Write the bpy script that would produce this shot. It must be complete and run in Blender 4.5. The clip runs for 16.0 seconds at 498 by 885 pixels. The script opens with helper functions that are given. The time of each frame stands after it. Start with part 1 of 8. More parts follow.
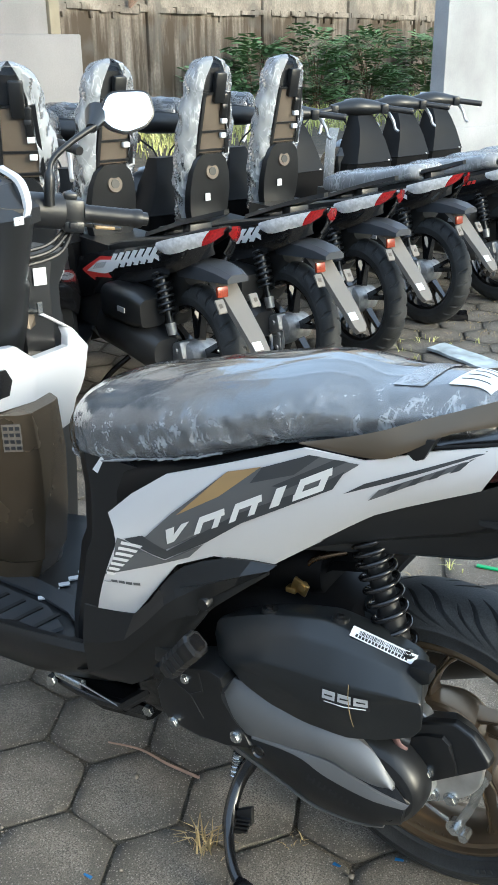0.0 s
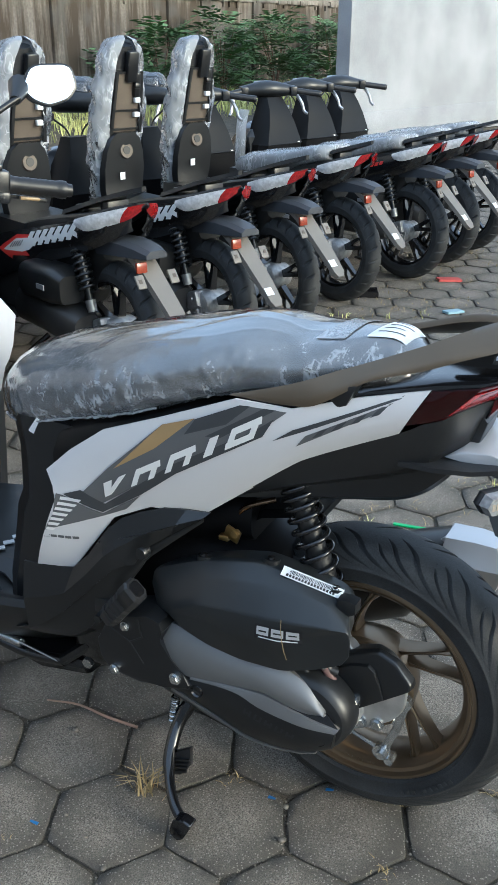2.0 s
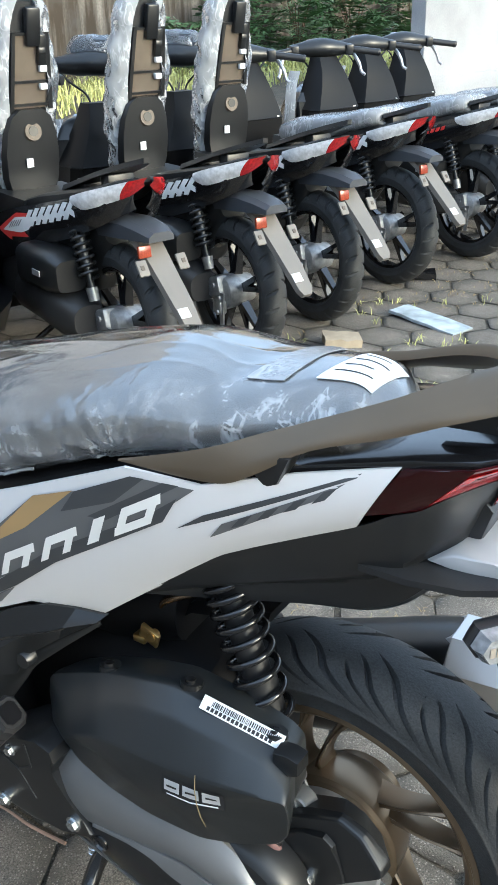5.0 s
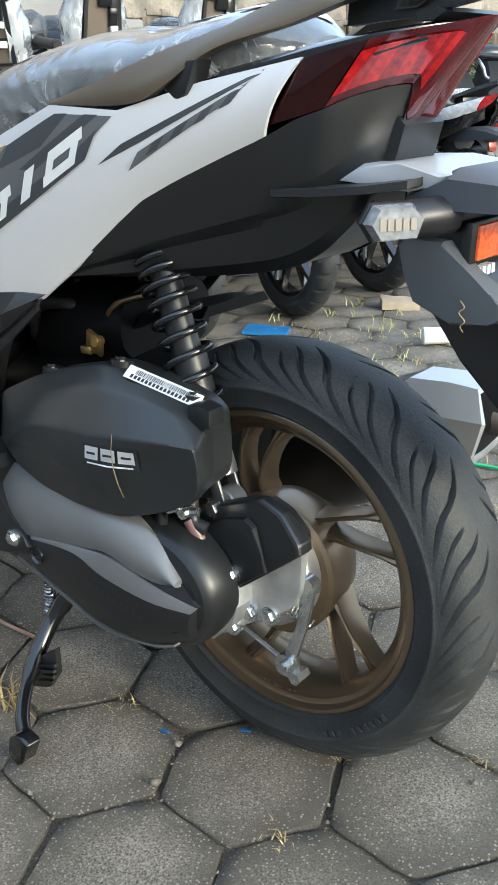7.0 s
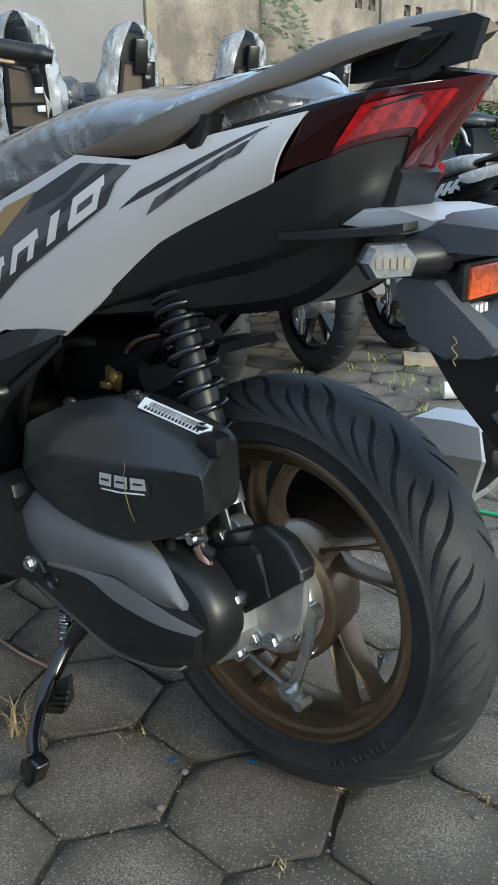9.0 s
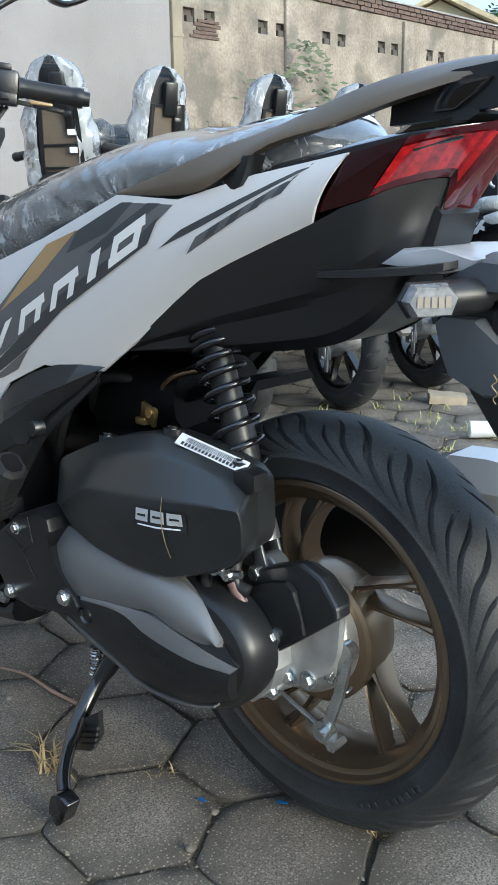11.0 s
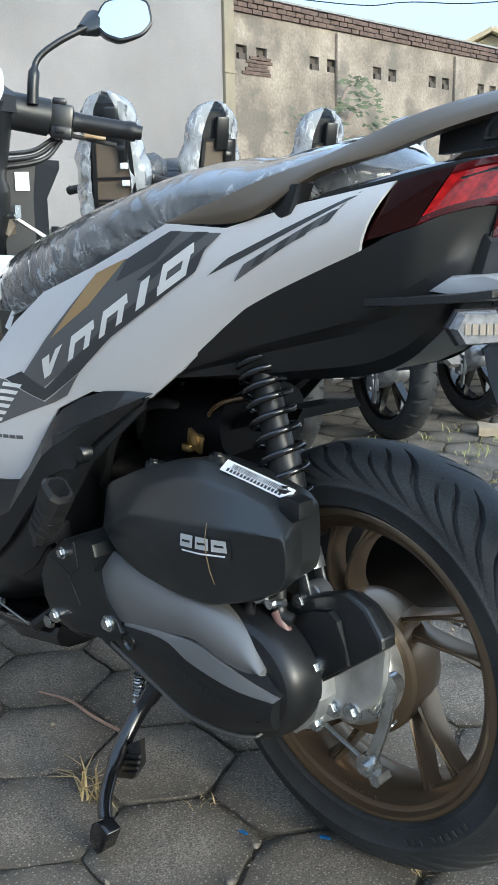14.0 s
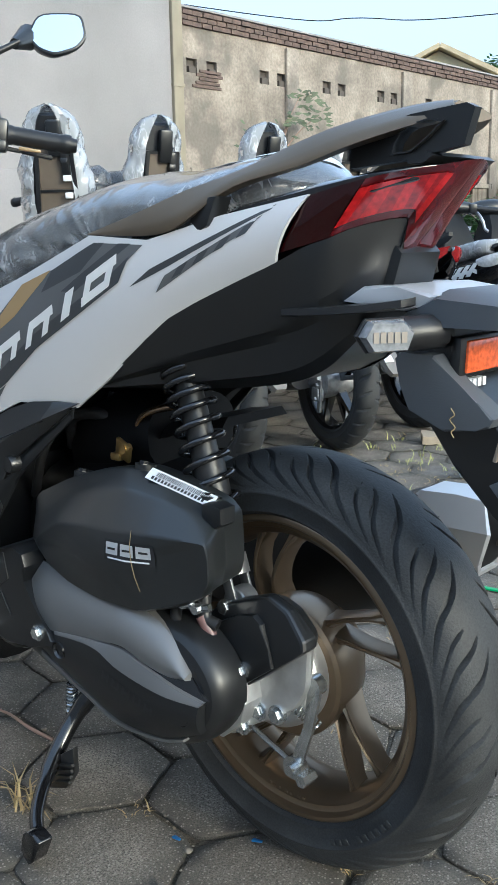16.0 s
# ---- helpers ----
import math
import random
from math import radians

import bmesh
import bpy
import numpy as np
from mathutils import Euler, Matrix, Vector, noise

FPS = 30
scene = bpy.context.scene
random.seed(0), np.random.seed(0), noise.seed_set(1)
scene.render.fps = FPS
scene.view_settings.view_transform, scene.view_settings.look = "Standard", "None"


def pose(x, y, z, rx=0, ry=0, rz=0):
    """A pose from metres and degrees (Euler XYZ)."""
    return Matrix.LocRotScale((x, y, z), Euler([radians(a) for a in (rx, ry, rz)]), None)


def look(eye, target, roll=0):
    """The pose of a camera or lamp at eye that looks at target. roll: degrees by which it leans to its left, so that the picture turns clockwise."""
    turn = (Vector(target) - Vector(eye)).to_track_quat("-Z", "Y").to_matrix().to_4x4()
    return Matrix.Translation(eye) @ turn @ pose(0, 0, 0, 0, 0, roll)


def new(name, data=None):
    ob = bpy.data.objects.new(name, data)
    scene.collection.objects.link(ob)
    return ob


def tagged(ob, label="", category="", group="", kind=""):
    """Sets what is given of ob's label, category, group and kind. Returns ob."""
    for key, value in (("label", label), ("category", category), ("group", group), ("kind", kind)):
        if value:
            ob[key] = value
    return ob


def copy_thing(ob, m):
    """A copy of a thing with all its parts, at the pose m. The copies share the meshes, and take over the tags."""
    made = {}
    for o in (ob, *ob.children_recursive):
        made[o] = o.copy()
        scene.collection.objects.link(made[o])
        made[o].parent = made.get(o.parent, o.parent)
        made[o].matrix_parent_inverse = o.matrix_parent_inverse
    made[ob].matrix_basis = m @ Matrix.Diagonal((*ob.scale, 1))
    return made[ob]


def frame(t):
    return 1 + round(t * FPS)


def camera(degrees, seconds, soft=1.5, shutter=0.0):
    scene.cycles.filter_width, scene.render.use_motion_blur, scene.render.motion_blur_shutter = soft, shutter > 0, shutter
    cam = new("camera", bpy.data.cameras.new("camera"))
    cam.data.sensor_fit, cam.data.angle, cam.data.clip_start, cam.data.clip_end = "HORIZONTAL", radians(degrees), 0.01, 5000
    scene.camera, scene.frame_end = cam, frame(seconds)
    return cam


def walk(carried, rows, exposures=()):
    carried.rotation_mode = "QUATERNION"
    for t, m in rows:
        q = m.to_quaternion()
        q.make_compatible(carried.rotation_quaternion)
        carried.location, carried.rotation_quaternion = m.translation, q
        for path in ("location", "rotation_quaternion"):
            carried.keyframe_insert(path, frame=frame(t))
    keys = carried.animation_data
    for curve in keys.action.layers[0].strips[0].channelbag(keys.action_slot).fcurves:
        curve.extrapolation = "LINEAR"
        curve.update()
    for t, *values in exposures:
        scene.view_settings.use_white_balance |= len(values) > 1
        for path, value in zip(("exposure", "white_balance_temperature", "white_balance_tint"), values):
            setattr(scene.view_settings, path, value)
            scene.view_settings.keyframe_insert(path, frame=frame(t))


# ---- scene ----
cam = camera(30.0, 16.0)
PATH = [
    (0, (0.385, -1.134, 1.282), (-0.722, 0.333, 0.492), -0.6),
    (0.5, (0.389, -1.237, 1.28), (-0.663, 0.262, 0.477), -0.5),
    (1, (0.405, -1.272, 1.279), (-0.605, 0.255, 0.475), -0.0),
    (1.5, (0.417, -1.274, 1.274), (-0.554, 0.278, 0.468), 0.3),
    (2, (0.417, -1.226, 1.268), (-0.531, 0.334, 0.452), 0.3),
    (2.5, (0.415, -1.142, 1.262), (-0.532, 0.411, 0.431), -0.0),
    (3, (0.423, -1.034, 1.263), (-0.543, 0.5, 0.417), -0.4),
    (3.2, (0.433, -0.987, 1.263), (-0.548, 0.535, 0.414), -0.6),
    (5.3, (0.34, -0.747, 1.165), (-0.769, 0.671, 0.294), -1.4),
    (5.5, (0.374, -0.739, 1.117), (-0.764, 0.658, 0.248), -1.6),
    (6, (0.429, -0.728, 0.915), (-0.785, 0.635, 0.097), -1.5),
    (6.5, (0.501, -0.765, 0.816), (-0.765, 0.599, 0.084), -1.5),
    (7, (0.581, -0.775, 0.8), (-0.699, 0.583, 0.08), -1.5),
    (7.5, (0.618, -0.789, 0.795), (-0.69, 0.56, 0.11), -1.4),
    (8, (0.629, -0.796, 0.786), (-0.699, 0.547, 0.129), -1.3),
    (8.5, (0.636, -0.797, 0.785), (-0.705, 0.548, 0.159), -1.2),
    (11, (0.625, -0.814, 0.785), (-0.772, 0.52, 0.266), -0.9),
    (11.5, (0.613, -0.817, 0.783), (-0.804, 0.501, 0.278), -1.0),
    (12, (0.599, -0.824, 0.783), (-0.852, 0.46, 0.29), -1.1),
    (12.5, (0.585, -0.835, 0.781), (-0.894, 0.423, 0.301), -1.2),
    (13, (0.593, -0.829, 0.782), (-0.896, 0.422, 0.311), -1.2),
    (13.5, (0.609, -0.82, 0.78), (-0.878, 0.435, 0.317), -1.1),
    (14, (0.626, -0.812, 0.78), (-0.851, 0.458, 0.328), -1.0),
    (14.5, (0.642, -0.808, 0.78), (-0.823, 0.48, 0.337), -0.9),
    (15, (0.651, -0.803, 0.779), (-0.799, 0.504, 0.343), -0.9),
    (15.5, (0.658, -0.796, 0.778), (-0.774, 0.532, 0.346), -1.0),
    (16, (0.665, -0.797, 0.779), (-0.753, 0.546, 0.35), -1.0),
]
walk(cam, [(t, look(eye, target, roll)) for t, eye, target, roll in PATH], [(0, 1.55, 4850, -1), (1.0, 1.36, 4800, 0), (1.5, 1.25, 4750, 0), (2.5, 1.27, 4700, 0), (3.0, 1.3, 4700, 0), (5.5, 1.75, 4850, 0), (6, 1.72, 4850, 0), (7.5, 1.66, 4850, -1), (8.0, 1.12, 4750, -1), (8.5, 0.93, 4750, -1), (11, 1.34, 4650, 0), (16, 1.34, 4650, 0)])

# ---- sky and sun ----
world = bpy.data.worlds.new("sky_world")
scene.world = world
world.use_nodes = True
wn = world.node_tree.nodes
sky = wn.new("ShaderNodeTexSky")
sky.sky_type = "NISHITA"
sky.sun_disc = False
sky.sun_elevation, sky.sun_rotation = radians(17), radians(88)
sky.air_density, sky.dust_density, sky.ozone_density = 1.0, 9.5, 0.3
wn["Background"].inputs["Strength"].default_value = 0.15
haze = wn.new("ShaderNodeMix")
haze.data_type = "RGBA"
haze.inputs["Factor"].default_value = 0.5
haze.inputs["B"].default_value = (4.62, 4.5, 4.5, 1)
world.node_tree.links.new(sky.outputs[0], haze.inputs["A"])
world.node_tree.links.new(haze.outputs["Result"], wn["Background"].inputs["Color"])
sun = new("sun", bpy.data.lights.new("sun", "SUN"))
sun.data.energy, sun.data.angle, sun.data.color = 0.55, radians(9), (1.0, 0.72, 0.46)
sun.matrix_world = look((6, 0.2, 1.85), (0, 0, 0))


# ---- materials ----
def shader(name, col, rough=0.5, metal=0.0, coat=0.0, vary=0.15, scale=8.0, bump=0.0, bump_scale=200.0, fleck=0.0, spec=0.5, rand=0.0):
    """A painted or moulded surface: two scales of colour variation, uneven gloss and fine relief."""
    m = bpy.data.materials.new(name)
    m.use_nodes = True
    nt = m.node_tree
    n, link = nt.nodes, nt.links.new
    p = n["Principled BSDF"]
    p.inputs["Metallic"].default_value = metal
    p.inputs["Coat Weight"].default_value = coat
    p.inputs["Coat Roughness"].default_value = 0.08
    p.inputs["Specular IOR Level"].default_value = spec
    tc = n.new("ShaderNodeTexCoord")
    big = n.new("ShaderNodeTexNoise")
    big.inputs["Scale"].default_value, big.inputs["Detail"].default_value = scale, 5
    fine = n.new("ShaderNodeTexNoise")
    fine.inputs["Scale"].default_value, fine.inputs["Detail"].default_value = bump_scale, 3
    for t in (big, fine):
        link(tc.outputs["Object"], t.inputs["Vector"])
    ramp = n.new("ShaderNodeValToRGB")
    ramp.color_ramp.elements[0].position, ramp.color_ramp.elements[1].position = 0.3, 0.7
    ramp.color_ramp.elements[0].color = (*[c * (1 - vary) for c in col], 1)
    ramp.color_ramp.elements[1].color = (*[min(1, c * (1 + vary)) for c in col], 1)
    link(big.outputs["Fac"], ramp.inputs["Fac"])
    out = ramp.outputs["Color"]
    if fleck:
        mix = n.new("ShaderNodeMix")
        mix.data_type, mix.blend_type = "RGBA", "OVERLAY"
        mix.inputs["Factor"].default_value = fleck
        link(out, mix.inputs["A"])
        spread = n.new("ShaderNodeMapRange")
        spread.inputs["From Min"].default_value, spread.inputs["From Max"].default_value = 0.33, 0.67
        link(fine.outputs["Fac"], spread.inputs["Value"])
        link(spread.outputs["Result"], mix.inputs["B"])
        out = mix.outputs["Result"]
    if rand:
        info = n.new("ShaderNodeObjectInfo")
        hsv = n.new("ShaderNodeHueSaturation")
        mul = n.new("ShaderNodeMapRange")
        mul.inputs["To Min"].default_value, mul.inputs["To Max"].default_value = 1 - rand, 1 + rand
        link(info.outputs["Random"], mul.inputs["Value"])
        link(mul.outputs["Result"], hsv.inputs["Value"])
        link(out, hsv.inputs["Color"])
        out = hsv.outputs["Color"]
    link(out, p.inputs["Base Color"])
    rr = n.new("ShaderNodeMapRange")
    rr.inputs["To Min"].default_value, rr.inputs["To Max"].default_value = max(0.02, rough * 0.82), min(1, rough * 1.2)
    link(big.outputs["Fac"], rr.inputs["Value"])
    link(rr.outputs["Result"], p.inputs["Roughness"])
    if bump:
        b = n.new("ShaderNodeBump")
        b.inputs["Strength"].default_value, b.inputs["Distance"].default_value = min(1, bump), 0.002
        link(fine.outputs["Fac"], b.inputs["Height"])
        link(b.outputs["Normal"], p.inputs["Normal"])
    return m


def set_in(m, **kw):
    p = m.node_tree.nodes["Principled BSDF"]
    for k, v in kw.items():
        p.inputs[k.replace("_", " ")].default_value = v
    return m


WHITE = shader("white_paint", (0.57, 0.57, 0.585), 0.3, coat=0.35, vary=0.02, scale=5, bump=0.02, bump_scale=500)
BLACK = shader("matte_black_plastic", (0.0105, 0.0112, 0.0122), 0.33, vary=0.2, scale=6, bump=0.05, bump_scale=900, spec=0.65)
GLOSSB = shader("gloss_black_paint", (0.008, 0.008, 0.009), 0.16, coat=0.6, vary=0.2)
DARKG = shader("dark_grey_plastic", (0.02, 0.0205, 0.022), 0.4, vary=0.15, bump=0.1, bump_scale=900)
DEEP = shader("deep_black_plastic", (0.005, 0.005, 0.0055), 0.45, vary=0.2, spec=0.22)
CASEB = shader("satin_black_paint", (0.011, 0.0116, 0.0126), 0.37, coat=0.05, vary=0.12, scale=5, bump=0.04, bump_scale=900, spec=0.5)
FENDER = shader("grey_fender_plastic", (0.088, 0.094, 0.104), 0.45, vary=0.15, scale=4, bump=0.08, bump_scale=700)
SATIN = shader("satin_grey_paint", (0.215, 0.213, 0.212), 0.38, metal=0.5, vary=0.05, bump=0.03, bump_scale=800)
BRONZE = shader("matte_bronze_paint", (0.125, 0.099, 0.068), 0.38, metal=0.45, vary=0.06, bump=0.05, bump_scale=900)
RIMB = shader("bronze_wheel_paint", (0.205, 0.153, 0.096), 0.29, metal=0.72, vary=0.08, bump=0.04, bump_scale=700)
RUBBER = shader("tyre_rubber", (0.034, 0.035, 0.0355), 0.58, vary=0.4, scale=11, bump=0.3, bump_scale=420, spec=0.4, fleck=0.25)
SEATV = shader("black_seat_vinyl", (0.02, 0.021, 0.023), 0.5, vary=0.2, bump=0.5, bump_scale=420)
ALU = shader("cast_aluminium", (0.60, 0.60, 0.595), 0.32, metal=0.8, vary=0.22, scale=25, bump=0.2, bump_scale=500)
SATIND = shader("dark_satin_paint", (0.21, 0.21, 0.215), 0.33, metal=0.5, vary=0.05)
SILVER = shader("silver_paint", (0.55, 0.55, 0.56), 0.32, metal=0.6, vary=0.05)
ZINC = shader("zinc_plated_steel", (0.55, 0.57, 0.58), 0.24, metal=0.95, vary=0.15, scale=30)
BRASS = shader("gold_zinc_bracket", (0.55, 0.38, 0.14), 0.3, metal=0.9, vary=0.2, scale=40)
LABEL = shader("white_label_paper", (0.78, 0.79, 0.8), 0.45, vary=0.03)
INK = shader("black_ink", (0.02, 0.02, 0.022), 0.5, vary=0.1)
GREYD = shader("charcoal_decal", (0.045, 0.048, 0.053), 0.34, coat=0.3, vary=0.06)
GREYL = shader("mid_grey_decal", (0.105, 0.107, 0.112), 0.34, coat=0.3, vary=0.06)
GOLDD = shader("gold_decal", (0.33, 0.225, 0.1), 0.34, coat=0.3, vary=0.06)
WDEC = shader("white_decal", (0.72, 0.72, 0.71), 0.34, coat=0.3, vary=0.02)
REDD = shader("red_decal", (0.55, 0.025, 0.02), 0.34, coat=0.3, vary=0.05)
EMBOSS = shader("embossed_black", (0.022, 0.022, 0.024), 0.4, vary=0.1)
PEGR = shader("black_peg_rubber", (0.018, 0.018, 0.019), 0.38, vary=0.2)
CARD = shader("cardboard", (0.38, 0.32, 0.23), 0.8, vary=0.15, scale=20)
BLUEP = shader("blue_plastic_scrap", (0.04, 0.17, 0.42), 0.4, vary=0.2)
REDM = shader("mid_red_reflector", (0.26, 0.005, 0.006), 0.2, coat=0.6, vary=0.4, scale=150)
REDL = shader("red_tail_lens", (0.07, 0.002, 0.003), 0.14, coat=0.5, vary=0.35, scale=60)
REDK = shader("dark_red_lens", (0.022, 0.0015, 0.002), 0.14, coat=0.25, vary=0.2, spec=0.35)
REDB = shader("bright_red_reflector", (0.42, 0.007, 0.007), 0.2, coat=0.6, vary=0.35, scale=150)
ORANGE = shader("orange_reflector", (0.75, 0.13, 0.02), 0.18, coat=1.0, vary=0.25, scale=220)
CLEAR = shader("clear_lens", (0.6, 0.6, 0.61), 0.16, coat=0.8, vary=0.25, scale=60)
SCREEN = set_in(shader("dial_screen", (0.05, 0.07, 0.11), 0.06, coat=1.0, vary=0.1))
MIRROR = set_in(shader("mirror_glass", (0.72, 0.80, 0.92), 0.01, metal=1.0, vary=0.0), Roughness=0.0)


def film_material(name, haze=0.12, crease=0.55, scale=16.0, stretch=(1.0, 0.7, 0.4), gloss=1.7, rough=0.27, relief=0.07):
    """Thin clear wrapping film: see-through, softly glossy, with whitened creases and painted glints in patches."""
    m = bpy.data.materials.new(name)
    m.use_nodes = True
    nt = m.node_tree
    n, link = nt.nodes, nt.links.new
    n.remove(n["Principled BSDF"])
    tc = n.new("ShaderNodeTexCoord")
    mp = n.new("ShaderNodeMapping")
    mp.inputs["Scale"].default_value = stretch
    link(tc.outputs["Object"], mp.inputs["Vector"])
    wr = n.new("ShaderNodeTexNoise")
    wr.inputs["Scale"].default_value, wr.inputs["Detail"].default_value = scale * 0.5, 2
    link(mp.outputs["Vector"], wr.inputs["Vector"])
    warp = n.new("ShaderNodeVectorMath")
    warp.operation = "MULTIPLY_ADD"
    warp.inputs[1].default_value = (0.05, 0.05, 0.05)
    link(wr.outputs["Color"], warp.inputs[0])
    link(mp.outputs["Vector"], warp.inputs[2])
    lines = []
    for k, width in ((0.9, 0.035), (2.1, 0.05)):
        fold = n.new("ShaderNodeTexNoise")
        fold.inputs["Scale"].default_value, fold.inputs["Detail"].default_value = scale * k, 1.0
        link(warp.outputs[0], fold.inputs["Vector"])
        off = n.new("ShaderNodeMath")
        off.operation = "SUBTRACT"
        off.inputs[1].default_value = 0.5
        link(fold.outputs["Fac"], off.inputs[0])
        ab = n.new("ShaderNodeMath")
        ab.operation = "ABSOLUTE"
        link(off.outputs[0], ab.inputs[0])
        ln = n.new("ShaderNodeMapRange")
        ln.inputs["From Min"].default_value, ln.inputs["From Max"].default_value = 0.0, width
        ln.inputs["To Min"].default_value, ln.inputs["To Max"].default_value = 1.0, 0.0
        link(ab.outputs[0], ln.inputs["Value"])
        lines.append(ln)
    both = n.new("ShaderNodeMath")
    both.operation = "MAXIMUM"
    link(lines[0].outputs["Result"], both.inputs[0])
    link(lines[1].outputs["Result"], both.inputs[1])
    patch = n.new("ShaderNodeTexNoise")
    patch.inputs["Scale"].default_value, patch.inputs["Detail"].default_value = scale * 0.45, 3
    link(tc.outputs["Object"], patch.inputs["Vector"])
    pr = n.new("ShaderNodeMapRange")
    pr.inputs["From Min"].default_value, pr.inputs["From Max"].default_value = 0.45, 0.68
    link(patch.outputs["Fac"], pr.inputs["Value"])
    mask = n.new("ShaderNodeMath")
    mask.operation = "MULTIPLY"
    link(both.outputs[0], mask.inputs[0])
    link(pr.outputs["Result"], mask.inputs[1])
    milk = n.new("ShaderNodeMath")
    milk.operation, milk.use_clamp = "MULTIPLY_ADD", True
    milk.inputs[1].default_value, milk.inputs[2].default_value = crease, haze
    link(mask.outputs[0], milk.inputs[0])
    # Fold lines get diffuse white: crease whitening plus glints painted in.
    fold = n.new("ShaderNodeAttribute")
    fold.attribute_name = "fold"
    white = n.new("ShaderNodeMath")
    white.operation, white.use_clamp = "MULTIPLY_ADD", True
    white.inputs[1].default_value = 0.5
    link(fold.outputs["Fac"], white.inputs[0])
    link(milk.outputs[0], white.inputs[2])
    b = n.new("ShaderNodeBump")
    b.inputs["Strength"].default_value, b.inputs["Distance"].default_value = relief, 0.003
    link(both.outputs[0], b.inputs["Height"])
    tr = n.new("ShaderNodeBsdfTransparent")
    tr.inputs["Color"].default_value = (0.93, 0.95, 0.97, 1)
    gl = n.new("ShaderNodeBsdfGlossy")
    gl.inputs["Roughness"].default_value = rough
    df = n.new("ShaderNodeBsdfDiffuse")
    df.inputs["Color"].default_value = (0.78, 0.8, 0.83, 1)
    link(b.outputs["Normal"], gl.inputs["Normal"])
    fr = n.new("ShaderNodeFresnel")
    fr.inputs["IOR"].default_value = 1.55
    gain = n.new("ShaderNodeMath")
    gain.operation, gain.use_clamp = "MULTIPLY", True
    gain.inputs[1].default_value = gloss
    link(fr.outputs["Fac"], gain.inputs[0])
    m1, m2 = n.new("ShaderNodeMixShader"), n.new("ShaderNodeMixShader")
    link(white.outputs[0], m1.inputs["Fac"])
    link(tr.outputs[0], m1.inputs[1])
    link(df.outputs[0], m1.inputs[2])
    link(gain.outputs[0], m2.inputs["Fac"])
    link(m1.outputs[0], m2.inputs[1])
    link(gl.outputs[0], m2.inputs[2])
    link(m2.outputs[0], n["Material Output"].inputs["Surface"])
    return m


FILM = film_material("clear_wrapping_film", 0.16, 0.10, 34, (1.0, 0.7, 0.32), gloss=2.3, rough=0.10, relief=0.05)
FILMM = film_material("milky_wrapping_film", 0.33, 0.5, 24, gloss=0.9, rough=0.22)
CREASE = film_material("whitened_film_crease", 0.34, 0.2, 30)


def concrete(name, col, dark, scale, crack=0.6, rand=0.0, grit=260.0, fleck=0.8):
    m = shader(name, col, 0.82, vary=0.22, scale=scale, bump=1.0, bump_scale=grit, fleck=fleck, rand=rand, spec=0.3)
    nt = m.node_tree
    n, link = nt.nodes, nt.links.new
    for node in n:
        if node.type == "BUMP":
            node.inputs["Distance"].default_value = 0.005
        if node.type == "TEX_NOISE" and node.inputs["Scale"].default_value == grit:
            node.inputs["Detail"].default_value, node.inputs["Roughness"].default_value = 8, 0.75
    p = n["Principled BSDF"]
    src = p.inputs["Base Color"].links[0].from_socket
    tc = n.new("ShaderNodeTexCoord")
    geo = n.new("ShaderNodeNewGeometry")
    st = n.new("ShaderNodeTexNoise")
    st.inputs["Scale"].default_value, st.inputs["Detail"].default_value = scale * 0.45, 7
    link(geo.outputs["Position"], st.inputs["Vector"])
    rp = n.new("ShaderNodeValToRGB")
    rp.color_ramp.elements[0].position, rp.color_ramp.elements[1].position = 0.42, 0.66
    link(st.outputs["Fac"], rp.inputs["Fac"])
    mx = n.new("ShaderNodeMix")
    mx.data_type = "RGBA"
    sc = n.new("ShaderNodeMath")
    sc.operation = "MULTIPLY"
    sc.inputs[1].default_value = crack
    link(rp.outputs["Color"], sc.inputs[0])
    link(sc.outputs[0], mx.inputs["Factor"])
    link(src, mx.inputs["A"])
    mx.inputs["B"].default_value = (*dark, 1)
    link(mx.outputs["Result"], p.inputs["Base Color"])
    return m


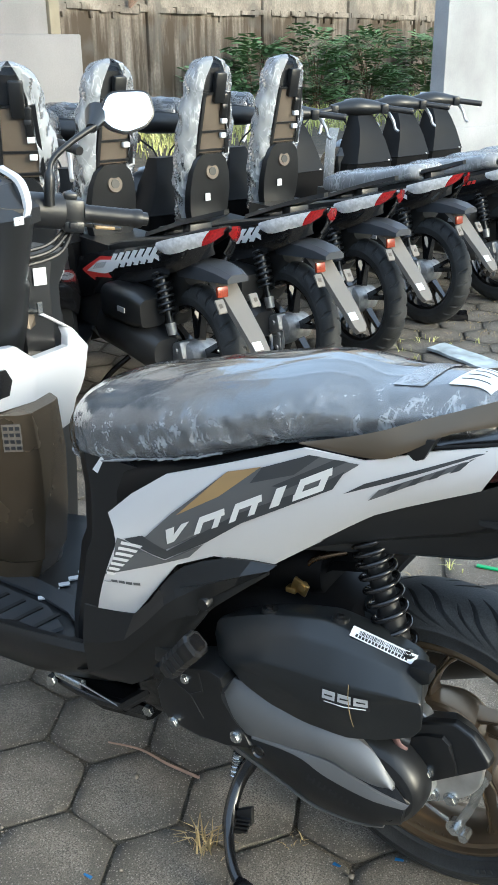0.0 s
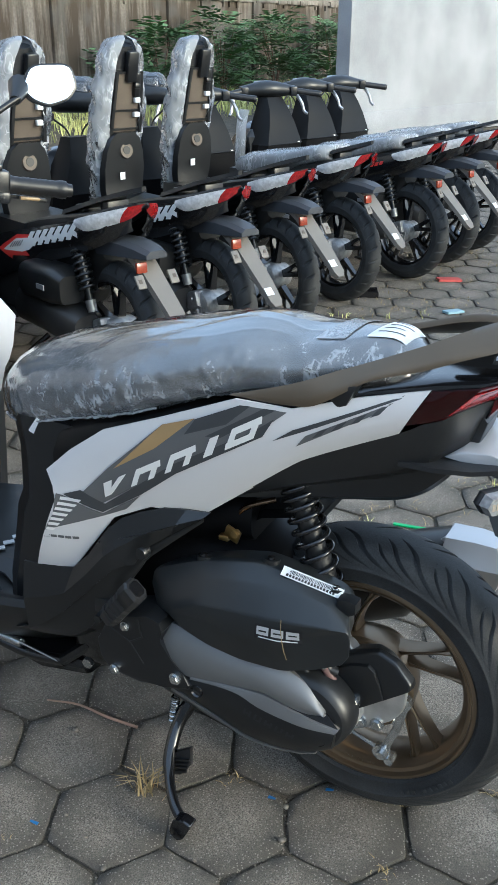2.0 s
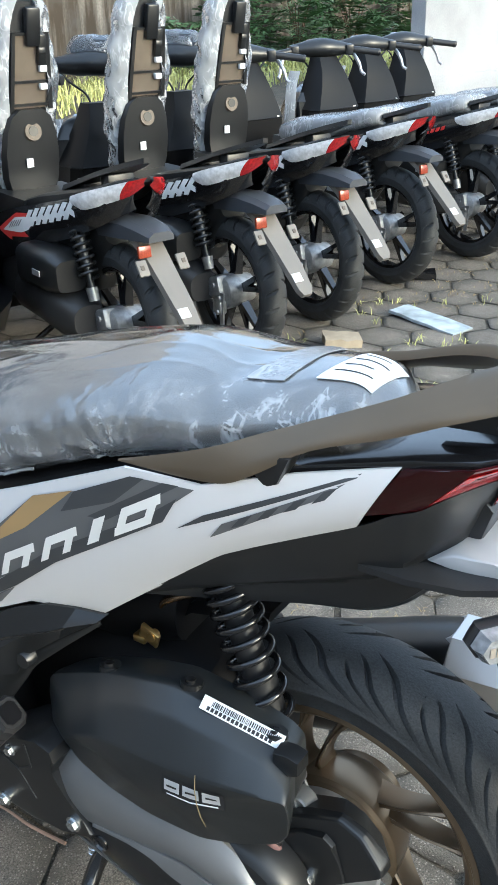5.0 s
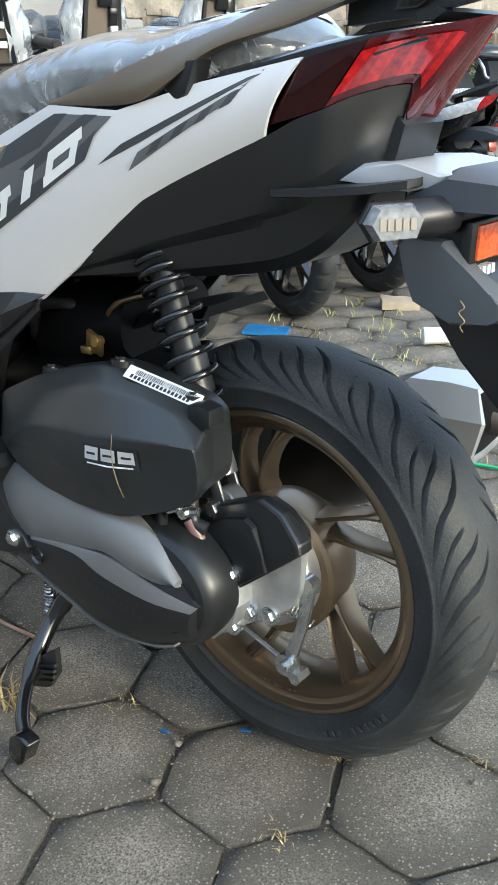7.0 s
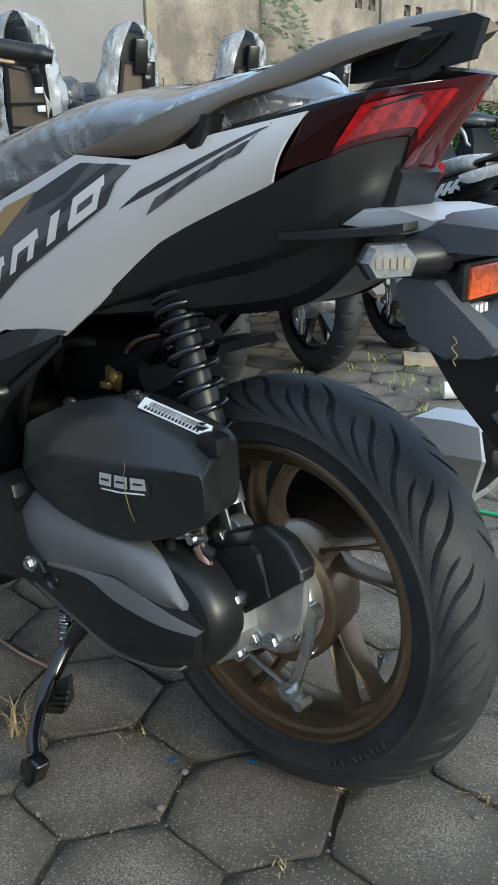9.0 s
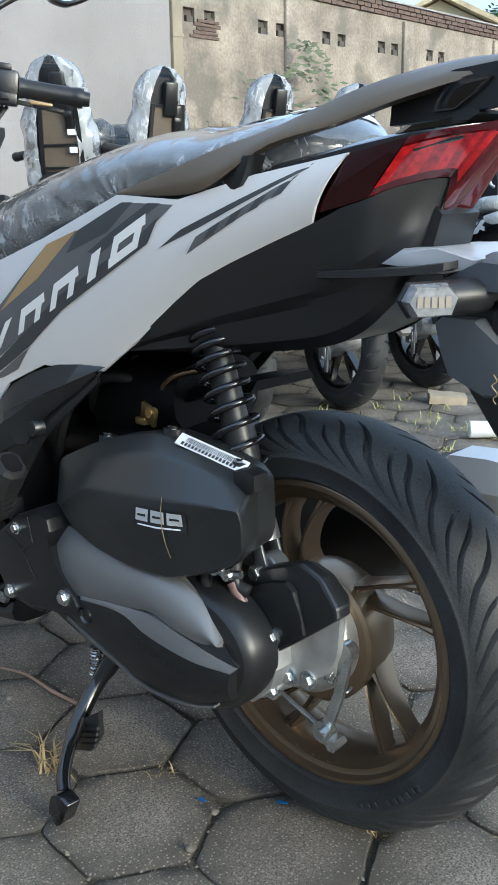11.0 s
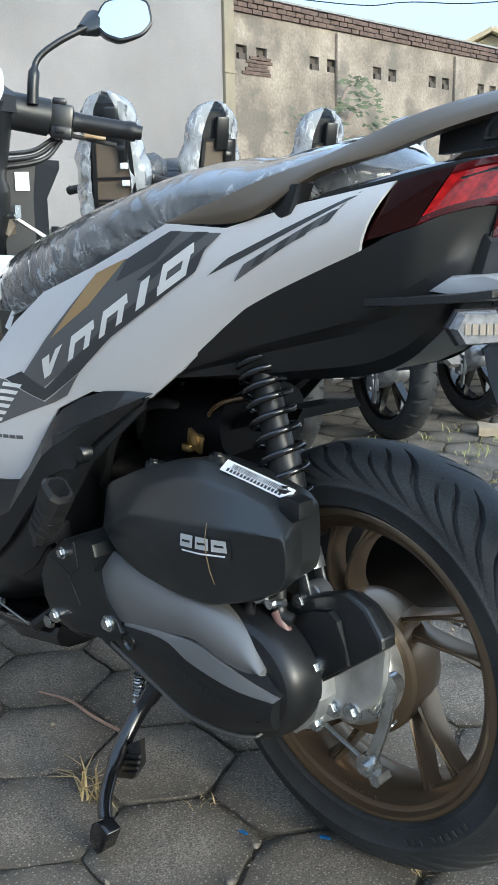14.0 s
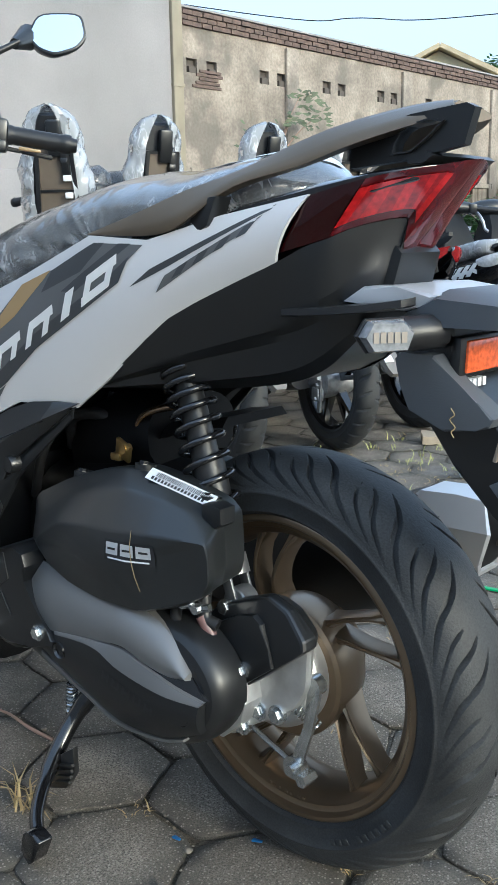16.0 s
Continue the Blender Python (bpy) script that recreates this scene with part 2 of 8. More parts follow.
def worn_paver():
    """Concrete blocks rubbed pale in the middle, darker towards the edges, with light and dark grains."""
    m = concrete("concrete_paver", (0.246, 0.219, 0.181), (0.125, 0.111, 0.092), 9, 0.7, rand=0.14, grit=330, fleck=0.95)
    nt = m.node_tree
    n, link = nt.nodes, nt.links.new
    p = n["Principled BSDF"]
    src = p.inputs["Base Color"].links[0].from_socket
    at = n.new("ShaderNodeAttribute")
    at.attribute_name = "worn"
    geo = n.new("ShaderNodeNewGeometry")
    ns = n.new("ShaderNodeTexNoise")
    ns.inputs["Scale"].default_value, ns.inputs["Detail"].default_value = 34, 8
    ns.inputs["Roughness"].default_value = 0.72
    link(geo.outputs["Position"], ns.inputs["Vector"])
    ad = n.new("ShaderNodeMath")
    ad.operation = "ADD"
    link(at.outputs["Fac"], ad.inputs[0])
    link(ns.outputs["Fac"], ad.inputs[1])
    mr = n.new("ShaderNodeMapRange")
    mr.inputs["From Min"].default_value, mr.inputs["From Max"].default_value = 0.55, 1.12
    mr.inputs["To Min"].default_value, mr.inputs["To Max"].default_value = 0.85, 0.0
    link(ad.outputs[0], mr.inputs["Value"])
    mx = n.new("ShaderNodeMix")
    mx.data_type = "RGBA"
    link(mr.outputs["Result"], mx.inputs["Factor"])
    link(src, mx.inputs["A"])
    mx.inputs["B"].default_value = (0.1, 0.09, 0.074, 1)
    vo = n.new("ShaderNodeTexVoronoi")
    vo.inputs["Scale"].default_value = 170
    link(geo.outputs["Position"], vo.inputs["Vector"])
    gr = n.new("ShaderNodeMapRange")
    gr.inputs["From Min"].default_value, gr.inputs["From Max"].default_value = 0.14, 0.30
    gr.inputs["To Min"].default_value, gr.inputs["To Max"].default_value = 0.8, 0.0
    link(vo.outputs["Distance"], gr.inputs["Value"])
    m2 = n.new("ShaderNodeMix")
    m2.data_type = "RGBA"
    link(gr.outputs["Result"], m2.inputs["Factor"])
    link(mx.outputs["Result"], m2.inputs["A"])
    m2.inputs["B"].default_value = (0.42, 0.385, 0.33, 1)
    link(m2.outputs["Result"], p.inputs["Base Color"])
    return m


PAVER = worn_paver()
PAVERE = concrete("dark_paver_edge", (0.10, 0.092, 0.076), (0.05, 0.046, 0.036), 22, 0.8, rand=0.2, grit=380, fleck=0.7)
SOIL = concrete("sandy_joint_soil", (0.12, 0.102, 0.074), (0.045, 0.04, 0.03), 14, 0.6)
WHITEW = concrete("white_plaster", (0.375, 0.38, 0.39), (0.32, 0.325, 0.335), 1.4, 0.3, grit=60, fleck=0.12)
WARMW = concrete("warm_white_plaster", (0.285, 0.272, 0.27), (0.256, 0.244, 0.24), 0.9, 0.4, grit=60, fleck=0.06)
BRICK = shader("brown_coping_brick", (0.125, 0.088, 0.07), 0.85, vary=0.35, scale=9, bump=0.8, bump_scale=60)
HOLE = shader("dark_vent_hole", (0.10, 0.085, 0.07), 0.9)
POLE = shader("ochre_painted_post", (0.27, 0.235, 0.165), 0.6, vary=0.15, scale=5)
LEAF = shader("green_leaf", (0.115, 0.2, 0.075), 0.5, vary=0.45, scale=3)
LEAFY = shader("yellow_green_grass", (0.62, 0.62, 0.22), 0.6, vary=0.4, scale=3)
STRAW = shader("dry_straw", (0.42, 0.32, 0.15), 0.6, vary=0.25, scale=20)
TWIG = shader("pinkish_twig", (0.33, 0.22, 0.16), 0.6, vary=0.2, scale=20)
STONE = shader("pale_pebble", (0.19, 0.165, 0.13), 0.8, vary=0.5, scale=40, bump=0.5)
CABLE = shader("black_cable", (0.02, 0.02, 0.02), 0.5)


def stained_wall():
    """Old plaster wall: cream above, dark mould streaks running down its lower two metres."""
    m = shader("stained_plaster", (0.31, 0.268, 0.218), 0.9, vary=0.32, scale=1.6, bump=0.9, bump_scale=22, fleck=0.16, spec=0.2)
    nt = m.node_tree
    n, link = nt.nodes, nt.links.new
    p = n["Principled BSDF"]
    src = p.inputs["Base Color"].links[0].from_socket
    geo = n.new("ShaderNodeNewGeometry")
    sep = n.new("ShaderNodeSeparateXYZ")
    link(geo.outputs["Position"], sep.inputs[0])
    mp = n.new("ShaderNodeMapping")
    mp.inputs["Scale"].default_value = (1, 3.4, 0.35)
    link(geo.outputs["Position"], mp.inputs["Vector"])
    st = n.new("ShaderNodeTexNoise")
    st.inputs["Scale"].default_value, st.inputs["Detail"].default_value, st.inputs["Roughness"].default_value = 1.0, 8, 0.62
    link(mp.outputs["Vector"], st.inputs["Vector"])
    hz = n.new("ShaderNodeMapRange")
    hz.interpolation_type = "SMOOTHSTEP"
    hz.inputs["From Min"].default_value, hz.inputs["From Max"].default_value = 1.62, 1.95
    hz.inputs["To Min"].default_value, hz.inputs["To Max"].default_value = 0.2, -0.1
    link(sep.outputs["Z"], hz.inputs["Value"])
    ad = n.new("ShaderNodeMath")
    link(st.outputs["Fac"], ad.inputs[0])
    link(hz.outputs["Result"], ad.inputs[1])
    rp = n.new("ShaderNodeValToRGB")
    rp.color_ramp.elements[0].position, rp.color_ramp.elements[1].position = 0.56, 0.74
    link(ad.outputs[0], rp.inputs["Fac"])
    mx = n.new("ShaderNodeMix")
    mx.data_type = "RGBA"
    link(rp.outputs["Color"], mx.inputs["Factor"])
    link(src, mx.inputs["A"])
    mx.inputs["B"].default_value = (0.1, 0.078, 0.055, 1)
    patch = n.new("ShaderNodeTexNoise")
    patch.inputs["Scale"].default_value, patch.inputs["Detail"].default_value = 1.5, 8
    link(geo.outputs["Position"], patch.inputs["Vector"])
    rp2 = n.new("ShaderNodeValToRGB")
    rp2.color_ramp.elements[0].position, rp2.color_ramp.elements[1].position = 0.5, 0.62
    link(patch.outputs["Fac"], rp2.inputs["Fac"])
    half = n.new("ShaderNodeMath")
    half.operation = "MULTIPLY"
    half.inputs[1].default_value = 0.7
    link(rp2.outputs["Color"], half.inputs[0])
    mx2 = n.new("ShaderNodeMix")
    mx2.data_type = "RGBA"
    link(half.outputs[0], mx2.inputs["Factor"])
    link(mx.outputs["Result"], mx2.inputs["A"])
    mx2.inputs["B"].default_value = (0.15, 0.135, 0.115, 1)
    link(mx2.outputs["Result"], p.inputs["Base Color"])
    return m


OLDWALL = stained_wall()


# ---- mesh tools ----
from mathutils.bvhtree import BVHTree

V = Vector


def finish(bm, name, material, sharp=38):
    bmesh.ops.recalc_face_normals(bm, faces=bm.faces)
    lim = radians(sharp)
    for f in bm.faces:
        f.smooth = True
    for e in bm.edges:
        if len(e.link_faces) == 2 and e.calc_face_angle(0) > lim:
            e.smooth = False
    me = bpy.data.meshes.new(name)
    bm.to_mesh(me)
    bm.free()
    for mt in material if isinstance(material, (list, tuple)) else (material,):
        me.materials.append(mt)
    return me


def part(name, bm, material, parent, label="", sharp=38):
    ob = new(name, finish(bm, name, material, sharp))
    ob.parent = parent
    return tagged(ob, label)


def thing(name, label, category, m=None, group=""):
    ob = new(name)
    ob.empty_display_size = 0.1
    if m is not None:
        ob.matrix_basis = m
    return tagged(ob, label, category, group)


def solid(name, bm, material, label, category, group="", kind="", sharp=38):
    return tagged(new(name, finish(bm, name, material, sharp)), label, category, group, kind)


def smooth_line(pts, n=6):
    """Catmull-Rom through the points."""
    p = [V(q) for q in pts]
    p = [p[0] * 2 - p[1]] + p + [p[-1] * 2 - p[-2]]
    out = []
    for i in range(1, len(p) - 2):
        a, b, c, d = p[i - 1 : i + 3]
        for k in range(n):
            t = k / n
            out.append(0.5 * (2 * b + (c - a) * t + (2 * a - 5 * b + 4 * c - d) * t * t + (3 * b - a - 3 * c + d) * t ** 3))
    return out + [p[-2]]


def tube(bm, pts, r, seg=10, cap=True):
    pts = [V(q) for q in pts]
    rs = r if isinstance(r, (list, tuple)) else [r] * len(pts)
    rings, side = [], None
    for i, q in enumerate(pts):
        d = (pts[min(i + 1, len(pts) - 1)] - pts[max(i - 1, 0)]).normalized()
        if side is None:
            side = d.cross(V((0, 0, 1)) if abs(d.z) < 0.9 else V((1, 0, 0))).normalized()
        side = (side - d * side.dot(d)).normalized()
        up = d.cross(side)
        rings.append([bm.verts.new(q + rs[i] * (math.cos(a) * side + math.sin(a) * up)) for a in [2 * math.pi * k / seg for k in range(seg)]])
    for a, b in zip(rings, rings[1:]):
        for k in range(seg):
            bm.faces.new((a[k], a[(k + 1) % seg], b[(k + 1) % seg], b[k]))
    if cap:
        bm.faces.new(rings[0][::-1])
        bm.faces.new(rings[-1])
    return bm


def loft(bm, rings, cap=True):
    """Skins rings of equal numbers of points."""
    rows = [[bm.verts.new(q) for q in ring] for ring in rings]
    for a, b in zip(rows, rows[1:]):
        for k in range(len(a)):
            j = (k + 1) % len(a)
            bm.faces.new((a[k], a[j], b[j], b[k]))
    if cap:
        bm.faces.new(rows[0][::-1])
        bm.faces.new(rows[-1])
    return bm


def oval(x, y, z, hw, hh, n=20, e=2.6, lean=0.0):
    """A rounded section across the bike at x."""
    out = []
    for k in range(n):
        a = 2 * math.pi * k / n
        c, s = math.cos(a), math.sin(a)
        out.append((x + lean * s * hh, y + hw * math.copysign(abs(c) ** (2 / e), c), z + hh * math.copysign(abs(s) ** (2 / e), s)))
    return out


def lathe(bm, prof, centre=(0, 0, 0), seg=48, closed=False):
    """Turns (radius, y) pairs about the y axis."""
    cx, cy, cz = centre
    rows = [[bm.verts.new((cx + r * math.cos(a), cy + y, cz + r * math.sin(a))) for a in [2 * math.pi * k / seg for k in range(seg)]] for r, y in prof]
    pairs = list(zip(rows, rows[1:])) + ([(rows[-1], rows[0])] if closed else [])
    for a, b in pairs:
        for k in range(seg):
            j = (k + 1) % seg
            bm.faces.new((a[k], a[j], b[j], b[k]))
    if not closed:
        for row in (rows[0], rows[-1]):
            bm.faces.new(row)
    return bm


def block(bm, c, s, rot=None, bev=0.0):
    made = bmesh.ops.create_cube(bm, size=1)["verts"]
    m = Matrix.Translation(c) @ (rot.to_4x4() if rot else Matrix()) @ Matrix.Diagonal((*s, 1))
    bmesh.ops.transform(bm, matrix=m, verts=made)
    if bev:
        bmesh.ops.bevel(bm, geom=list({e for v in made for e in v.link_edges}), offset=bev, segments=2, affect="EDGES", profile=0.5)
    return bm


def beam(bm, a, b, wa, wb, ta, tb, side=(0, 1, 0), bev=0.0):
    """A tapered bar from a to b; widths across, thicknesses along side."""
    a, b, side = V(a), V(b), V(side).normalized()
    d = (b - a).normalized()
    w = d.cross(side).normalized()
    side = w.cross(d)
    c = [[bm.verts.new(q + sx * ww / 2 * w + sy * tt / 2 * side) for sx, sy in ((-1, -1), (1, -1), (1, 1), (-1, 1))] for q, ww, tt in ((a, wa, ta), (b, wb, tb))]
    fs = [bm.faces.new((c[0][k], c[0][(k + 1) % 4], c[1][(k + 1) % 4], c[1][k])) for k in range(4)]
    fs += [bm.faces.new(c[0][::-1]), bm.faces.new(c[1])]
    if bev:
        bmesh.ops.bevel(bm, geom=list({e for f in fs for e in f.edges}), offset=bev, segments=2, affect="EDGES", profile=0.5)
    return bm


def prism(bm, poly, y0, y1, bev=0.004, inset=0.0):
    """An (x, z) outline as a plate from y0 (outer face) to y1; inset draws the outer face in."""
    cx, cz = sum(p[0] for p in poly) / len(poly), sum(p[1] for p in poly) / len(poly)
    outer = [bm.verts.new((cx + (x - cx) * (1 - inset), y0, cz + (z - cz) * (1 - inset))) for x, z in poly]
    inner = [bm.verts.new((x, y1, z)) for x, z in poly]
    n = len(poly)
    fs = [bm.faces.new(outer), bm.faces.new(inner[::-1])]
    fs += [bm.faces.new((outer[k], inner[k], inner[(k + 1) % n], outer[(k + 1) % n])) for k in range(n)]
    if bev:
        bmesh.ops.bevel(bm, geom=list(fs[0].edges), offset=bev, segments=2, affect="EDGES", profile=0.6)
    return bm


def sheet(bm, rows, inward=(0, 0.004, 0)):
    """A skin over a grid of points, with a thickness."""
    inward = V(inward)
    front = [[bm.verts.new(q) for q in r] for r in rows]
    back = [[bm.verts.new(V(q) + inward) for q in r] for r in rows]
    nr, nc = len(rows), len(rows[0])
    for g in (front, back):
        for i in range(nr - 1):
            for j in range(nc - 1):
                bm.faces.new((g[i][j], g[i][j + 1], g[i + 1][j + 1], g[i + 1][j]))
    rim = [(0, j) for j in range(nc)] + [(i, nc - 1) for i in range(1, nr)] + [(nr - 1, j) for j in range(nc - 2, -1, -1)] + [(i, 0) for i in range(nr - 2, 0, -1)]
    for (a, b), (c, d) in zip(rim, rim[1:] + rim[:1]):
        bm.faces.new((front[a][b], front[c][d], back[c][d], back[a][b]))
    return bm


def strip(tops, bots, bulge=0.02, rows=7, fine=4, sharpness=1.0):
    """Grid between an upper and a lower line of the same number of points, bulged outwards (-y)."""
    tops = smooth_line(tops, fine) if fine > 1 else [V(q) for q in tops]
    bots = smooth_line(bots, fine) if fine > 1 else [V(q) for q in bots]
    grid = []
    for i in range(rows):
        t = i / (rows - 1)
        grid.append([a.lerp(b, t) + V((0, -bulge * (1 - abs(2 * t - 1) ** (2 * sharpness)), 0)) for a, b in zip(tops, bots)])
    return grid


def mirrored(grid):
    return [[V((q[0], -q[1], q[2])) for q in r] for r in grid]


def on_skin(bvh, x, z, off=0.0014, y=-1.0, miss=-0.17):
    hit = bvh.ray_cast(V((x, y, z)), V((0, 1, 0)))
    return V((x, (hit[0].y if hit[0] else miss) - off, z))


def decal(bvh, poly, off=0.0014, cuts=3):
    """An (x, z) outline laid on a side panel."""
    bm = bmesh.new()
    f = bm.faces.new([bm.verts.new((x, 0, z)) for x, z in poly])
    bmesh.ops.triangulate(bm, faces=[f])
    for _ in range(cuts):
        bmesh.ops.subdivide_edges(bm, edges=[e for e in bm.edges if e.calc_length() > 0.018], cuts=1)
        bmesh.ops.triangulate(bm, faces=bm.faces)
    for v in bm.verts:
        v.co = on_skin(bvh, v.co.x, v.co.z, off)
    return bm


def helix(a, b, r, turns, wire, seg=14):
    a, b = V(a), V(b)
    d = (b - a).normalized()
    s = d.cross(V((0, 1, 0))).normalized()
    u = d.cross(s)
    n = int(turns * seg)
    return [a.lerp(b, k / n) + r * (math.cos(2 * math.pi * k / seg) * s + math.sin(2 * math.pi * k / seg) * u) for k in range(n + 1)]


def bolt(bm, c, r=0.008, h=0.006, seg=6):
    """A hexagon head on the left side."""
    return lathe(bm, [(r * 0.3, -h), (r * 0.92, -h), (r, -h * 0.8), (r, 0)], c, seg)


def soften(bm, angle=22, off=0.003, seg=2):
    """Rounds the creases of a moulding."""
    es = [e for e in bm.edges if len(e.link_faces) == 2 and e.calc_face_angle(0) > radians(angle)]
    bmesh.ops.recalc_face_normals(bm, faces=bm.faces)
    bmesh.ops.bevel(bm, geom=es, offset=off, segments=seg, affect="EDGES", profile=0.5, clamp_overlap=True)
    return bm


def rounded(poly, f=0.22, n=3):
    """Cuts the corners of an outline into short arcs."""
    out = []
    m = len(poly)
    for k in range(m):
        a, b, c = (V((*poly[(k + d) % m], 0)) for d in (-1, 0, 1))
        p, q = b.lerp(a, f), b.lerp(c, f)
        for i in range(n + 1):
            t = i / n
            v = p.lerp(b, t).lerp(b.lerp(q, t), t)
            out.append((v.x, v.y))
    return out


def frame_plate(bm, outer, inner, y0, y1):
    """A plate with a hole, between two outlines of the same count of points."""
    rows = [[bm.verts.new((x, y, z)) for x, z in poly] for poly, y in ((outer, y0), (inner, y0), (inner, y1), (outer, y1))]
    n = len(outer)
    for a, b in zip(rows, rows[1:] + rows[:1]):
        for k in range(n):
            bm.faces.new((a[k], a[(k + 1) % n], b[(k + 1) % n], b[k]))
    return bm


def round_ring(ring, f=0.3, n=2):
    """Cuts the corners of a ring in space into short arcs."""
    out, m = [], len(ring)
    for k in range(m):
        a, b, c = (V(ring[(k + d) % m]) for d in (-1, 0, 1))
        p, q = b.lerp(a, f), b.lerp(c, f)
        out += [p.lerp(b, i / n).lerp(b.lerp(q, i / n), i / n) for i in range(n + 1)]
    return out


def crumple(q, size, lean=0.5):
    """Height of sharp-edged crumples in stretched film."""
    p = V((q.x * 1.3 + q.z * lean, q.y, q.z * 0.6)) / size
    d = noise.voronoi(p)[0]
    e = noise.voronoi(p * 2.3 + V((7, 3, 1)))[0]
    return d[0] - 0.35 + 0.45 * (e[0] - 0.35)


# ---- the yard: ground, walls, house ----
def ground_sheet():
    bm = bmesh.new()
    for x0, x1, y0, y1 in ((-300, 300, -300, 300),):
        bm.faces.new([bm.verts.new((x, y, -0.0068)) for x, y in ((x0, y0), (x1, y0), (x1, y1), (x0, y1))])
    return tagged(new("ground", finish(bm, "ground", SOIL)), "sandy soil ground under the yard", "ground", kind="structure")


ground = ground_sheet()


def old_wall():
    """Plastered boundary wall with vents, a ledge, pilasters and a brick coping."""
    wall = thing("wall_back", "tall old plaster boundary wall with dark mould streaks", "wall", pose(-10.5, 8.5, 0, 0, 0, 3))
    tagged(wall, kind="structure")
    lo, hi, top = 3.20, 3.40, 3.84
    holes = [1.85 + 1.6 * k + d for k in range(-1, 8) for d in (0.0, 0.42)]
    bm = bmesh.new()
    block(bm, (-0.15, 16, lo / 2), (0.3, 44, lo))
    block(bm, (-0.15, 16, (hi + top) / 2), (0.3, 44, top - hi))
    edge = -6.0
    for h in holes + [38.2]:
        block(bm, (-0.15, (edge + h - 0.11) / 2, (lo + hi) / 2), (0.3, h - 0.11 - edge, hi - lo))
        edge = h + 0.11
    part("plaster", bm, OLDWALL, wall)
    bm = bmesh.new()
    for h in holes:
        block(bm, (-0.12, h, (lo + hi) / 2), (0.1, 0.215, 0.195))
        block(bm, (-0.045, h + 0.03, lo + 0.05), (0.06, 0.13, 0.09))
    part("vent_backing", bm, HOLE, wall, "dark recessed vent openings")
    rng = random.Random(4)
    bm = bmesh.new()
    y = -5.9
    while y < 37.8:
        w = rng.uniform(0.12, 0.5)
        d = rng.uniform(0.03, 0.085)
        block(bm, (d / 2, y + w / 2, 1.79 + rng.uniform(-0.015, 0.015)), (d, w, rng.uniform(0.07, 0.12)))
        if rng.random() < 0.5:
            block(bm, (0.02, y + w / 2, 1.69), (0.05, 0.05, rng.uniform(0.06, 0.14)))
        y += w
    part("ledge", bm, OLDWALL, wall, "broken plaster ledge with crumbling drips")
    bm = bmesh.new()
    for k in range(12):
        block(bm, (0.025, -4.2 + 3.35 * k, 1.9), (0.07, 0.3, 3.8), bev=0.01)
    part("pilaster", bm, OLDWALL, wall)
    bm = bmesh.new()
    for course in range(3):
        y = -5.9 + 0.1 * (course % 2)
        while y < 37.8:
            z = top + 0.035 + 0.072 * course
            block(bm, (-0.13 + rng.uniform(-0.012, 0.012) + 0.012 * course, y + 0.1, z), (0.34, 0.19, 0.062))
            y += 0.205
    tagged(part("coping_bricks", bm, BRICK, wall, "weathered red brick coping courses"), kind="stuff")
    bm = bmesh.new()
    block(bm, (-0.14, 16, top + 0.25), (0.4, 44, 0.035), bev=0.006)
    part("coping_cap", bm, shader("grey_cement_cap", (0.3, 0.29, 0.28), 0.85, vary=0.2, scale=2), wall)
    bm = bmesh.new()
    for k in range(5):
        block(bm, (0.006, 0.55 + 0.02 * k, 3.02 + 0.055 * k), (0.03, 0.60 - 0.05 * ((k * 2) % 5), 0.04))
    part("bare_bricks", bm, BRICK, wall, "bare bricks where plaster has fallen")
    return wall


old_wall()


def white_wall(name, m, length, height, base_h, base_out, label, paint):
    w = thing(name, label, "wall", m)
    tagged(w, kind="structure")
    bm = bmesh.new()
    block(bm, (-0.1, length / 2, height / 2), (0.2, abs(length), height))
    part("plaster", bm, paint, w)
    bm = bmesh.new()
    way = math.copysign(1, length)
    block(bm, (-0.1 + base_out / 2 + 0.001, length / 2 - way * base_out * 2, base_h / 2), (0.2 + base_out, abs(length) + base_out * 4, base_h), bev=0.012)
    part("plinth", bm, paint, w, "low projecting plinth with a rough edge")
    return w


white_wall("wall_left", pose(-6.5, 5.07, 0), -36, 5.6, 1.37, 0.08, "tall smooth white plastered building wall", WARMW)
# Added out of view: its grey darkens what the black parts reflect.
white_wall("wall_unseen", pose(8, -4.8, 0, 0, 0, 90), 20, 3.2, 0.3, 0.012, "plain grey plastered wall, unseen, added to darken reflections", WHITEW)
white_wall("wall_right", pose(-4.62, 9.25, 0, 0, 0, -14), 22, 3.2, 0.34, 0.012, "white plastered wall with grey stains", WHITEW)
bm = bmesh.new()
block(bm, (-6.53, 5.135, 2.8), (0.13, 0.12, 5.6), bev=0.01)
block(bm, (-6.53, 5.135, 2.2), (0.145, 0.135, 0.03))
solid("post", bm, POLE, "ochre painted corner post with a joint", "post", kind="structure")


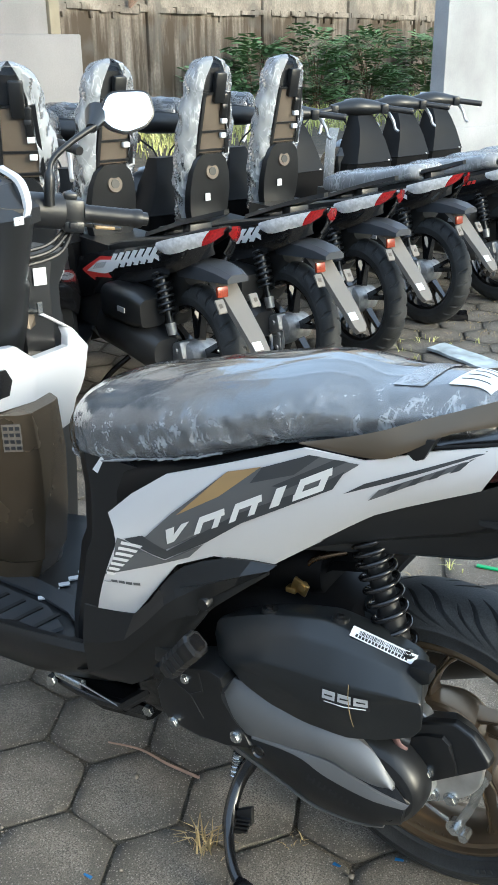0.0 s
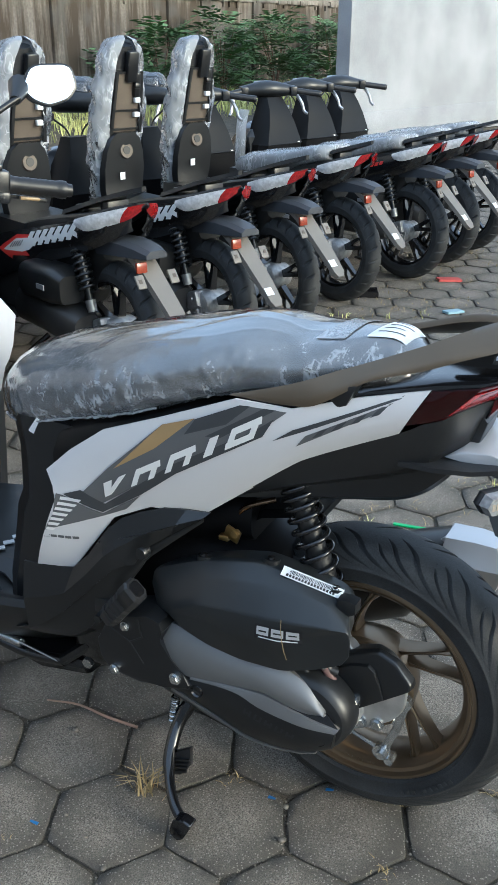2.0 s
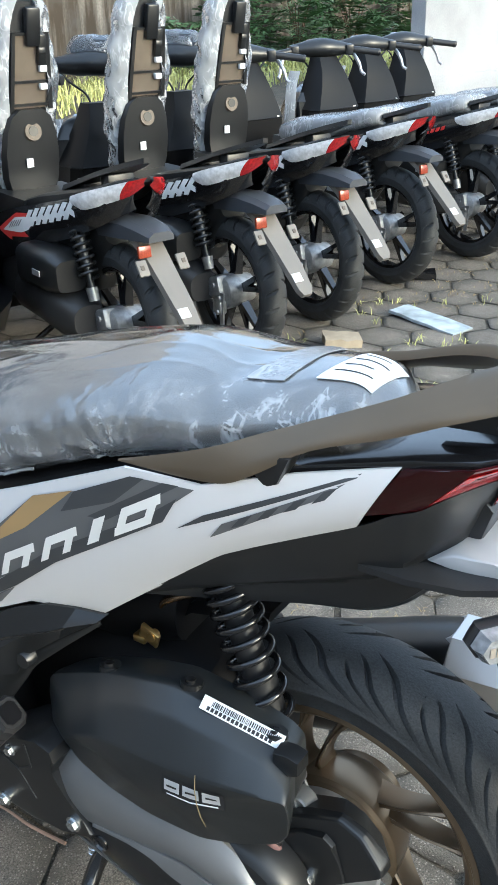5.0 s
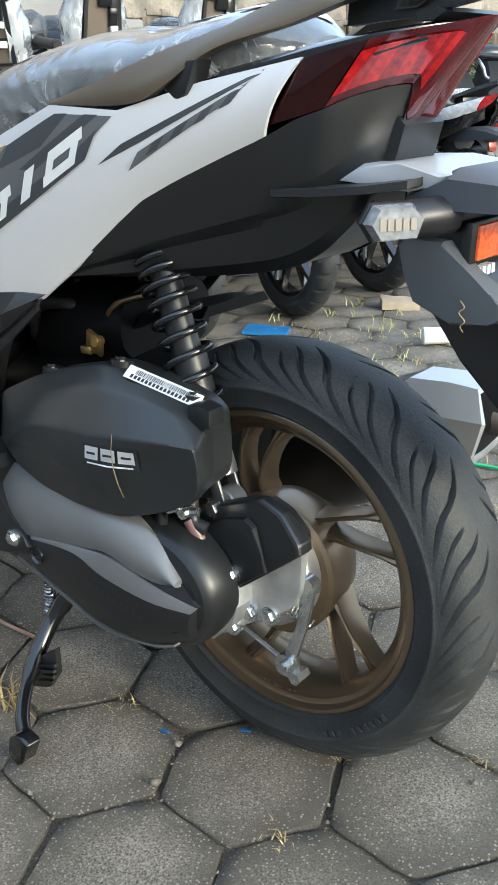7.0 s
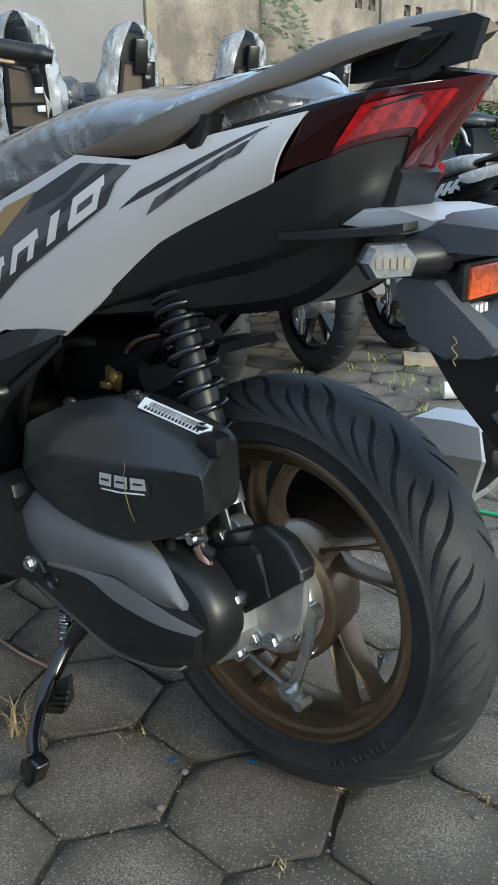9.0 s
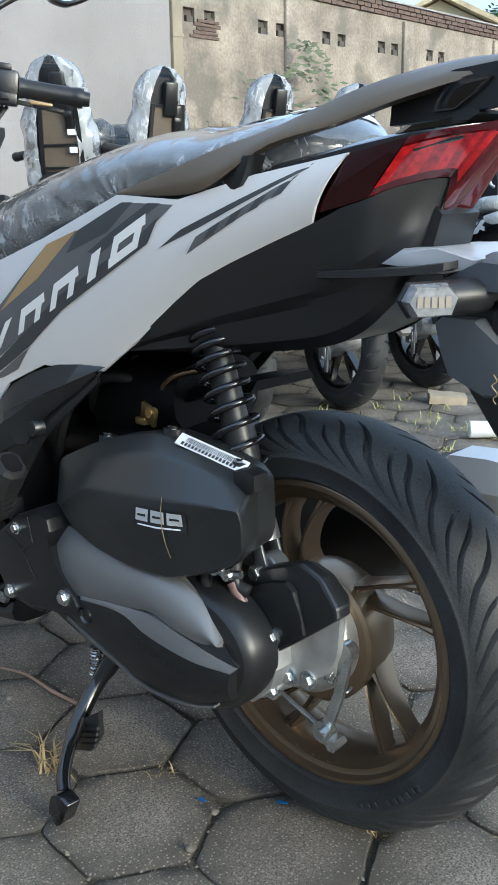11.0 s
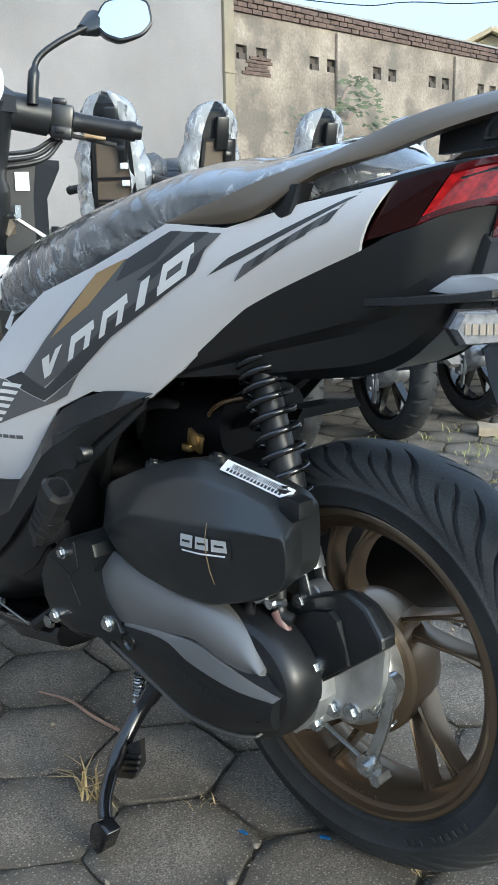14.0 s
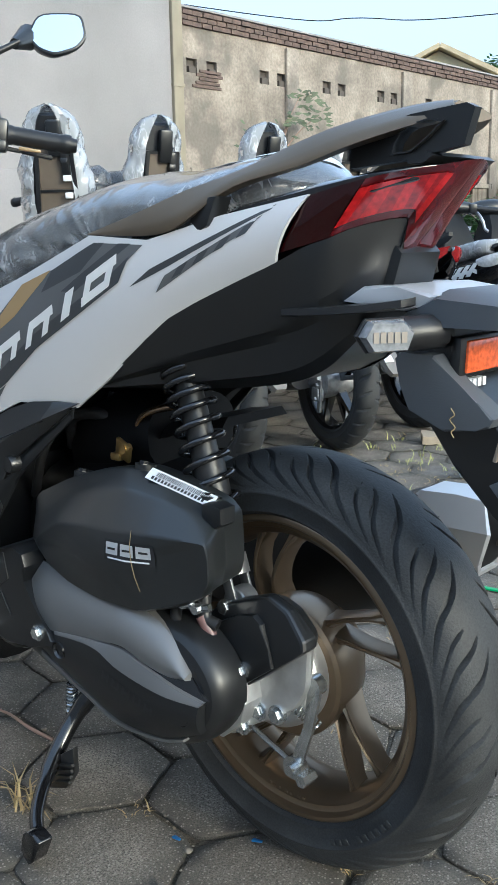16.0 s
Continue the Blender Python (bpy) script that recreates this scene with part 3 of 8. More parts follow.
def far_house():
    """A cream gabled house behind the wall."""
    h = thing("house", "cream gabled house behind the boundary wall", "house", pose(-20.5, 28.5, 0, 0, 0, 40))
    bm = bmesh.new()
    poly = [(-4, 0), (4, 0), (4, 4.6), (0, 6.5), (-4, 4.6)]
    prism(bm, poly, -4, 4, bev=0)
    part("wall", bm, shader("cream_house_paint", (0.75, 0.66, 0.42), 0.8, vary=0.08, scale=1), h)
    bm = bmesh.new()
    for s in (-1, 1):
        beam(bm, (0, 0, 6.62), (s * 4.5, 0, 4.48), 0.14, 0.14, 8.9, 8.9)
    part("roof", bm, shader("cream_roof_edge", (0.5, 0.42, 0.27), 0.8, vary=0.2, scale=3), h)
    bm = bmesh.new()
    prism(bm, [(-0.4, 4.0), (0.4, 4.0), (0.4, 4.9), (-0.4, 4.9)], -4.03, -3.9, bev=0)
    part("window", bm, HOLE, h)
    return h


far_house()


def leafy(bm, rng, base, height, spread, leaves, size, palm=False):
    """Limbs with pointed leaflets in pairs."""
    base = V(base)
    for _ in range(leaves):
        a = rng.uniform(0, 2 * math.pi)
        r = spread * rng.random() ** 0.5
        z = height * rng.uniform(0.12, 1.0)
        r *= 1.15 - 0.75 * (z / height) ** 2
        c = base + V((r * math.cos(a) * 0.6, r * math.sin(a), z))
        d = V((math.cos(a), math.sin(a), rng.uniform(-0.4, 0.5))).normalized()
        n = d.cross(V((0, 0, 1))).normalized()
        for k in range(5):
            root = c + d * size * 0.5 * k
            for s in (-1, 1):
                tip = root + (d * 0.5 + n * s * 0.85 + V((0, 0, rng.uniform(-0.35, 0.1)))) * size
                mid = root.lerp(tip, 0.5)
                w = d * size * 0.16
                vs = [bm.verts.new(q) for q in (root, mid + w, tip, mid - w + V((0, 0, -0.01)))]
                bm.faces.new(vs)


def bush(y, x, height, spread, leaves, size, seed, label, off_ground=0.0):
    rng = random.Random(seed)
    b = thing("bush", label, "bush", pose(x, y, off_ground), group="bushes along the wall")
    bm = bmesh.new()
    for k in range(7):
        a = rng.uniform(0, 6.28)
        tip = V((0.3 * spread * math.cos(a), 0.7 * spread * math.sin(a), height * rng.uniform(0.6, 0.95)))
        tube(bm, smooth_line([(0, 0, -0.02), tip * 0.5 + V((0, 0, 0.1)), tip], 3), [0.022 - 0.0025 * i for i in range(7)], 6)
    part("stem", bm, TWIG, b)
    bm = bmesh.new()
    leafy(bm, rng, (0, 0, 0), height, spread, leaves, size)
    tagged(part("foliage", bm, LEAF, b), kind="stuff")
    return b


BUSH = "green leafy bush growing against the stained wall"
for k, (y, x, h, sp, n) in enumerate(((12.9, -10.0, 1.3, 0.42, 120), (14.9, -10.0, 1.45, 0.5, 150), (16.9, -10.0, 1.5, 0.62, 190), (20.2, -10.3, 1.45, 0.6, 180), (11.9, -10.1, 0.8, 0.4, 70))):
    bush(y, x, h, sp, n, 0.2, 10 + k, BUSH)


def wall_plant():
    rng = random.Random(77)
    b = thing("wall_plant", "thin green shrub growing out of the old wall", "plant", pose(-10.42, 10.35, 1.8))
    bm = bmesh.new()
    for ty, tz in ((0.5, 1.25), (0.9, 0.95), (0.3, 0.9), (-0.5, 0.65), (1.1, 0.6)):
        tube(bm, smooth_line([(-0.06, 0, 0), (0.12, ty * 0.4, tz * 0.6), (0.16, ty, tz)], 3), [0.02, 0.017, 0.014, 0.011, 0.009, 0.007, 0.005], 5)
    part("stem", bm, TWIG, b)
    bm = bmesh.new()
    for ty, tz, n in ((0.5, 1.2, 26), (0.9, 0.9, 26), (0.3, 0.85, 22), (-0.5, 0.6, 14), (1.1, 0.55, 20), (0.2, 0.3, 16)):
        for _ in range(n):
            c = V((0.15 + rng.uniform(-0.05, 0.12), ty + rng.gauss(0, 0.2), tz + rng.gauss(0, 0.09)))
            a = rng.uniform(-0.7, 0.7) + (0 if rng.random() < 0.5 else math.pi)
            d = V((0.25, math.cos(a), math.sin(a) * 0.5)).normalized()
            n2 = d.cross(V((1, 0, 0.3))).normalized() * 0.028
            bm.faces.new([bm.verts.new(q) for q in (c, c + d * 0.08 + n2, c + d * 0.18, c + d * 0.08 - n2)])
    tagged(part("foliage", bm, shader("dull_olive_leaf", (0.085, 0.105, 0.05), 0.6, vary=0.4, scale=4), b), kind="stuff")


wall_plant()


def far_tree():
    rng = random.Random(5)
    t = thing("tree", "dark green tree far behind the house", "tree", pose(-24, 37, 0))
    bm = bmesh.new()
    tube(bm, smooth_line([(0, 0, -0.02), (0.1, 0, 2.5), (0, 0.2, 5.6)], 4), [0.25 - 0.02 * i for i in range(9)], 8)
    for k in range(6):
        a = k * 1.05
        tube(bm, [(0, 0.1, 3.6 + 0.3 * k), (1.2 * math.cos(a), 1.2 * math.sin(a), 5.0 + 0.3 * k)], [0.09, 0.03], 6)
    part("trunk", bm, TWIG, t)
    bm = bmesh.new()
    leafy(bm, rng, (0, 0, 4.2), 4.0, 2.4, 420, 0.4)
    part("crown", bm, LEAF, t)


far_tree()


def cable():
    bm = bmesh.new()
    tube(bm, smooth_line([(-25, 7, 8.0), (-16.33, 15.34, 5.94), (-14.34, 17.26, 5.76), (-11.84, 19.09, 5.68), (-2, 26, 6.3)], 10), 0.013, 6)
    for x, y, z in ((-25, 7, 8.1), (-2, 26, 6.4)):
        tube(bm, [(x, y, -0.02), (x, y, z)], 0.11, 8)
    solid("power_line", bm, CABLE, "thin black overhead cable between two poles", "cable")


cable()


def blades(bm, rng, x, y, n, h, r, lean=0.7, w=0.0035, z0=-0.006):
    for _ in range(n):
        a = rng.uniform(0, 6.28)
        p = V((x + r * rng.gauss(0, 0.5), y + r * rng.gauss(0, 0.5), z0))
        d = V((math.cos(a) * lean * rng.random(), math.sin(a) * lean * rng.random(), 1)).normalized() * h * rng.uniform(0.4, 1)
        s = V((-math.sin(a), math.cos(a), 0)) * w
        q = p + d * 0.55 + V((0, 0, 0.1 * h))
        t = p + d + V((math.cos(a), math.sin(a), -0.3)) * h * 0.25
        bm.faces.new([bm.verts.new(v) for v in (p - s, p + s, q + s * 0.8, q - s * 0.8)])
        bm.faces.new([bm.verts.new(v) for v in (q - s * 0.8, q + s * 0.8, t)])


def verge():
    """Long grass along the foot of the old wall."""
    rng = random.Random(21)
    bm = bmesh.new()
    for _ in range(3400):
        y = rng.uniform(5.6, 27)
        blades(bm, rng, -10.2 + rng.random() ** 1.6 * 2.6, y, 2, 0.32, 0.08, 0.6, 0.009, -0.014)
    solid("verge_grass", bm, LEAFY, "rough yellow-green grass along the wall foot", "grass", kind="stuff")


verge()


# ---- wheels ----
def tyre_mesh(bm, R, bead, half, grooves=True, seg=1320, family=((17, 0.06, 0.985, 1.2, 0.0, 0.072), (17, 0.40, 0.95, 1.2, 0.34, 0.034), (17, 0.20, 0.97, 1.2, 0.62, 0.055)), crowns=64):
    """A tyre about the y axis; its grid is swept along the slanted tread grooves, so that they have clean edges."""
    prof = [(bead, -half * 0.80), (bead + 0.006, -half * 0.88), (bead + 0.008, -half * 0.93), (bead + 0.014, -half * 0.93), (R * 0.806, -half * 1.0), (R * 0.826, -half * 1.022), (R * 0.831, -half * 1.034), (R * 0.838, -half * 1.03)]
    crown = []
    for k in range(crowns + 1):
        s = -1 + 2 * k / crowns
        crown.append((R - (R * 0.152) * abs(s) ** 2.25, half * 1.0 * math.sin(s * 1.35) / math.sin(1.35), s))
    rows = [(r, y, None) for r, y in prof] + crown + [(r, -y, None) for r, y in prof[::-1]] + [(bead - 0.004, half * 0.7, None), (bead - 0.004, -half * 0.7, None)]
    count, slope = family[0][0], family[0][3]
    grid = []
    for r, y, s in rows:
        q = 1.0 if s is None else abs(s)
        swept = slope * (q ** 1.25 + 0.10 * math.sin(2 * math.pi * q)) * 2 * math.pi / count if grooves else 0.0
        line = []
        for k in range(seg):
            a = 2 * math.pi * k / seg
            d = 0.0
            if s is not None and grooves:
                for n, lo, hi, _, ph, wide in family:
                    if lo < q < hi:
                        t = (q - lo) / (hi - lo)
                        u = a * n / (2 * math.pi) + ph + (0.5 if s > 0 else 0)
                        f = abs(u - round(u))
                        w = wide * (0.35 + 0.65 * t) * min(1, 5 * (1 - t)) ** 0.5 * min(1, 8 * t) ** 0.5
                        e = min(1, max(0, (w - f) / 0.035 + 0.5))
                        d = max(d, 0.0075 * e * e * (3 - 2 * e) * min(1, 6 * (1 - t)) * min(1, 6 * t))
            a -= swept
            line.append(bm.verts.new(((r - d) * math.cos(a), y, (r - d) * math.sin(a))))
        grid.append(line)
    for a, b in zip(grid, grid[1:] + grid[:1]):
        for k in range(seg):
            j = (k + 1) % seg
            bm.faces.new((a[k], a[j], b[j], b[k]))
    return bm


def shifted(bm, d):
    bmesh.ops.translate(bm, vec=V(d), verts=bm.verts)
    return bm


AXLE = V((-0.002, 0, 0.266))
hero = thing("scooter", "white and black scooter with bronze wheels and film-wrapped seat", "scooter", pose(-0.073, 0, 0, 0, 0, 3.5))

RIM_PROF = [(0.1935, -0.050), (0.190, -0.0525), (0.186, -0.0525), (0.1835, -0.049), (0.1825, -0.0445), (0.180, -0.043), (0.176, -0.0425), (0.174, -0.039), (0.167, -0.034), (0.163, -0.022), (0.161, 0.0), (0.163, 0.022), (0.167, 0.034),
            (0.174, 0.039), (0.1835, 0.049), (0.190, 0.0525), (0.1935, 0.050), (0.192, 0.045), (0.176, 0.03), (0.174, 0.0), (0.176, -0.03), (0.192, -0.045)]
wheel = part("rear_wheel", shifted(lathe(bmesh.new(), RIM_PROF, seg=120, closed=True), AXLE), RIMB, hero, "satin bronze cast wheel")
part("tyre", shifted(tyre_mesh(bmesh.new(), 0.2655, 0.1895, 0.060), AXLE), RUBBER, wheel, "new black rubber tyre with slanted tread grooves", 25)
bm = lathe(bmesh.new(), [(0.03, -0.050), (0.083, -0.050), (0.0875, -0.046), (0.088, -0.038), (0.086, -0.010), (0.080, 0.012), (0.070, 0.022), (0.058, 0.030), (0.056, 0.045), (0.03, 0.05)], AXLE, 72)
part("hub", bm, RIMB, wheel)


def spoke(a0, a1, c0):
    """One arm of a forked spoke, from its root on the hub to the rim."""
    path = []
    for t in (-0.06, 0.2, 0.4, 0.6, 0.8, 1.0):
        a = radians(a0 + (a1 - a0) * (max(0, t) ** 0.8))
        r = 0.080 + 0.090 * t
        path.append(AXLE + V((r * math.cos(a), -0.014 - 0.010 * math.sin(t * math.pi) - 0.004 * t, r * math.sin(a))))
    pts = smooth_line(path, 2)
    rings = []
    for i, c in enumerate(pts):
        d = (pts[min(i + 1, len(pts) - 1)] - pts[max(i - 1, 0)]).normalized()
        w = d.cross(V((0, 1, 0))).normalized()
        t = i / (len(pts) - 1)
        hw = 0.0058 - 0.0012 * math.sin(min(1, t * 1.15) * math.pi) + 0.005 * max(0, 0.2 - t) * 5 + 0.006 * max(0, t - 0.8) * 5
        hy = 0.019 - 0.007 * t
        rings.append([c + w * hw * x + V((0, 1, 0)) * hy * y for x, y in ((-1, 0.9), (-0.9, -0.35), (-0.55, -0.9), (-0.15, -1), (0.15, -0.8), (0.6, -0.9), (0.92, -0.35), (1, 0.9))])
    part("spoke", loft(bmesh.new(), rings), RIMB, wheel, sharp=34)


for k in range(5):
    c = 97 - 72 * k
    spoke(c + 29, c + 9, c)
    spoke(c + 15, c - 9.5, c)
bm = lathe(bmesh.new(), [(0.002, -0.006), (0.0045, -0.006), (0.005, 0.0)], (-0.155, -0.062, 0.155), 10)
part("tyre_mark", bm, WDEC, wheel)
for k, a in enumerate((-100, -97.5, -95, -91, -88.5, -84, -81.5)):
    part("rim_marking", block(bmesh.new(), AXLE + V((0.1735 * math.cos(radians(a)), -0.0405, 0.1735 * math.sin(radians(a)))), (0.0035 + 0.001 * (k % 2), 0.0016, 0.0035), Euler((0, -radians(a + 90), 0)).to_matrix()), RIMB, wheel)
rng = random.Random(90)
bm = bmesh.new()
for k in range(150):
    a, y = rng.uniform(0, 6.283), rng.choice((-1, 1)) * rng.uniform(0.02, 0.056)
    r = 0.2655 - 0.040 * (abs(y) / 0.06) ** 2.6 - 0.001
    out = V((math.cos(a), y * 9, math.sin(a))).normalized()
    q = AXLE + V((r * math.cos(a), y, r * math.sin(a)))
    if q.z > 0.03:
        tube(bm, [q, q + out * rng.uniform(0.002, 0.006) + V((rng.gauss(0, 0.001), 0, rng.gauss(0, 0.001)))], [0.0007, 0.0003], 4)
tagged(part("rubber_hairs", bm, RUBBER, wheel, "fine moulding hairs of a new tyre"), kind="stuff")
for k in range(9):
    a = -66 + 3.0 * k + (3.0 if k > 2 else 0)
    part("sidewall_marking", block(bmesh.new(), AXLE + V((0.2125 * math.cos(radians(a)), -0.0612, 0.2125 * math.sin(radians(a)))), (0.0075, 0.0012, 0.0085), Euler((0.06, -radians(a + 90), 0)).to_matrix(), 0.0005), RUBBER, wheel)

# ---- drive unit ----
def ring_at(poly, y, f, c=None):
    cx, cz = c or (sum(p[0] for p in poly) / len(poly), sum(p[1] for p in poly) / len(poly))
    return [(cx + (x - cx) * f, y, cz + (z - cz) * f) for x, z in poly]


bm = lathe(bmesh.new(), [(0.02, -0.088), (0.055, -0.088), (0.062, -0.082), (0.062, -0.080), (0.068, -0.074), (0.070, -0.066), (0.071, -0.049), (0.066, -0.048)], AXLE + V((0.002, 0, 0.004)), 72)
part("brake_panel", bm, ALU, hero, "bare aluminium brake panel")
SILV = [(-0.050, 0.215), (-0.036, 0.196), (-0.022, 0.196), (0.012, 0.222), (0.051, 0.245), (0.078, 0.266), (0.094, 0.293), (0.097, 0.340), (0.100, 0.360), (0.060, 0.372), (0.0, 0.335), (-0.050, 0.320)]
bm = loft(bmesh.new(), [round_ring(ring_at(SILV, y, f, (-0.03, 0.28)), 0.25) for y, f in ((-0.06, 0.66), (-0.095, 0.90), (-0.112, 0.985), (-0.117, 0.965), (-0.119, 0.90))])
gear = part("gear_case", bm, ALU, hero, "cast aluminium final drive case", 30)
GEARC = [(-0.060, 0.330), (-0.030, 0.366), (0.010, 0.384), (0.049, 0.398), (0.079, 0.388), (0.106, 0.362), (0.108, 0.350), (0.024, 0.284), (0.012, 0.279), (-0.015, 0.281), (-0.052, 0.300)]
def lid(y, f, drop):
    return round_ring([(x, y + drop * max(0, z - 0.355) / 0.03, z) for x, _, z in ring_at(GEARC, 0, f, (0.0, 0.31))], 0.14)


bm = loft(bmesh.new(), [round_ring(ring_at(GEARC, -0.085, 0.80, (-0.02, 0.31)), 0.14), round_ring(ring_at(GEARC, -0.118, 0.99, (-0.02, 0.31)), 0.14), lid(-0.126, 0.99, 0.002), lid(-0.1345, 0.98, 0.006), lid(-0.1375, 0.965, 0.007), lid(-0.1385, 0.94, 0.007), lid(-0.139, 0.5, 0.002)])
gcov = part("gear_cover", bm, BLACK, hero, "matte black plastic drive cover", 11)
bm = prism(bmesh.new(), [(-0.040, 0.330), (-0.022, 0.350), (0.012, 0.368), (0.036, 0.374), (0.048, 0.366), (0.058, 0.340), (0.064, 0.3195), (0.026, 0.2905), (0.010, 0.285), (-0.030, 0.290)], -0.1425, -0.132, 0.0025)
part("cover_step", bm, BLACK, gcov, "", 20)
# Bright metal rim standing in for the highlight along the case edge.
EDGE_GLINT = [(-0.045, 0.354), (-0.014, 0.342), (0.008, 0.322), (0.022, 0.298), (0.027, 0.266), (0.018, 0.240), (-0.010, 0.212), (-0.040, 0.215), (-0.040, 0.30)]
part("case_edge_glint", prism(bmesh.new(), EDGE_GLINT, -0.147, -0.115, 0.001), ALU, gear, "", 20)
for c, r in (((0.0185, -0.1445, 0.304), 0.0078), ((0.022, -0.119, 0.246), 0.0085), ((0.050, -0.119, 0.251), 0.0085), ((-0.004, -0.119, 0.218), 0.0085), ((-0.265, -0.2195, 0.2935), 0.0080), ((-0.387, -0.2195, 0.268), 0.0075), ((-0.360, -0.2195, 0.365), 0.0065)):
    bm = bolt(bmesh.new(), c, r, 0.007)
    lathe(bm, [(r * 1.35, -0.002), (r * 1.35, 0.004)], c, 20)
    part("bolt", bm, ZINC, hero, "zinc-plated bolt")
bm = bmesh.new()
beam(bm, (0.086, -0.094, 0.288), (0.075, -0.094, 0.228), 0.017, 0.013, 0.006, 0.006, bev=0.001)
beam(bm, (0.075, -0.094, 0.230), (0.056, -0.092, 0.180), 0.013, 0.016, 0.006, 0.006, bev=0.001)
lathe(bm, [(0.014, -0.006), (0.014, 0.006)], (0.052, -0.09, 0.174), 18)
lathe(bm, [(0.007, -0.012), (0.007, 0.014)], (0.053, -0.092, 0.174), 10)
lathe(bm, [(0.008, -0.012), (0.008, 0.01)], (0.068, -0.088, 0.164), 6)
lathe(bm, [(0.012, -0.006), (0.012, 0.008)], (0.086, -0.096, 0.290), 14)
part("brake_arm", bm, ZINC, hero, "bright zinc brake arm")
bm = tube(bmesh.new(), smooth_line([(0.055, -0.088, 0.172), (-0.02, -0.085, 0.196), (-0.09, -0.082, 0.226), (-0.2, -0.05, 0.25)], 5), 0.0035, 8)
part("brake_rod", bm, ZINC, hero)
bm = tube(bmesh.new(), helix((-0.035, -0.084, 0.2), (-0.085, -0.082, 0.222), 0.007, 8, 0.0015), 0.0016, 6)
part("rod_boot", bm, BLACK, hero)
bm = tube(bmesh.new(), helix((0.045, -0.085, 0.247), (0.08, -0.082, 0.232), 0.006, 7, 0.0015), 0.0014, 6)
part("return_spring", bm, ZINC, hero)

# belt case: a long body with a satin band, a black lower cover and pale strips
CASE = [(-0.428, 0.281), (-0.425, 0.312), (-0.395, 0.352), (-0.330, 0.374), (-0.240, 0.376), (-0.160, 0.370), (-0.080, 0.364), (-0.030, 0.356), (-0.002, 0.340), (0.018, 0.320), (0.029, 0.297), (0.029, 0.268), (0.016, 0.243), (-0.008, 0.216), (-0.055, 0.197), (-0.110, 0.183), (-0.155, 0.181), (-0.205, 0.190), (-0.295, 0.213), (-0.360, 0.232), (-0.415, 0.248)]
CC = (-0.02, 0.283)
bm = loft(bmesh.new(), [round_ring(ring_at(CASE, y, f, CC), 0.4) for y, f in ((-0.144, 0.975), (-0.157, 1.0), (-0.167, 0.992), (-0.176, 0.968), (-0.182, 0.93), (-0.187, 0.87), (-0.191, 0.79), (-0.194, 0.64))])
case = part("belt_case", bm, CASEB, hero, "satin black belt case", 16)
band_t = [(-0.318, -0.188, 0.378), (-0.250, -0.191, 0.374), (-0.180, -0.192, 0.369), (-0.120, -0.193, 0.368), (-0.082, -0.192, 0.363), (-0.044, -0.191, 0.3455), (-0.009, -0.196, 0.3115)]
band_b = [(-0.264, -0.2105, 0.296), (-0.205, -0.2115, 0.305), (-0.150, -0.212, 0.3135), (-0.107, -0.212, 0.319), (-0.068, -0.2105, 0.309), (-0.034, -0.2065, 0.303), (-0.007, -0.199, 0.3045)]
part("satin_band", sheet(bmesh.new(), strip(band_t, band_b, 0.009, 9, 5), (0, 0.016, -0.004)), SATIN, case, "satin grey metallic cover", 30)
up_t = [(-0.242, -0.2115, 0.2995), (-0.182, -0.2130, 0.3090), (-0.136, -0.2135, 0.3145), (-0.103, -0.2135, 0.3160), (-0.066, -0.213, 0.3065), (-0.023, -0.2105, 0.2955), (0.016, -0.203, 0.2860)]
low_t = [(-0.240, -0.2125, 0.2960), (-0.185, -0.2140, 0.3030), (-0.147, -0.2165, 0.3040), (-0.116, -0.2175, 0.2940), (-0.074, -0.217, 0.2870), (-0.030, -0.2145, 0.2830), (0.012, -0.205, 0.2810)]
low_b = [(-0.278, -0.205, 0.262), (-0.237, -0.2055, 0.248), (-0.184, -0.206, 0.232), (-0.138, -0.206, 0.218), (-0.098, -0.206, 0.2165), (-0.045, -0.204, 0.223), (0.006, -0.197, 0.243)]
part("lower_cover", sheet(bmesh.new(), strip(low_t, low_b, 0.006, 8, 4), (0, 0.02, 0)), CASEB, case, "satin black lower cover with embossed bars", 30)
up_b = [(-0.240, -0.2130, 0.2960), (-0.185, -0.2150, 0.3030), (-0.147, -0.2180, 0.3040), (-0.116, -0.2190, 0.2940), (-0.074, -0.2185, 0.2870), (-0.030, -0.2160, 0.2830), (0.012, -0.206, 0.2810)]
part("groove", sheet(bmesh.new(), strip([V(q) + V((0, 0.0035, 0.002)) for q in band_b], [V(q) + V((0, 0.004, -0.001)) for q in up_t], 0.0, 3, 3), (0, 0.008, 0)), GLOSSB, case)
part("upper_strip", sheet(bmesh.new(), strip(up_t, up_b, 0.0006, 3, 3), (0, 0.006, 0)), SATIND, case)
dn = smooth_line([(-0.282, -0.2055, 0.2590), (-0.237, -0.2065, 0.2455), (-0.184, -0.207, 0.2295), (-0.140, -0.207, 0.2155), (-0.100, -0.207, 0.2140), (-0.050, -0.205, 0.2195), (-0.020, -0.201, 0.2280)], 4)
nd = len(dn) - 1
part("lower_strip", sheet(bmesh.new(), [dn, [q + V((-0.003 * (1 - k / nd), 0.0015, -0.0075 * (1 - 0.55 * k / nd))) for k, q in enumerate(dn)]], (0, 0.01, 0)), SATIN, case)
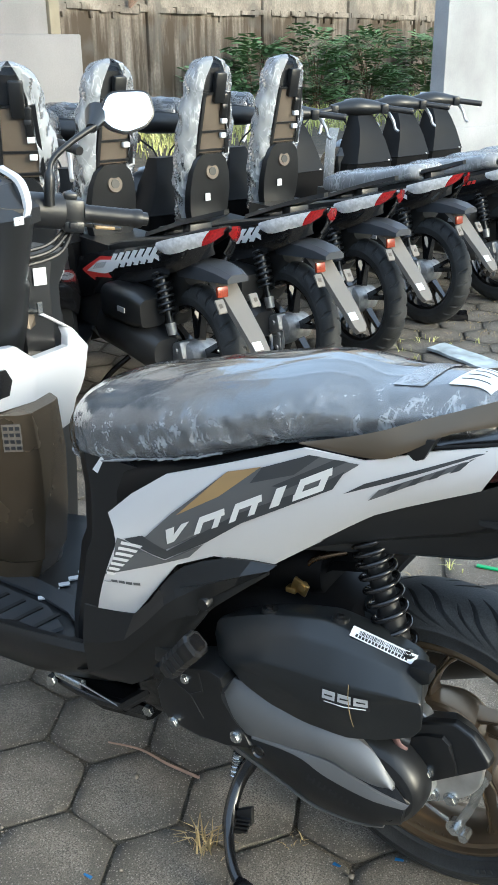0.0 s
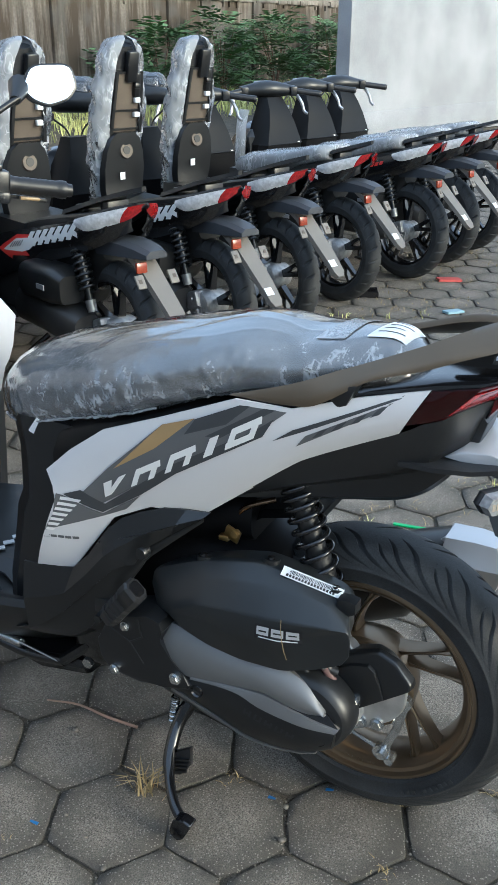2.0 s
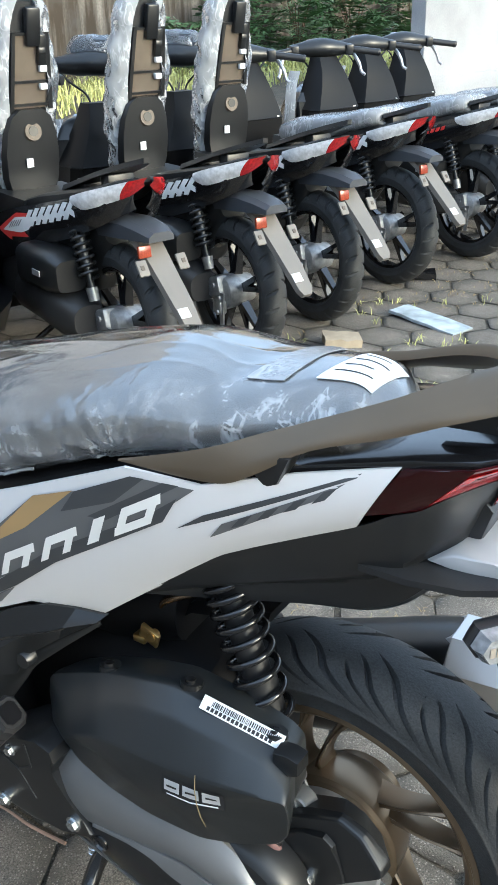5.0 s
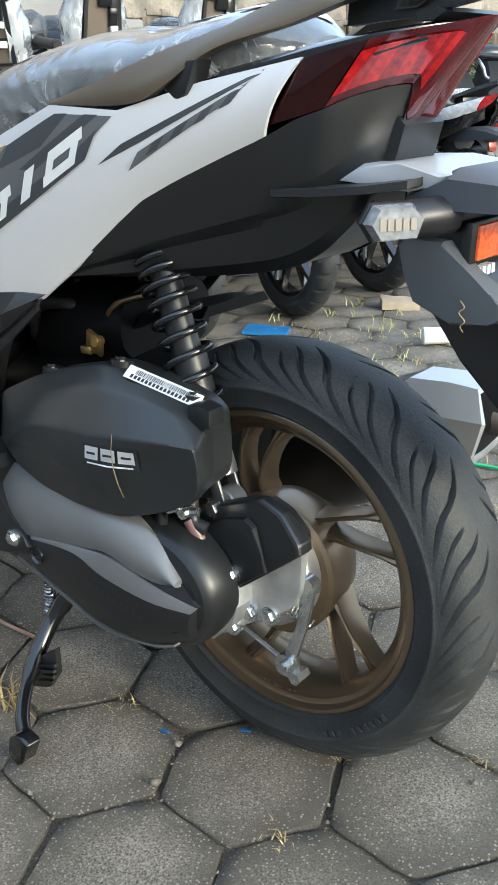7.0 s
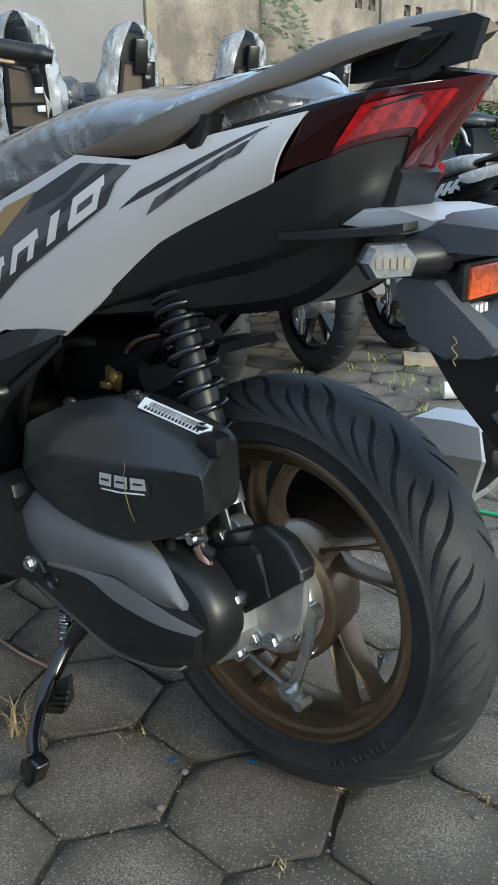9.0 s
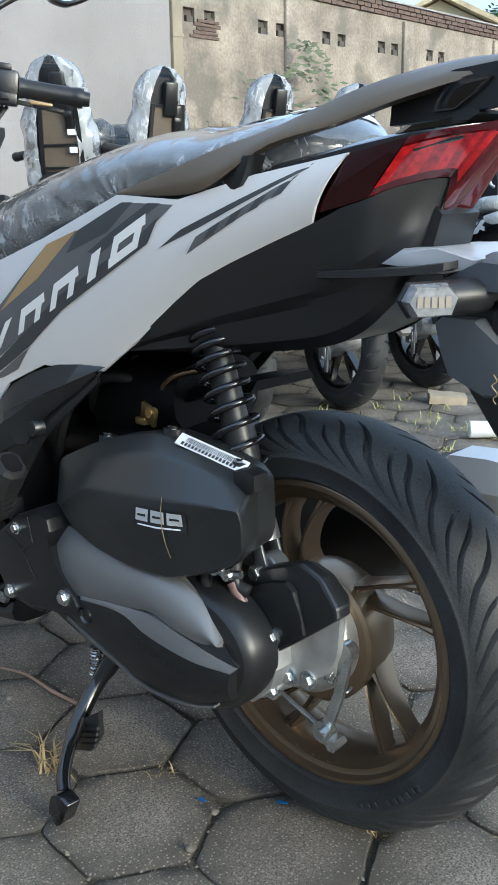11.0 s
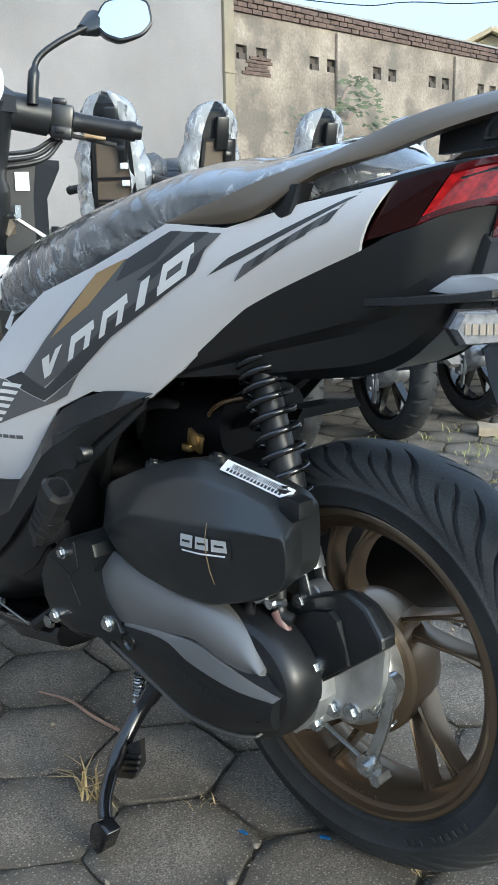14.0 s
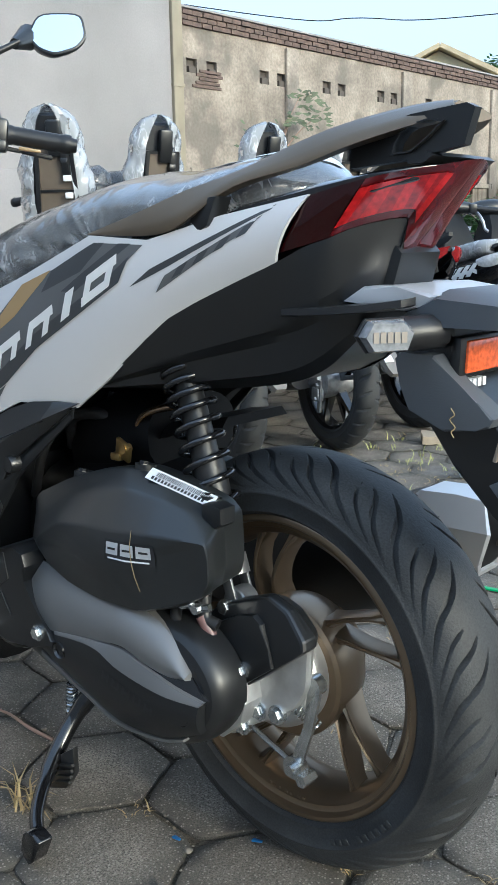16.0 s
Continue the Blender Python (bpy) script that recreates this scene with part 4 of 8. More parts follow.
bm = prism(bmesh.new(), [(-0.418, 0.285), (-0.424, 0.318), (-0.405, 0.352), (-0.362, 0.384), (-0.318, 0.398), (-0.293, 0.392), (-0.288, 0.376), (-0.297, 0.353), (-0.276, 0.323), (-0.252, 0.300), (-0.233, 0.288), (-0.240, 0.276), (-0.287, 0.265), (-0.337, 0.256), (-0.400, 0.262)], -0.2185, -0.15, 0.005, 0.02)
part("front_cover", bm, CASEB, case, "", 30)
for a, b in (((-0.352, -0.2190, 0.335), (-0.328, -0.2190, 0.300)), ((-0.392, -0.2185, 0.352), (-0.352, -0.2190, 0.336)), ((-0.352, -0.2190, 0.336), (-0.328, -0.2190, 0.352)), ((-0.328, -0.2190, 0.352), (-0.335, -0.2190, 0.385))):
    part("cover_crease", beam(bmesh.new(), a, b, 0.003, 0.003, 0.002, 0.002), DARKG, case)
for c in ((-0.226, -0.2165, 0.280), (-0.012, -0.2075, 0.262)):
    part("screw_hole", lathe(bmesh.new(), [(0.003, 0.001), (0.0085, 0.001), (0.0105, -0.002), (0.0115, 0.003)], c, 18), GLOSSB, case)


def skin(*obs):
    """A search tree over the skins of parts that share the bike's space."""
    vs, fs = [], []
    for o in obs:
        b = len(vs)
        vs += [v.co.copy() for v in o.data.vertices]
        fs += [[b + i for i in p.vertices] for p in o.data.polygons]
    return BVHTree.FromPolygons(vs, fs)


low = next(o for o in case.children if o.name.startswith("lower_cover"))
low_skin = skin(low, case)
for k in range(5):
    x, z = -0.136 + 0.0185 * k, 0.272 - 0.0042 * k
    for dx, dz, w, h in ((0.0, 0.0, 0.0035, 0.012), (0.0095, -0.002, 0.0035, 0.012), (0.0035, 0.003 - 0.004 * (k % 2), 0.006, 0.0035)):
        o = V((x + dx, 0, z + dz))
        part("embossed_bar", decal(low_skin, [(o.x, o.z + h), (o.x + w, o.z + h - 0.0012), (o.x + w - 0.004, o.z - 0.0012), (o.x - 0.004, o.z)], 0.001, 0), EMBOSS, case)

# air cleaner box
A0R = [(-0.345, 0.412), (-0.337, 0.451), (-0.262, 0.485), (-0.200, 0.506), (-0.143, 0.519), (-0.075, 0.5125), (-0.012, 0.497), (0.004, 0.485), (0.006, 0.455), (0.006, 0.425), (0.000, 0.405), (-0.035, 0.382), (-0.078, 0.363), (-0.150, 0.360), (-0.215, 0.364), (-0.285, 0.378)]
A1R = [(-0.326, -0.180, 0.398), (-0.297, -0.182, 0.433), (-0.228, -0.184, 0.475), (-0.166, -0.185, 0.4955), (-0.117, -0.185, 0.502), (-0.055, -0.184, 0.4985), (-0.016, -0.182, 0.4895), (0.017, -0.184, 0.470), (0.021, -0.185, 0.455), (0.021, -0.185, 0.425), (0.012, -0.184, 0.405), (-0.030, -0.181, 0.380), (-0.078, -0.180, 0.361), (-0.150, -0.180, 0.3585), (-0.215, -0.180, 0.362), (-0.275, -0.180, 0.373)]
A2R = [(-0.292, -0.198, 0.404), (-0.268, -0.204, 0.420), (-0.228, -0.209, 0.4425), (-0.163, -0.2135, 0.454), (-0.115, -0.215, 0.4575), (-0.055, -0.213, 0.4640), (-0.006, -0.206, 0.4675), (0.022, -0.199, 0.4675), (0.0255, -0.198, 0.452), (0.0255, -0.198, 0.424), (0.014, -0.199, 0.406), (-0.030, -0.2055, 0.386), (-0.080, -0.209, 0.369), (-0.150, -0.210, 0.366), (-0.212, -0.207, 0.371), (-0.262, -0.202, 0.383)]
back = [(-0.10 + (x + 0.10) * 0.94, -0.115, 0.43 + (z - 0.43) * 0.95) for x, z in A0R]
A0R = [(x, -0.148, z) for x, z in A0R]


def ease(ring):
    return round_ring(ring, 0.2, 2)


def between(a, b, t):
    return [V(p).lerp(V(q), t) for p, q in zip(a, b)]


shelf = [(x, -0.160 if k < 6 or k > 11 else -0.151, z) for k, (x, _, z) in enumerate(A0R)]
face = [(-0.13 + (x + 0.13) * 0.7, y - 0.0035, 0.42 + (z - 0.42) * 0.62) for x, y, z in A2R]
bm = loft(bmesh.new(), [ease(r) for r in (back, A0R, shelf, between(shelf, A1R, 0.10), between(shelf, A1R, 0.90), between(between(shelf, A1R, 0.985), A2R, 0.03), between(A1R, A2R, 0.12), between(A1R, A2R, 0.90), between(between(A1R, A2R, 0.985), face, 0.03), between(A2R, face, 0.12), face, [(-0.13 + (x + 0.13) * 0.3, -0.2195, 0.42 + (z - 0.42) * 0.25) for x, y, z in A2R])])
air = part("air_box", bm, shader("air_box_plastic", (0.0165, 0.0182, 0.0192), 0.33, vary=0.2, scale=6, bump=0.05, bump_scale=900, spec=0.65), hero, "matte black air cleaner box", 40)
air_skin = skin(air)
for c in ((-0.248, -0.150, 0.490), (-0.128, -0.150, 0.518), (-0.020, -0.150, 0.498)):
    lug = part("cover_lug", tube(bmesh.new(), [V(c) + V((0, 0, -0.02)), V(c) + V((0, 0.004, 0.004))], 0.013, 12), BLACK, air)
    part("lug_screw", tube(bmesh.new(), [V(c), V(c) + V((0, 0.002, 0.008))], 0.006, 8), GLOSSB, air)
bm = prism(bmesh.new(), [(-0.008, 0.500), (0.008, 0.503), (0.022, 0.500), (0.022, 0.482), (0.012, 0.476), (-0.008, 0.484)], -0.174, -0.152, 0.004)
part("corner_tab", bm, BLACK, air)


BADGE = shader("badge_silver", (0.62, 0.63, 0.64), 0.3, metal=0.3, vary=0.05)


def badge():
    """A small silver badge with plain bars on the air box."""
    d = V((0.066, 0.0, 0.004))
    o = V((-0.116, 0, 0.4395))
    up = V((0.0, 0, 0.0165))

    def quad(u0, u1, v0, v1):
        return [((o + d * u + up * (v - 0.5)).x, (o + d * u + up * (v - 0.5)).z) for u, v in ((u0, v0), (u1, v0), (u1, v1), (u0, v1))]

    b = part("badge", decal(air_skin, quad(-0.06, 1.08, -0.3, 1.15), 0.0012, 2), INK, hero, "small silver badge with dark bars")
    for u0, u1 in ((0.0, 0.30), (0.36, 0.66), (0.72, 1.02)):
        part("badge_bar", decal(air_skin, quad(u0, u1, 0.16, 1.0), 0.0022, 1), BADGE, b)
        part("badge_slot", decal(air_skin, quad(u0 + 0.06, u1 - 0.05, 0.50, 0.66), 0.003, 1), INK, b)
    part("badge_line", decal(air_skin, quad(0.05, 0.98, -0.16, -0.05), 0.0018, 1), LABEL, b)
    part("chalk_line", decal(air_skin, [(-0.0795, 0.466), (-0.0785, 0.466), (-0.068, 0.397), (-0.0692, 0.397)], 0.0028, 3), STRAW, air, "thin yellow chalk line")


badge()


def barcode():
    a, b = V((-0.1010, -0.1575, 0.5225)), V((-0.0060, -0.1480, 0.5025))
    n = V((0.12, -0.62, 0.78)).normalized()
    u = (b - a).normalized()
    w = n.cross(u).normalized()
    if w.z > 0:
        w = -w
    def quad(bm, s0, s1, t0, t1, lift):
        bm.faces.new([bm.verts.new(a + u * s + w * t + n * lift) for s, t in ((s0, t0), (s1, t0), (s1, t1), (s0, t1))])

    L = (b - a).length
    bm = bmesh.new()
    r = [a + u * s + w * t + n * h for h in (0.001, 0.0022) for s, t in ((0, 0), (L, 0), (L, 0.0155), (0, 0.0155))]
    loft(bm, [r[:4], r[4:]])
    lab = part("barcode_sticker", bm, LABEL, hero, "white barcode sticker on the air box")
    rng = random.Random(3)
    bm = bmesh.new()
    s = 0.012
    while s < L - 0.006:
        k = rng.choice((0.0006, 0.001, 0.0014))
        quad(bm, s, s + k, 0.0025, 0.0085, 0.0027)
        s += k + rng.choice((0.0007, 0.0012))
    part("barcode", bm, INK, lab)
    s = 0.008
    while s < L - 0.012:
        bm = bmesh.new()
        quad(bm, s, s + 0.0034, 0.0095, 0.0138, 0.0027)
        part("print_bar", bm, INK, lab)
        s += 0.0050


barcode()

# engine mass, hoses and brackets behind the covers
bm = bmesh.new()
loft(bm, [oval(-0.47, -0.02, 0.36, 0.07, 0.07), oval(-0.40, -0.02, 0.38, 0.11, 0.10), oval(-0.28, -0.01, 0.40, 0.12, 0.11), oval(-0.15, -0.01, 0.40, 0.11, 0.09), oval(-0.10, 0.0, 0.38, 0.08, 0.06)])
loft(bm, [oval(-0.35, 0.0, 0.50, 0.09, 0.06), oval(-0.28, 0.0, 0.52, 0.10, 0.07), oval(-0.20, 0.0, 0.53, 0.08, 0.05)])
block(bm, (-0.30, 0.02, 0.30), (0.26, 0.22, 0.16), bev=0.03)
engine = part("engine", bm, DEEP, hero, "dark engine block")
for pts, r in (([(-0.36, -0.08, 0.50), (-0.33, -0.1, 0.545), (-0.28, -0.09, 0.555), (-0.25, -0.06, 0.53)], 0.008), ([(-0.31, -0.05, 0.47), (-0.30, -0.07, 0.53), (-0.29, -0.06, 0.58)], 0.006), ([(-0.40, -0.12, 0.43), (-0.36, -0.13, 0.50), (-0.33, -0.11, 0.56)], 0.007),
               ([(-0.03, -0.15, 0.385), (-0.025, -0.155, 0.36), (-0.01, -0.15, 0.352)], 0.008), ([(-0.065, -0.16, 0.372), (-0.055, -0.172, 0.355), (-0.04, -0.17, 0.345)], 0.007)):
    part("hose", tube(bmesh.new(), smooth_line(pts, 5), r, 10), PEGR, hero)
bm = block(bmesh.new(), (-0.222, -0.102, 0.517), (0.028, 0.006, 0.026), Euler((0.2, 0.4, 0)).to_matrix(), 0.002)
block(bm, (-0.238, -0.098, 0.506), (0.018, 0.014, 0.010), None, 0.002)
lathe(bm, [(0.006, -0.004), (0.006, 0.008)], (-0.216, -0.105, 0.520), 10)
part("gold_bracket", bm, BRASS, hero, "gold zinc-plated bracket")
bm = tube(bmesh.new(), smooth_line([(-0.205, -0.060, 0.505), (-0.222, -0.074, 0.528), (-0.218, -0.078, 0.550), (-0.196, -0.076, 0.566), (-0.165, -0.06, 0.575)], 6), 0.005, 10)
part("metal_pipe", bm, shader("dark_bronze_pipe", (0.26, 0.18, 0.11), 0.22, metal=0.9, vary=0.2), hero, "shiny bronze-coloured pipe")
bm = bmesh.new()
lathe(bm, [(0.012, -0.008), (0.012, 0.03)], (-0.045, -0.165, 0.382), 12)
tube(bm, [(-0.05, -0.17, 0.38), (-0.03, -0.165, 0.372), (-0.012, -0.16, 0.376)], 0.005, 8)
lathe(bm, [(0.006, -0.008), (0.006, 0.006)], (-0.025, -0.165, 0.374), 8)
part("hose_clamp", bm, ZINC, hero)
bm = tube(bmesh.new(), [(-0.028, -0.158, 0.362), (-0.008, -0.155, 0.328)], 0.0075, 12)
part("drain_tube", bm, set_in(shader("clear_brown_tube", (0.28, 0.17, 0.16), 0.12, vary=0.2), Transmission_Weight=0.35), hero, "short brownish clear drain tube")

# rear shock
TOP, BOT = V((-0.1285, -0.090, 0.662)), V((-0.013, -0.107, 0.368))
ax = (BOT - TOP).normalized()
SX = ax.cross(V((0, 1, 0))).normalized()
SY = ax.cross(SX)
bm = tube(bmesh.new(), [TOP, TOP + ax * 0.16], 0.017, 20)
tube(bm, [TOP + ax * 0.15, TOP + ax * 0.205], [0.021, 0.019], 20)
tube(bm, [TOP + ax * 0.20, TOP + ax * 0.275], 0.0125, 18)
shock = part("shock_absorber", bm, PEGR, hero, "black coil shock absorber")
for k in range(6):
    part("boot_ring", tube(bmesh.new(), [TOP + ax * (0.208 + 0.009 * k), TOP + ax * (0.212 + 0.009 * k)], 0.0155, 18), PEGR, shock)
bm = tube(bmesh.new(), [TOP + ax * (0.012 + 0.2 * (0.5 * t + 0.5 * t ** 2)) + 0.0265 * (math.cos(t * 66.0) * SX + math.sin(t * 66.0) * SY) for t in [k / 260 for k in range(261)]], 0.0043, 10)
part("coil_spring", bm, GLOSSB, shock, "glossy black coil spring")
bm = tube(bmesh.new(), [TOP + ax * 0.262, TOP + ax * 0.285], 0.0185, 20)
beam(bm, TOP + ax * 0.28 + V((0, -0.014, 0)), BOT + V((0, -0.014, -0.004)), 0.013, 0.017, 0.004, 0.004, bev=0.001)
beam(bm, TOP + ax * 0.28 + V((0, 0.014, 0)), BOT + V((0, 0.014, -0.004)), 0.013, 0.017, 0.004, 0.004, bev=0.001)
lathe(bm, [(0.017, -0.012), (0.019, -0.01), (0.019, 0.01), (0.017, 0.012)], BOT, 24)
part("clevis", bm, shader("dull_clevis_metal", (0.27, 0.275, 0.285), 0.38, metal=0.75, vary=0.15, scale=30), shock, "silver shock clevis")
bm = bolt(bmesh.new(), BOT + V((-0.003, -0.019, 0)), 0.009, 0.012)
part("bolt", bm, ZINC, shock)

# ---- bodywork ----
bm = loft(bmesh.new(), [oval(-0.60, 0, 0.50, 0.12, 0.17, e=4), oval(-0.52, 0, 0.52, 0.165, 0.17, e=4), oval(-0.42, 0, 0.60, 0.165, 0.12, e=4), oval(-0.30, 0, 0.67, 0.15, 0.085, e=4), oval(-0.15, 0, 0.705, 0.135, 0.085, e=4), oval(-0.03, 0, 0.735, 0.098, 0.075, e=4), oval(0.04, 0, 0.77, 0.07, 0.04, e=3.5), oval(0.09, 0, 0.79, 0.04, 0.02, e=3)])
part("inner_body", bm, DEEP, hero)
TW = [(-0.495, -0.222, 0.622), (-0.452, -0.213, 0.662), (-0.395, -0.201, 0.703), (-0.300, -0.187, 0.737), (-0.178, -0.173, 0.785), (-0.098, -0.157, 0.779), (-0.010, -0.130, 0.803), (0.084, -0.101, 0.821)]
BW = [(-0.532, -0.223, 0.437), (-0.462, -0.213, 0.444), (-0.385, -0.198, 0.552), (-0.322, -0.186, 0.581), (-0.238, -0.160, 0.578), (-0.180, -0.148, 0.622), (-0.085, -0.137, 0.695), (0.047, -0.111, 0.754)]
grid = strip(TW, BW, 0.012, 9, 1)
for i, row in enumerate(grid):
    row[0].x += 0.030 * min(1, i / 8 / 0.2) * (1 - max(0, (i / 8 - 0.22) / 0.78))
side = part("side_panel", sheet(bmesh.new(), grid), WHITE, hero, "pearl white side panel with grey and gold graphics", 20)
part("side_panel", sheet(bmesh.new(), mirrored(grid), (0, -0.004, 0)), WHITE, hero, "pearl white side panel", 20)
wskin = skin(side)


def graphic(name, poly, mat, off=0.0012):
    part(name, decal(wskin, poly, off), mat, side)


graphic("stripe_field", [(-0.170, 0.777), (-0.102, 0.774), (-0.149, 0.735), (-0.277, 0.664), (-0.339, 0.619), (-0.405, 0.574), (-0.458, 0.586), (-0.426, 0.598), (-0.383, 0.644), (-0.292, 0.729), (-0.236, 0.747)], GREYL)
graphic("dark_band", [(-0.462, 0.588), (-0.430, 0.600), (-0.392, 0.580), (-0.335, 0.622), (-0.275, 0.668), (-0.152, 0.738), (-0.120, 0.762), (-0.136, 0.733), (-0.270, 0.653), (-0.330, 0.606), (-0.398, 0.563)], GREYD, 0.0016)
graphic("dark_band", [(-0.238, 0.746), (-0.170, 0.777), (-0.155, 0.777), (-0.19, 0.745), (-0.255, 0.72)], GREYD, 0.0016)
graphic("dark_band", [(-0.135, 0.776), (-0.118, 0.7755), (-0.20, 0.722), (-0.222, 0.722)], GREYD, 0.0016)
graphic("gold_stripe", [(-0.292, 0.729), (-0.239, 0.747), (-0.303, 0.690), (-0.372, 0.646)], GOLDD, 0.0016)
graphic("lower_field", [(-0.484, 0.590), (-0.462, 0.586), (-0.398, 0.561), (-0.332, 0.604), (-0.36, 0.573), (-0.385, 0.561), (-0.440, 0.540), (-0.499, 0.517)], GREYL)
for k in range(7):
    x, z = -0.4655 - 0.0047 * k, 0.5835 - 0.0098 * k
    w = 0.036 - 0.0035 * k
    graphic("slat", [(x, z), (x + w, z - 0.001), (x + w - 0.005, z - 0.0062), (x - 0.0018, z - 0.0055)], WDEC, 0.0020)
for k in range(5):
    graphic("print_bar", [(-0.503 + 0.0125 * k, 0.5085 + 0.0005 * k), (-0.4925 + 0.0125 * k, 0.509 + 0.0005 * k), (-0.4925 + 0.0125 * k, 0.504 + 0.0005 * k), (-0.503 + 0.0125 * k, 0.5035 + 0.0005 * k)], GREYL)
U = V((0.865, 0, 0.50))
for x, z, w, h, gap in ((-0.402, 0.586, 0.046, 0.032, 1), (-0.345, 0.618, 0.046, 0.033, 0), (-0.288, 0.650, 0.046, 0.034, 0), (-0.226, 0.686, 0.017, 0.034, 2), (-0.192, 0.704, 0.050, 0.036, 0)):
    o, up = V((x, 0, z)), V((0.012, 0, h))
    a, b, c, d = o, o + U * w, o + U * w + up, o + up
    t = 0.011
    if gap == 1:
        m = o + U * w * 0.30
        for p, q, r, s in ((d, d + U * 0.017, m + U * 0.013, m), (c - U * 0.015, c, m + U * 0.014, m)):
            graphic("letter_shape", [(v.x, v.z) for v in (p, q, r, s)], WDEC, 0.0022)
        continue
    if gap == 2:
        graphic("letter_shape", [(q.x, q.z) for q in (a, b, c, d)], WDEC, 0.0022)
    else:
        for p, q, r, s in ((d, c, c - V((0, 0, t)), d - V((0, 0, t))), (a, a + U * t * 1.1, d + U * t * 1.1, d), (b - U * t * 1.1, b, c, c - U * t * 1.1)):
            graphic("letter_shape", [(v.x, v.z) for v in (p, q, r, s)], WDEC, 0.0022)
        if gap == 0 and x > -0.2:
            graphic("letter_shape", [(v.x, v.z) for v in (a, b, b + V((0.002, 0, t)), a + V((0.002, 0, t)))], WDEC, 0.0022)
graphic("tail_stripe", [(-0.122, 0.728), (-0.094, 0.748), (0.052, 0.8125), (0.048, 0.8075), (-0.068, 0.752)], GREYD)
graphic("tail_stripe", [(-0.090, 0.722), (-0.076, 0.741), (0.040, 0.8025), (0.020, 0.785), (-0.030, 0.757)], GREYL)
for k in range(4):
    x, z = -0.055 + 0.026 * k, 0.7505 + 0.0135 * k
    graphic("tail_stripe", [(x - 0.012, z - 0.0125), (x, z - 0.007), (x + 0.010, z + 0.006), (x - 0.002, z + 0.0005)], GREYD, 0.0018)

TB = [(-0.560, -0.226, 0.436), (-0.462, -0.216, 0.446), (-0.408, -0.208, 0.512), (-0.372, -0.199, 0.553), (-0.300, -0.184, 0.583), (-0.225, -0.168, 0.586)]
MB = [(-0.560, -0.230, 0.300), (-0.487, -0.228, 0.353), (-0.379, -0.220, 0.467), (-0.346, -0.204, 0.478), (-0.330, -0.194, 0.507), (-0.236, -0.174, 0.576)]
BB = [(-0.600, -0.220, 0.285), (-0.478, -0.214, 0.300), (-0.420, -0.206, 0.356), (-0.345, -0.192, 0.462), (-0.325, -0.186, 0.490), (-0.238, -0.168, 0.566)]
grid = strip(TB, MB, 0.009, 9, 2, 0.5)
low_side = part("lower_side_cover", sheet(bmesh.new(), grid), BLACK, hero, "matte black lower side cover", 12)
part("lower_side_cover", sheet(bmesh.new(), mirrored(grid), (0, -0.004, 0)), BLACK, hero, "", 12)
grid = strip([V(q) + V((0, 0.009, 0.004)) for q in MB], BB, 0.003, 5, 2, 0.8)
part("cover_recess", sheet(bmesh.new(), grid), BLACK, low_side, "", 30)
part("cover_recess", sheet(bmesh.new(), mirrored(grid), (0, -0.004, 0)), BLACK, low_side, "", 30)
ls = skin(low_side)
part("cover_lug", lathe(bmesh.new(), [(0.004, -0.008), (0.010, -0.008), (0.012, -0.004), (0.012, 0.012)], (-0.336, -0.194, 0.499), 18), BLACK, low_side)
part("panel_seam", decal(ls, [(-0.410, 0.5075), (-0.232, 0.5795), (-0.232, 0.5775), (-0.410, 0.5045)], 0.0008, 2), GLOSSB, low_side)

# body below the nose of the seat
rings = []
for z, x0, hw in ((0.30, -0.685, 0.180), (0.35, -0.680, 0.180), (0.40, -0.672, 0.175), (0.455, -0.664, 0.168), (0.490, -0.660, 0.164), (0.520, -0.648, 0.160), (0.60, -0.652, 0.150), (0.665, -0.668, 0.142)):
    x1 = -0.42
    rings.append([(x1, -hw, z), (x0 + 0.055, -hw, z), (x0 + 0.022, -hw * 0.86, z), (x0 + 0.004, -hw * 0.55, z), (x0, 0, z), (x0 + 0.004, hw * 0.55, z), (x0 + 0.022, hw * 0.86, z), (x0 + 0.055, hw, z), (x1, hw, z)])
part("centre_cover", loft(bmesh.new(), rings), BLACK, hero, "black centre cover under the seat", 30)
bm = block(bmesh.new(), (-0.575, -0.142, 0.648), (0.022, 0.003, 0.03), Euler((0, 0.6, 0.25)).to_matrix())
part("paper_tag", bm, LABEL, hero, "small white paper tag")

# footboard
rings = []
for x, w, zt, zs, zb in ((-1.06, 0.13, 0.302, 0.24, 0.20), (-1.00, 0.185, 0.303, 0.235, 0.17), (-0.90, 0.215, 0.305, 0.232, 0.165), (-0.80, 0.225, 0.309, 0.232, 0.165), (-0.70, 0.229, 0.327, 0.245, 0.18), (-0.60, 0.230, 0.345, 0.290, 0.21), (-0.52, 0.218, 0.352, 0.298, 0.235), (-0.44, 0.19, 0.365, 0.33, 0.28)):
    half = [(-w + 0.040, 0.300), (-w + 0.022, zt - 0.002), (-w + 0.008, zt), (-w, zt - 0.012), (-w * 0.96, zs), (-w * 0.62, zb)]
    rings.append([(x, y, z) for y, z in half] + [(x, -y, z) for y, z in half[::-1]])
floor_b = part("footboard", loft(bmesh.new(), rings), BLACK, hero, "black plastic footboard with side skirt", 42)
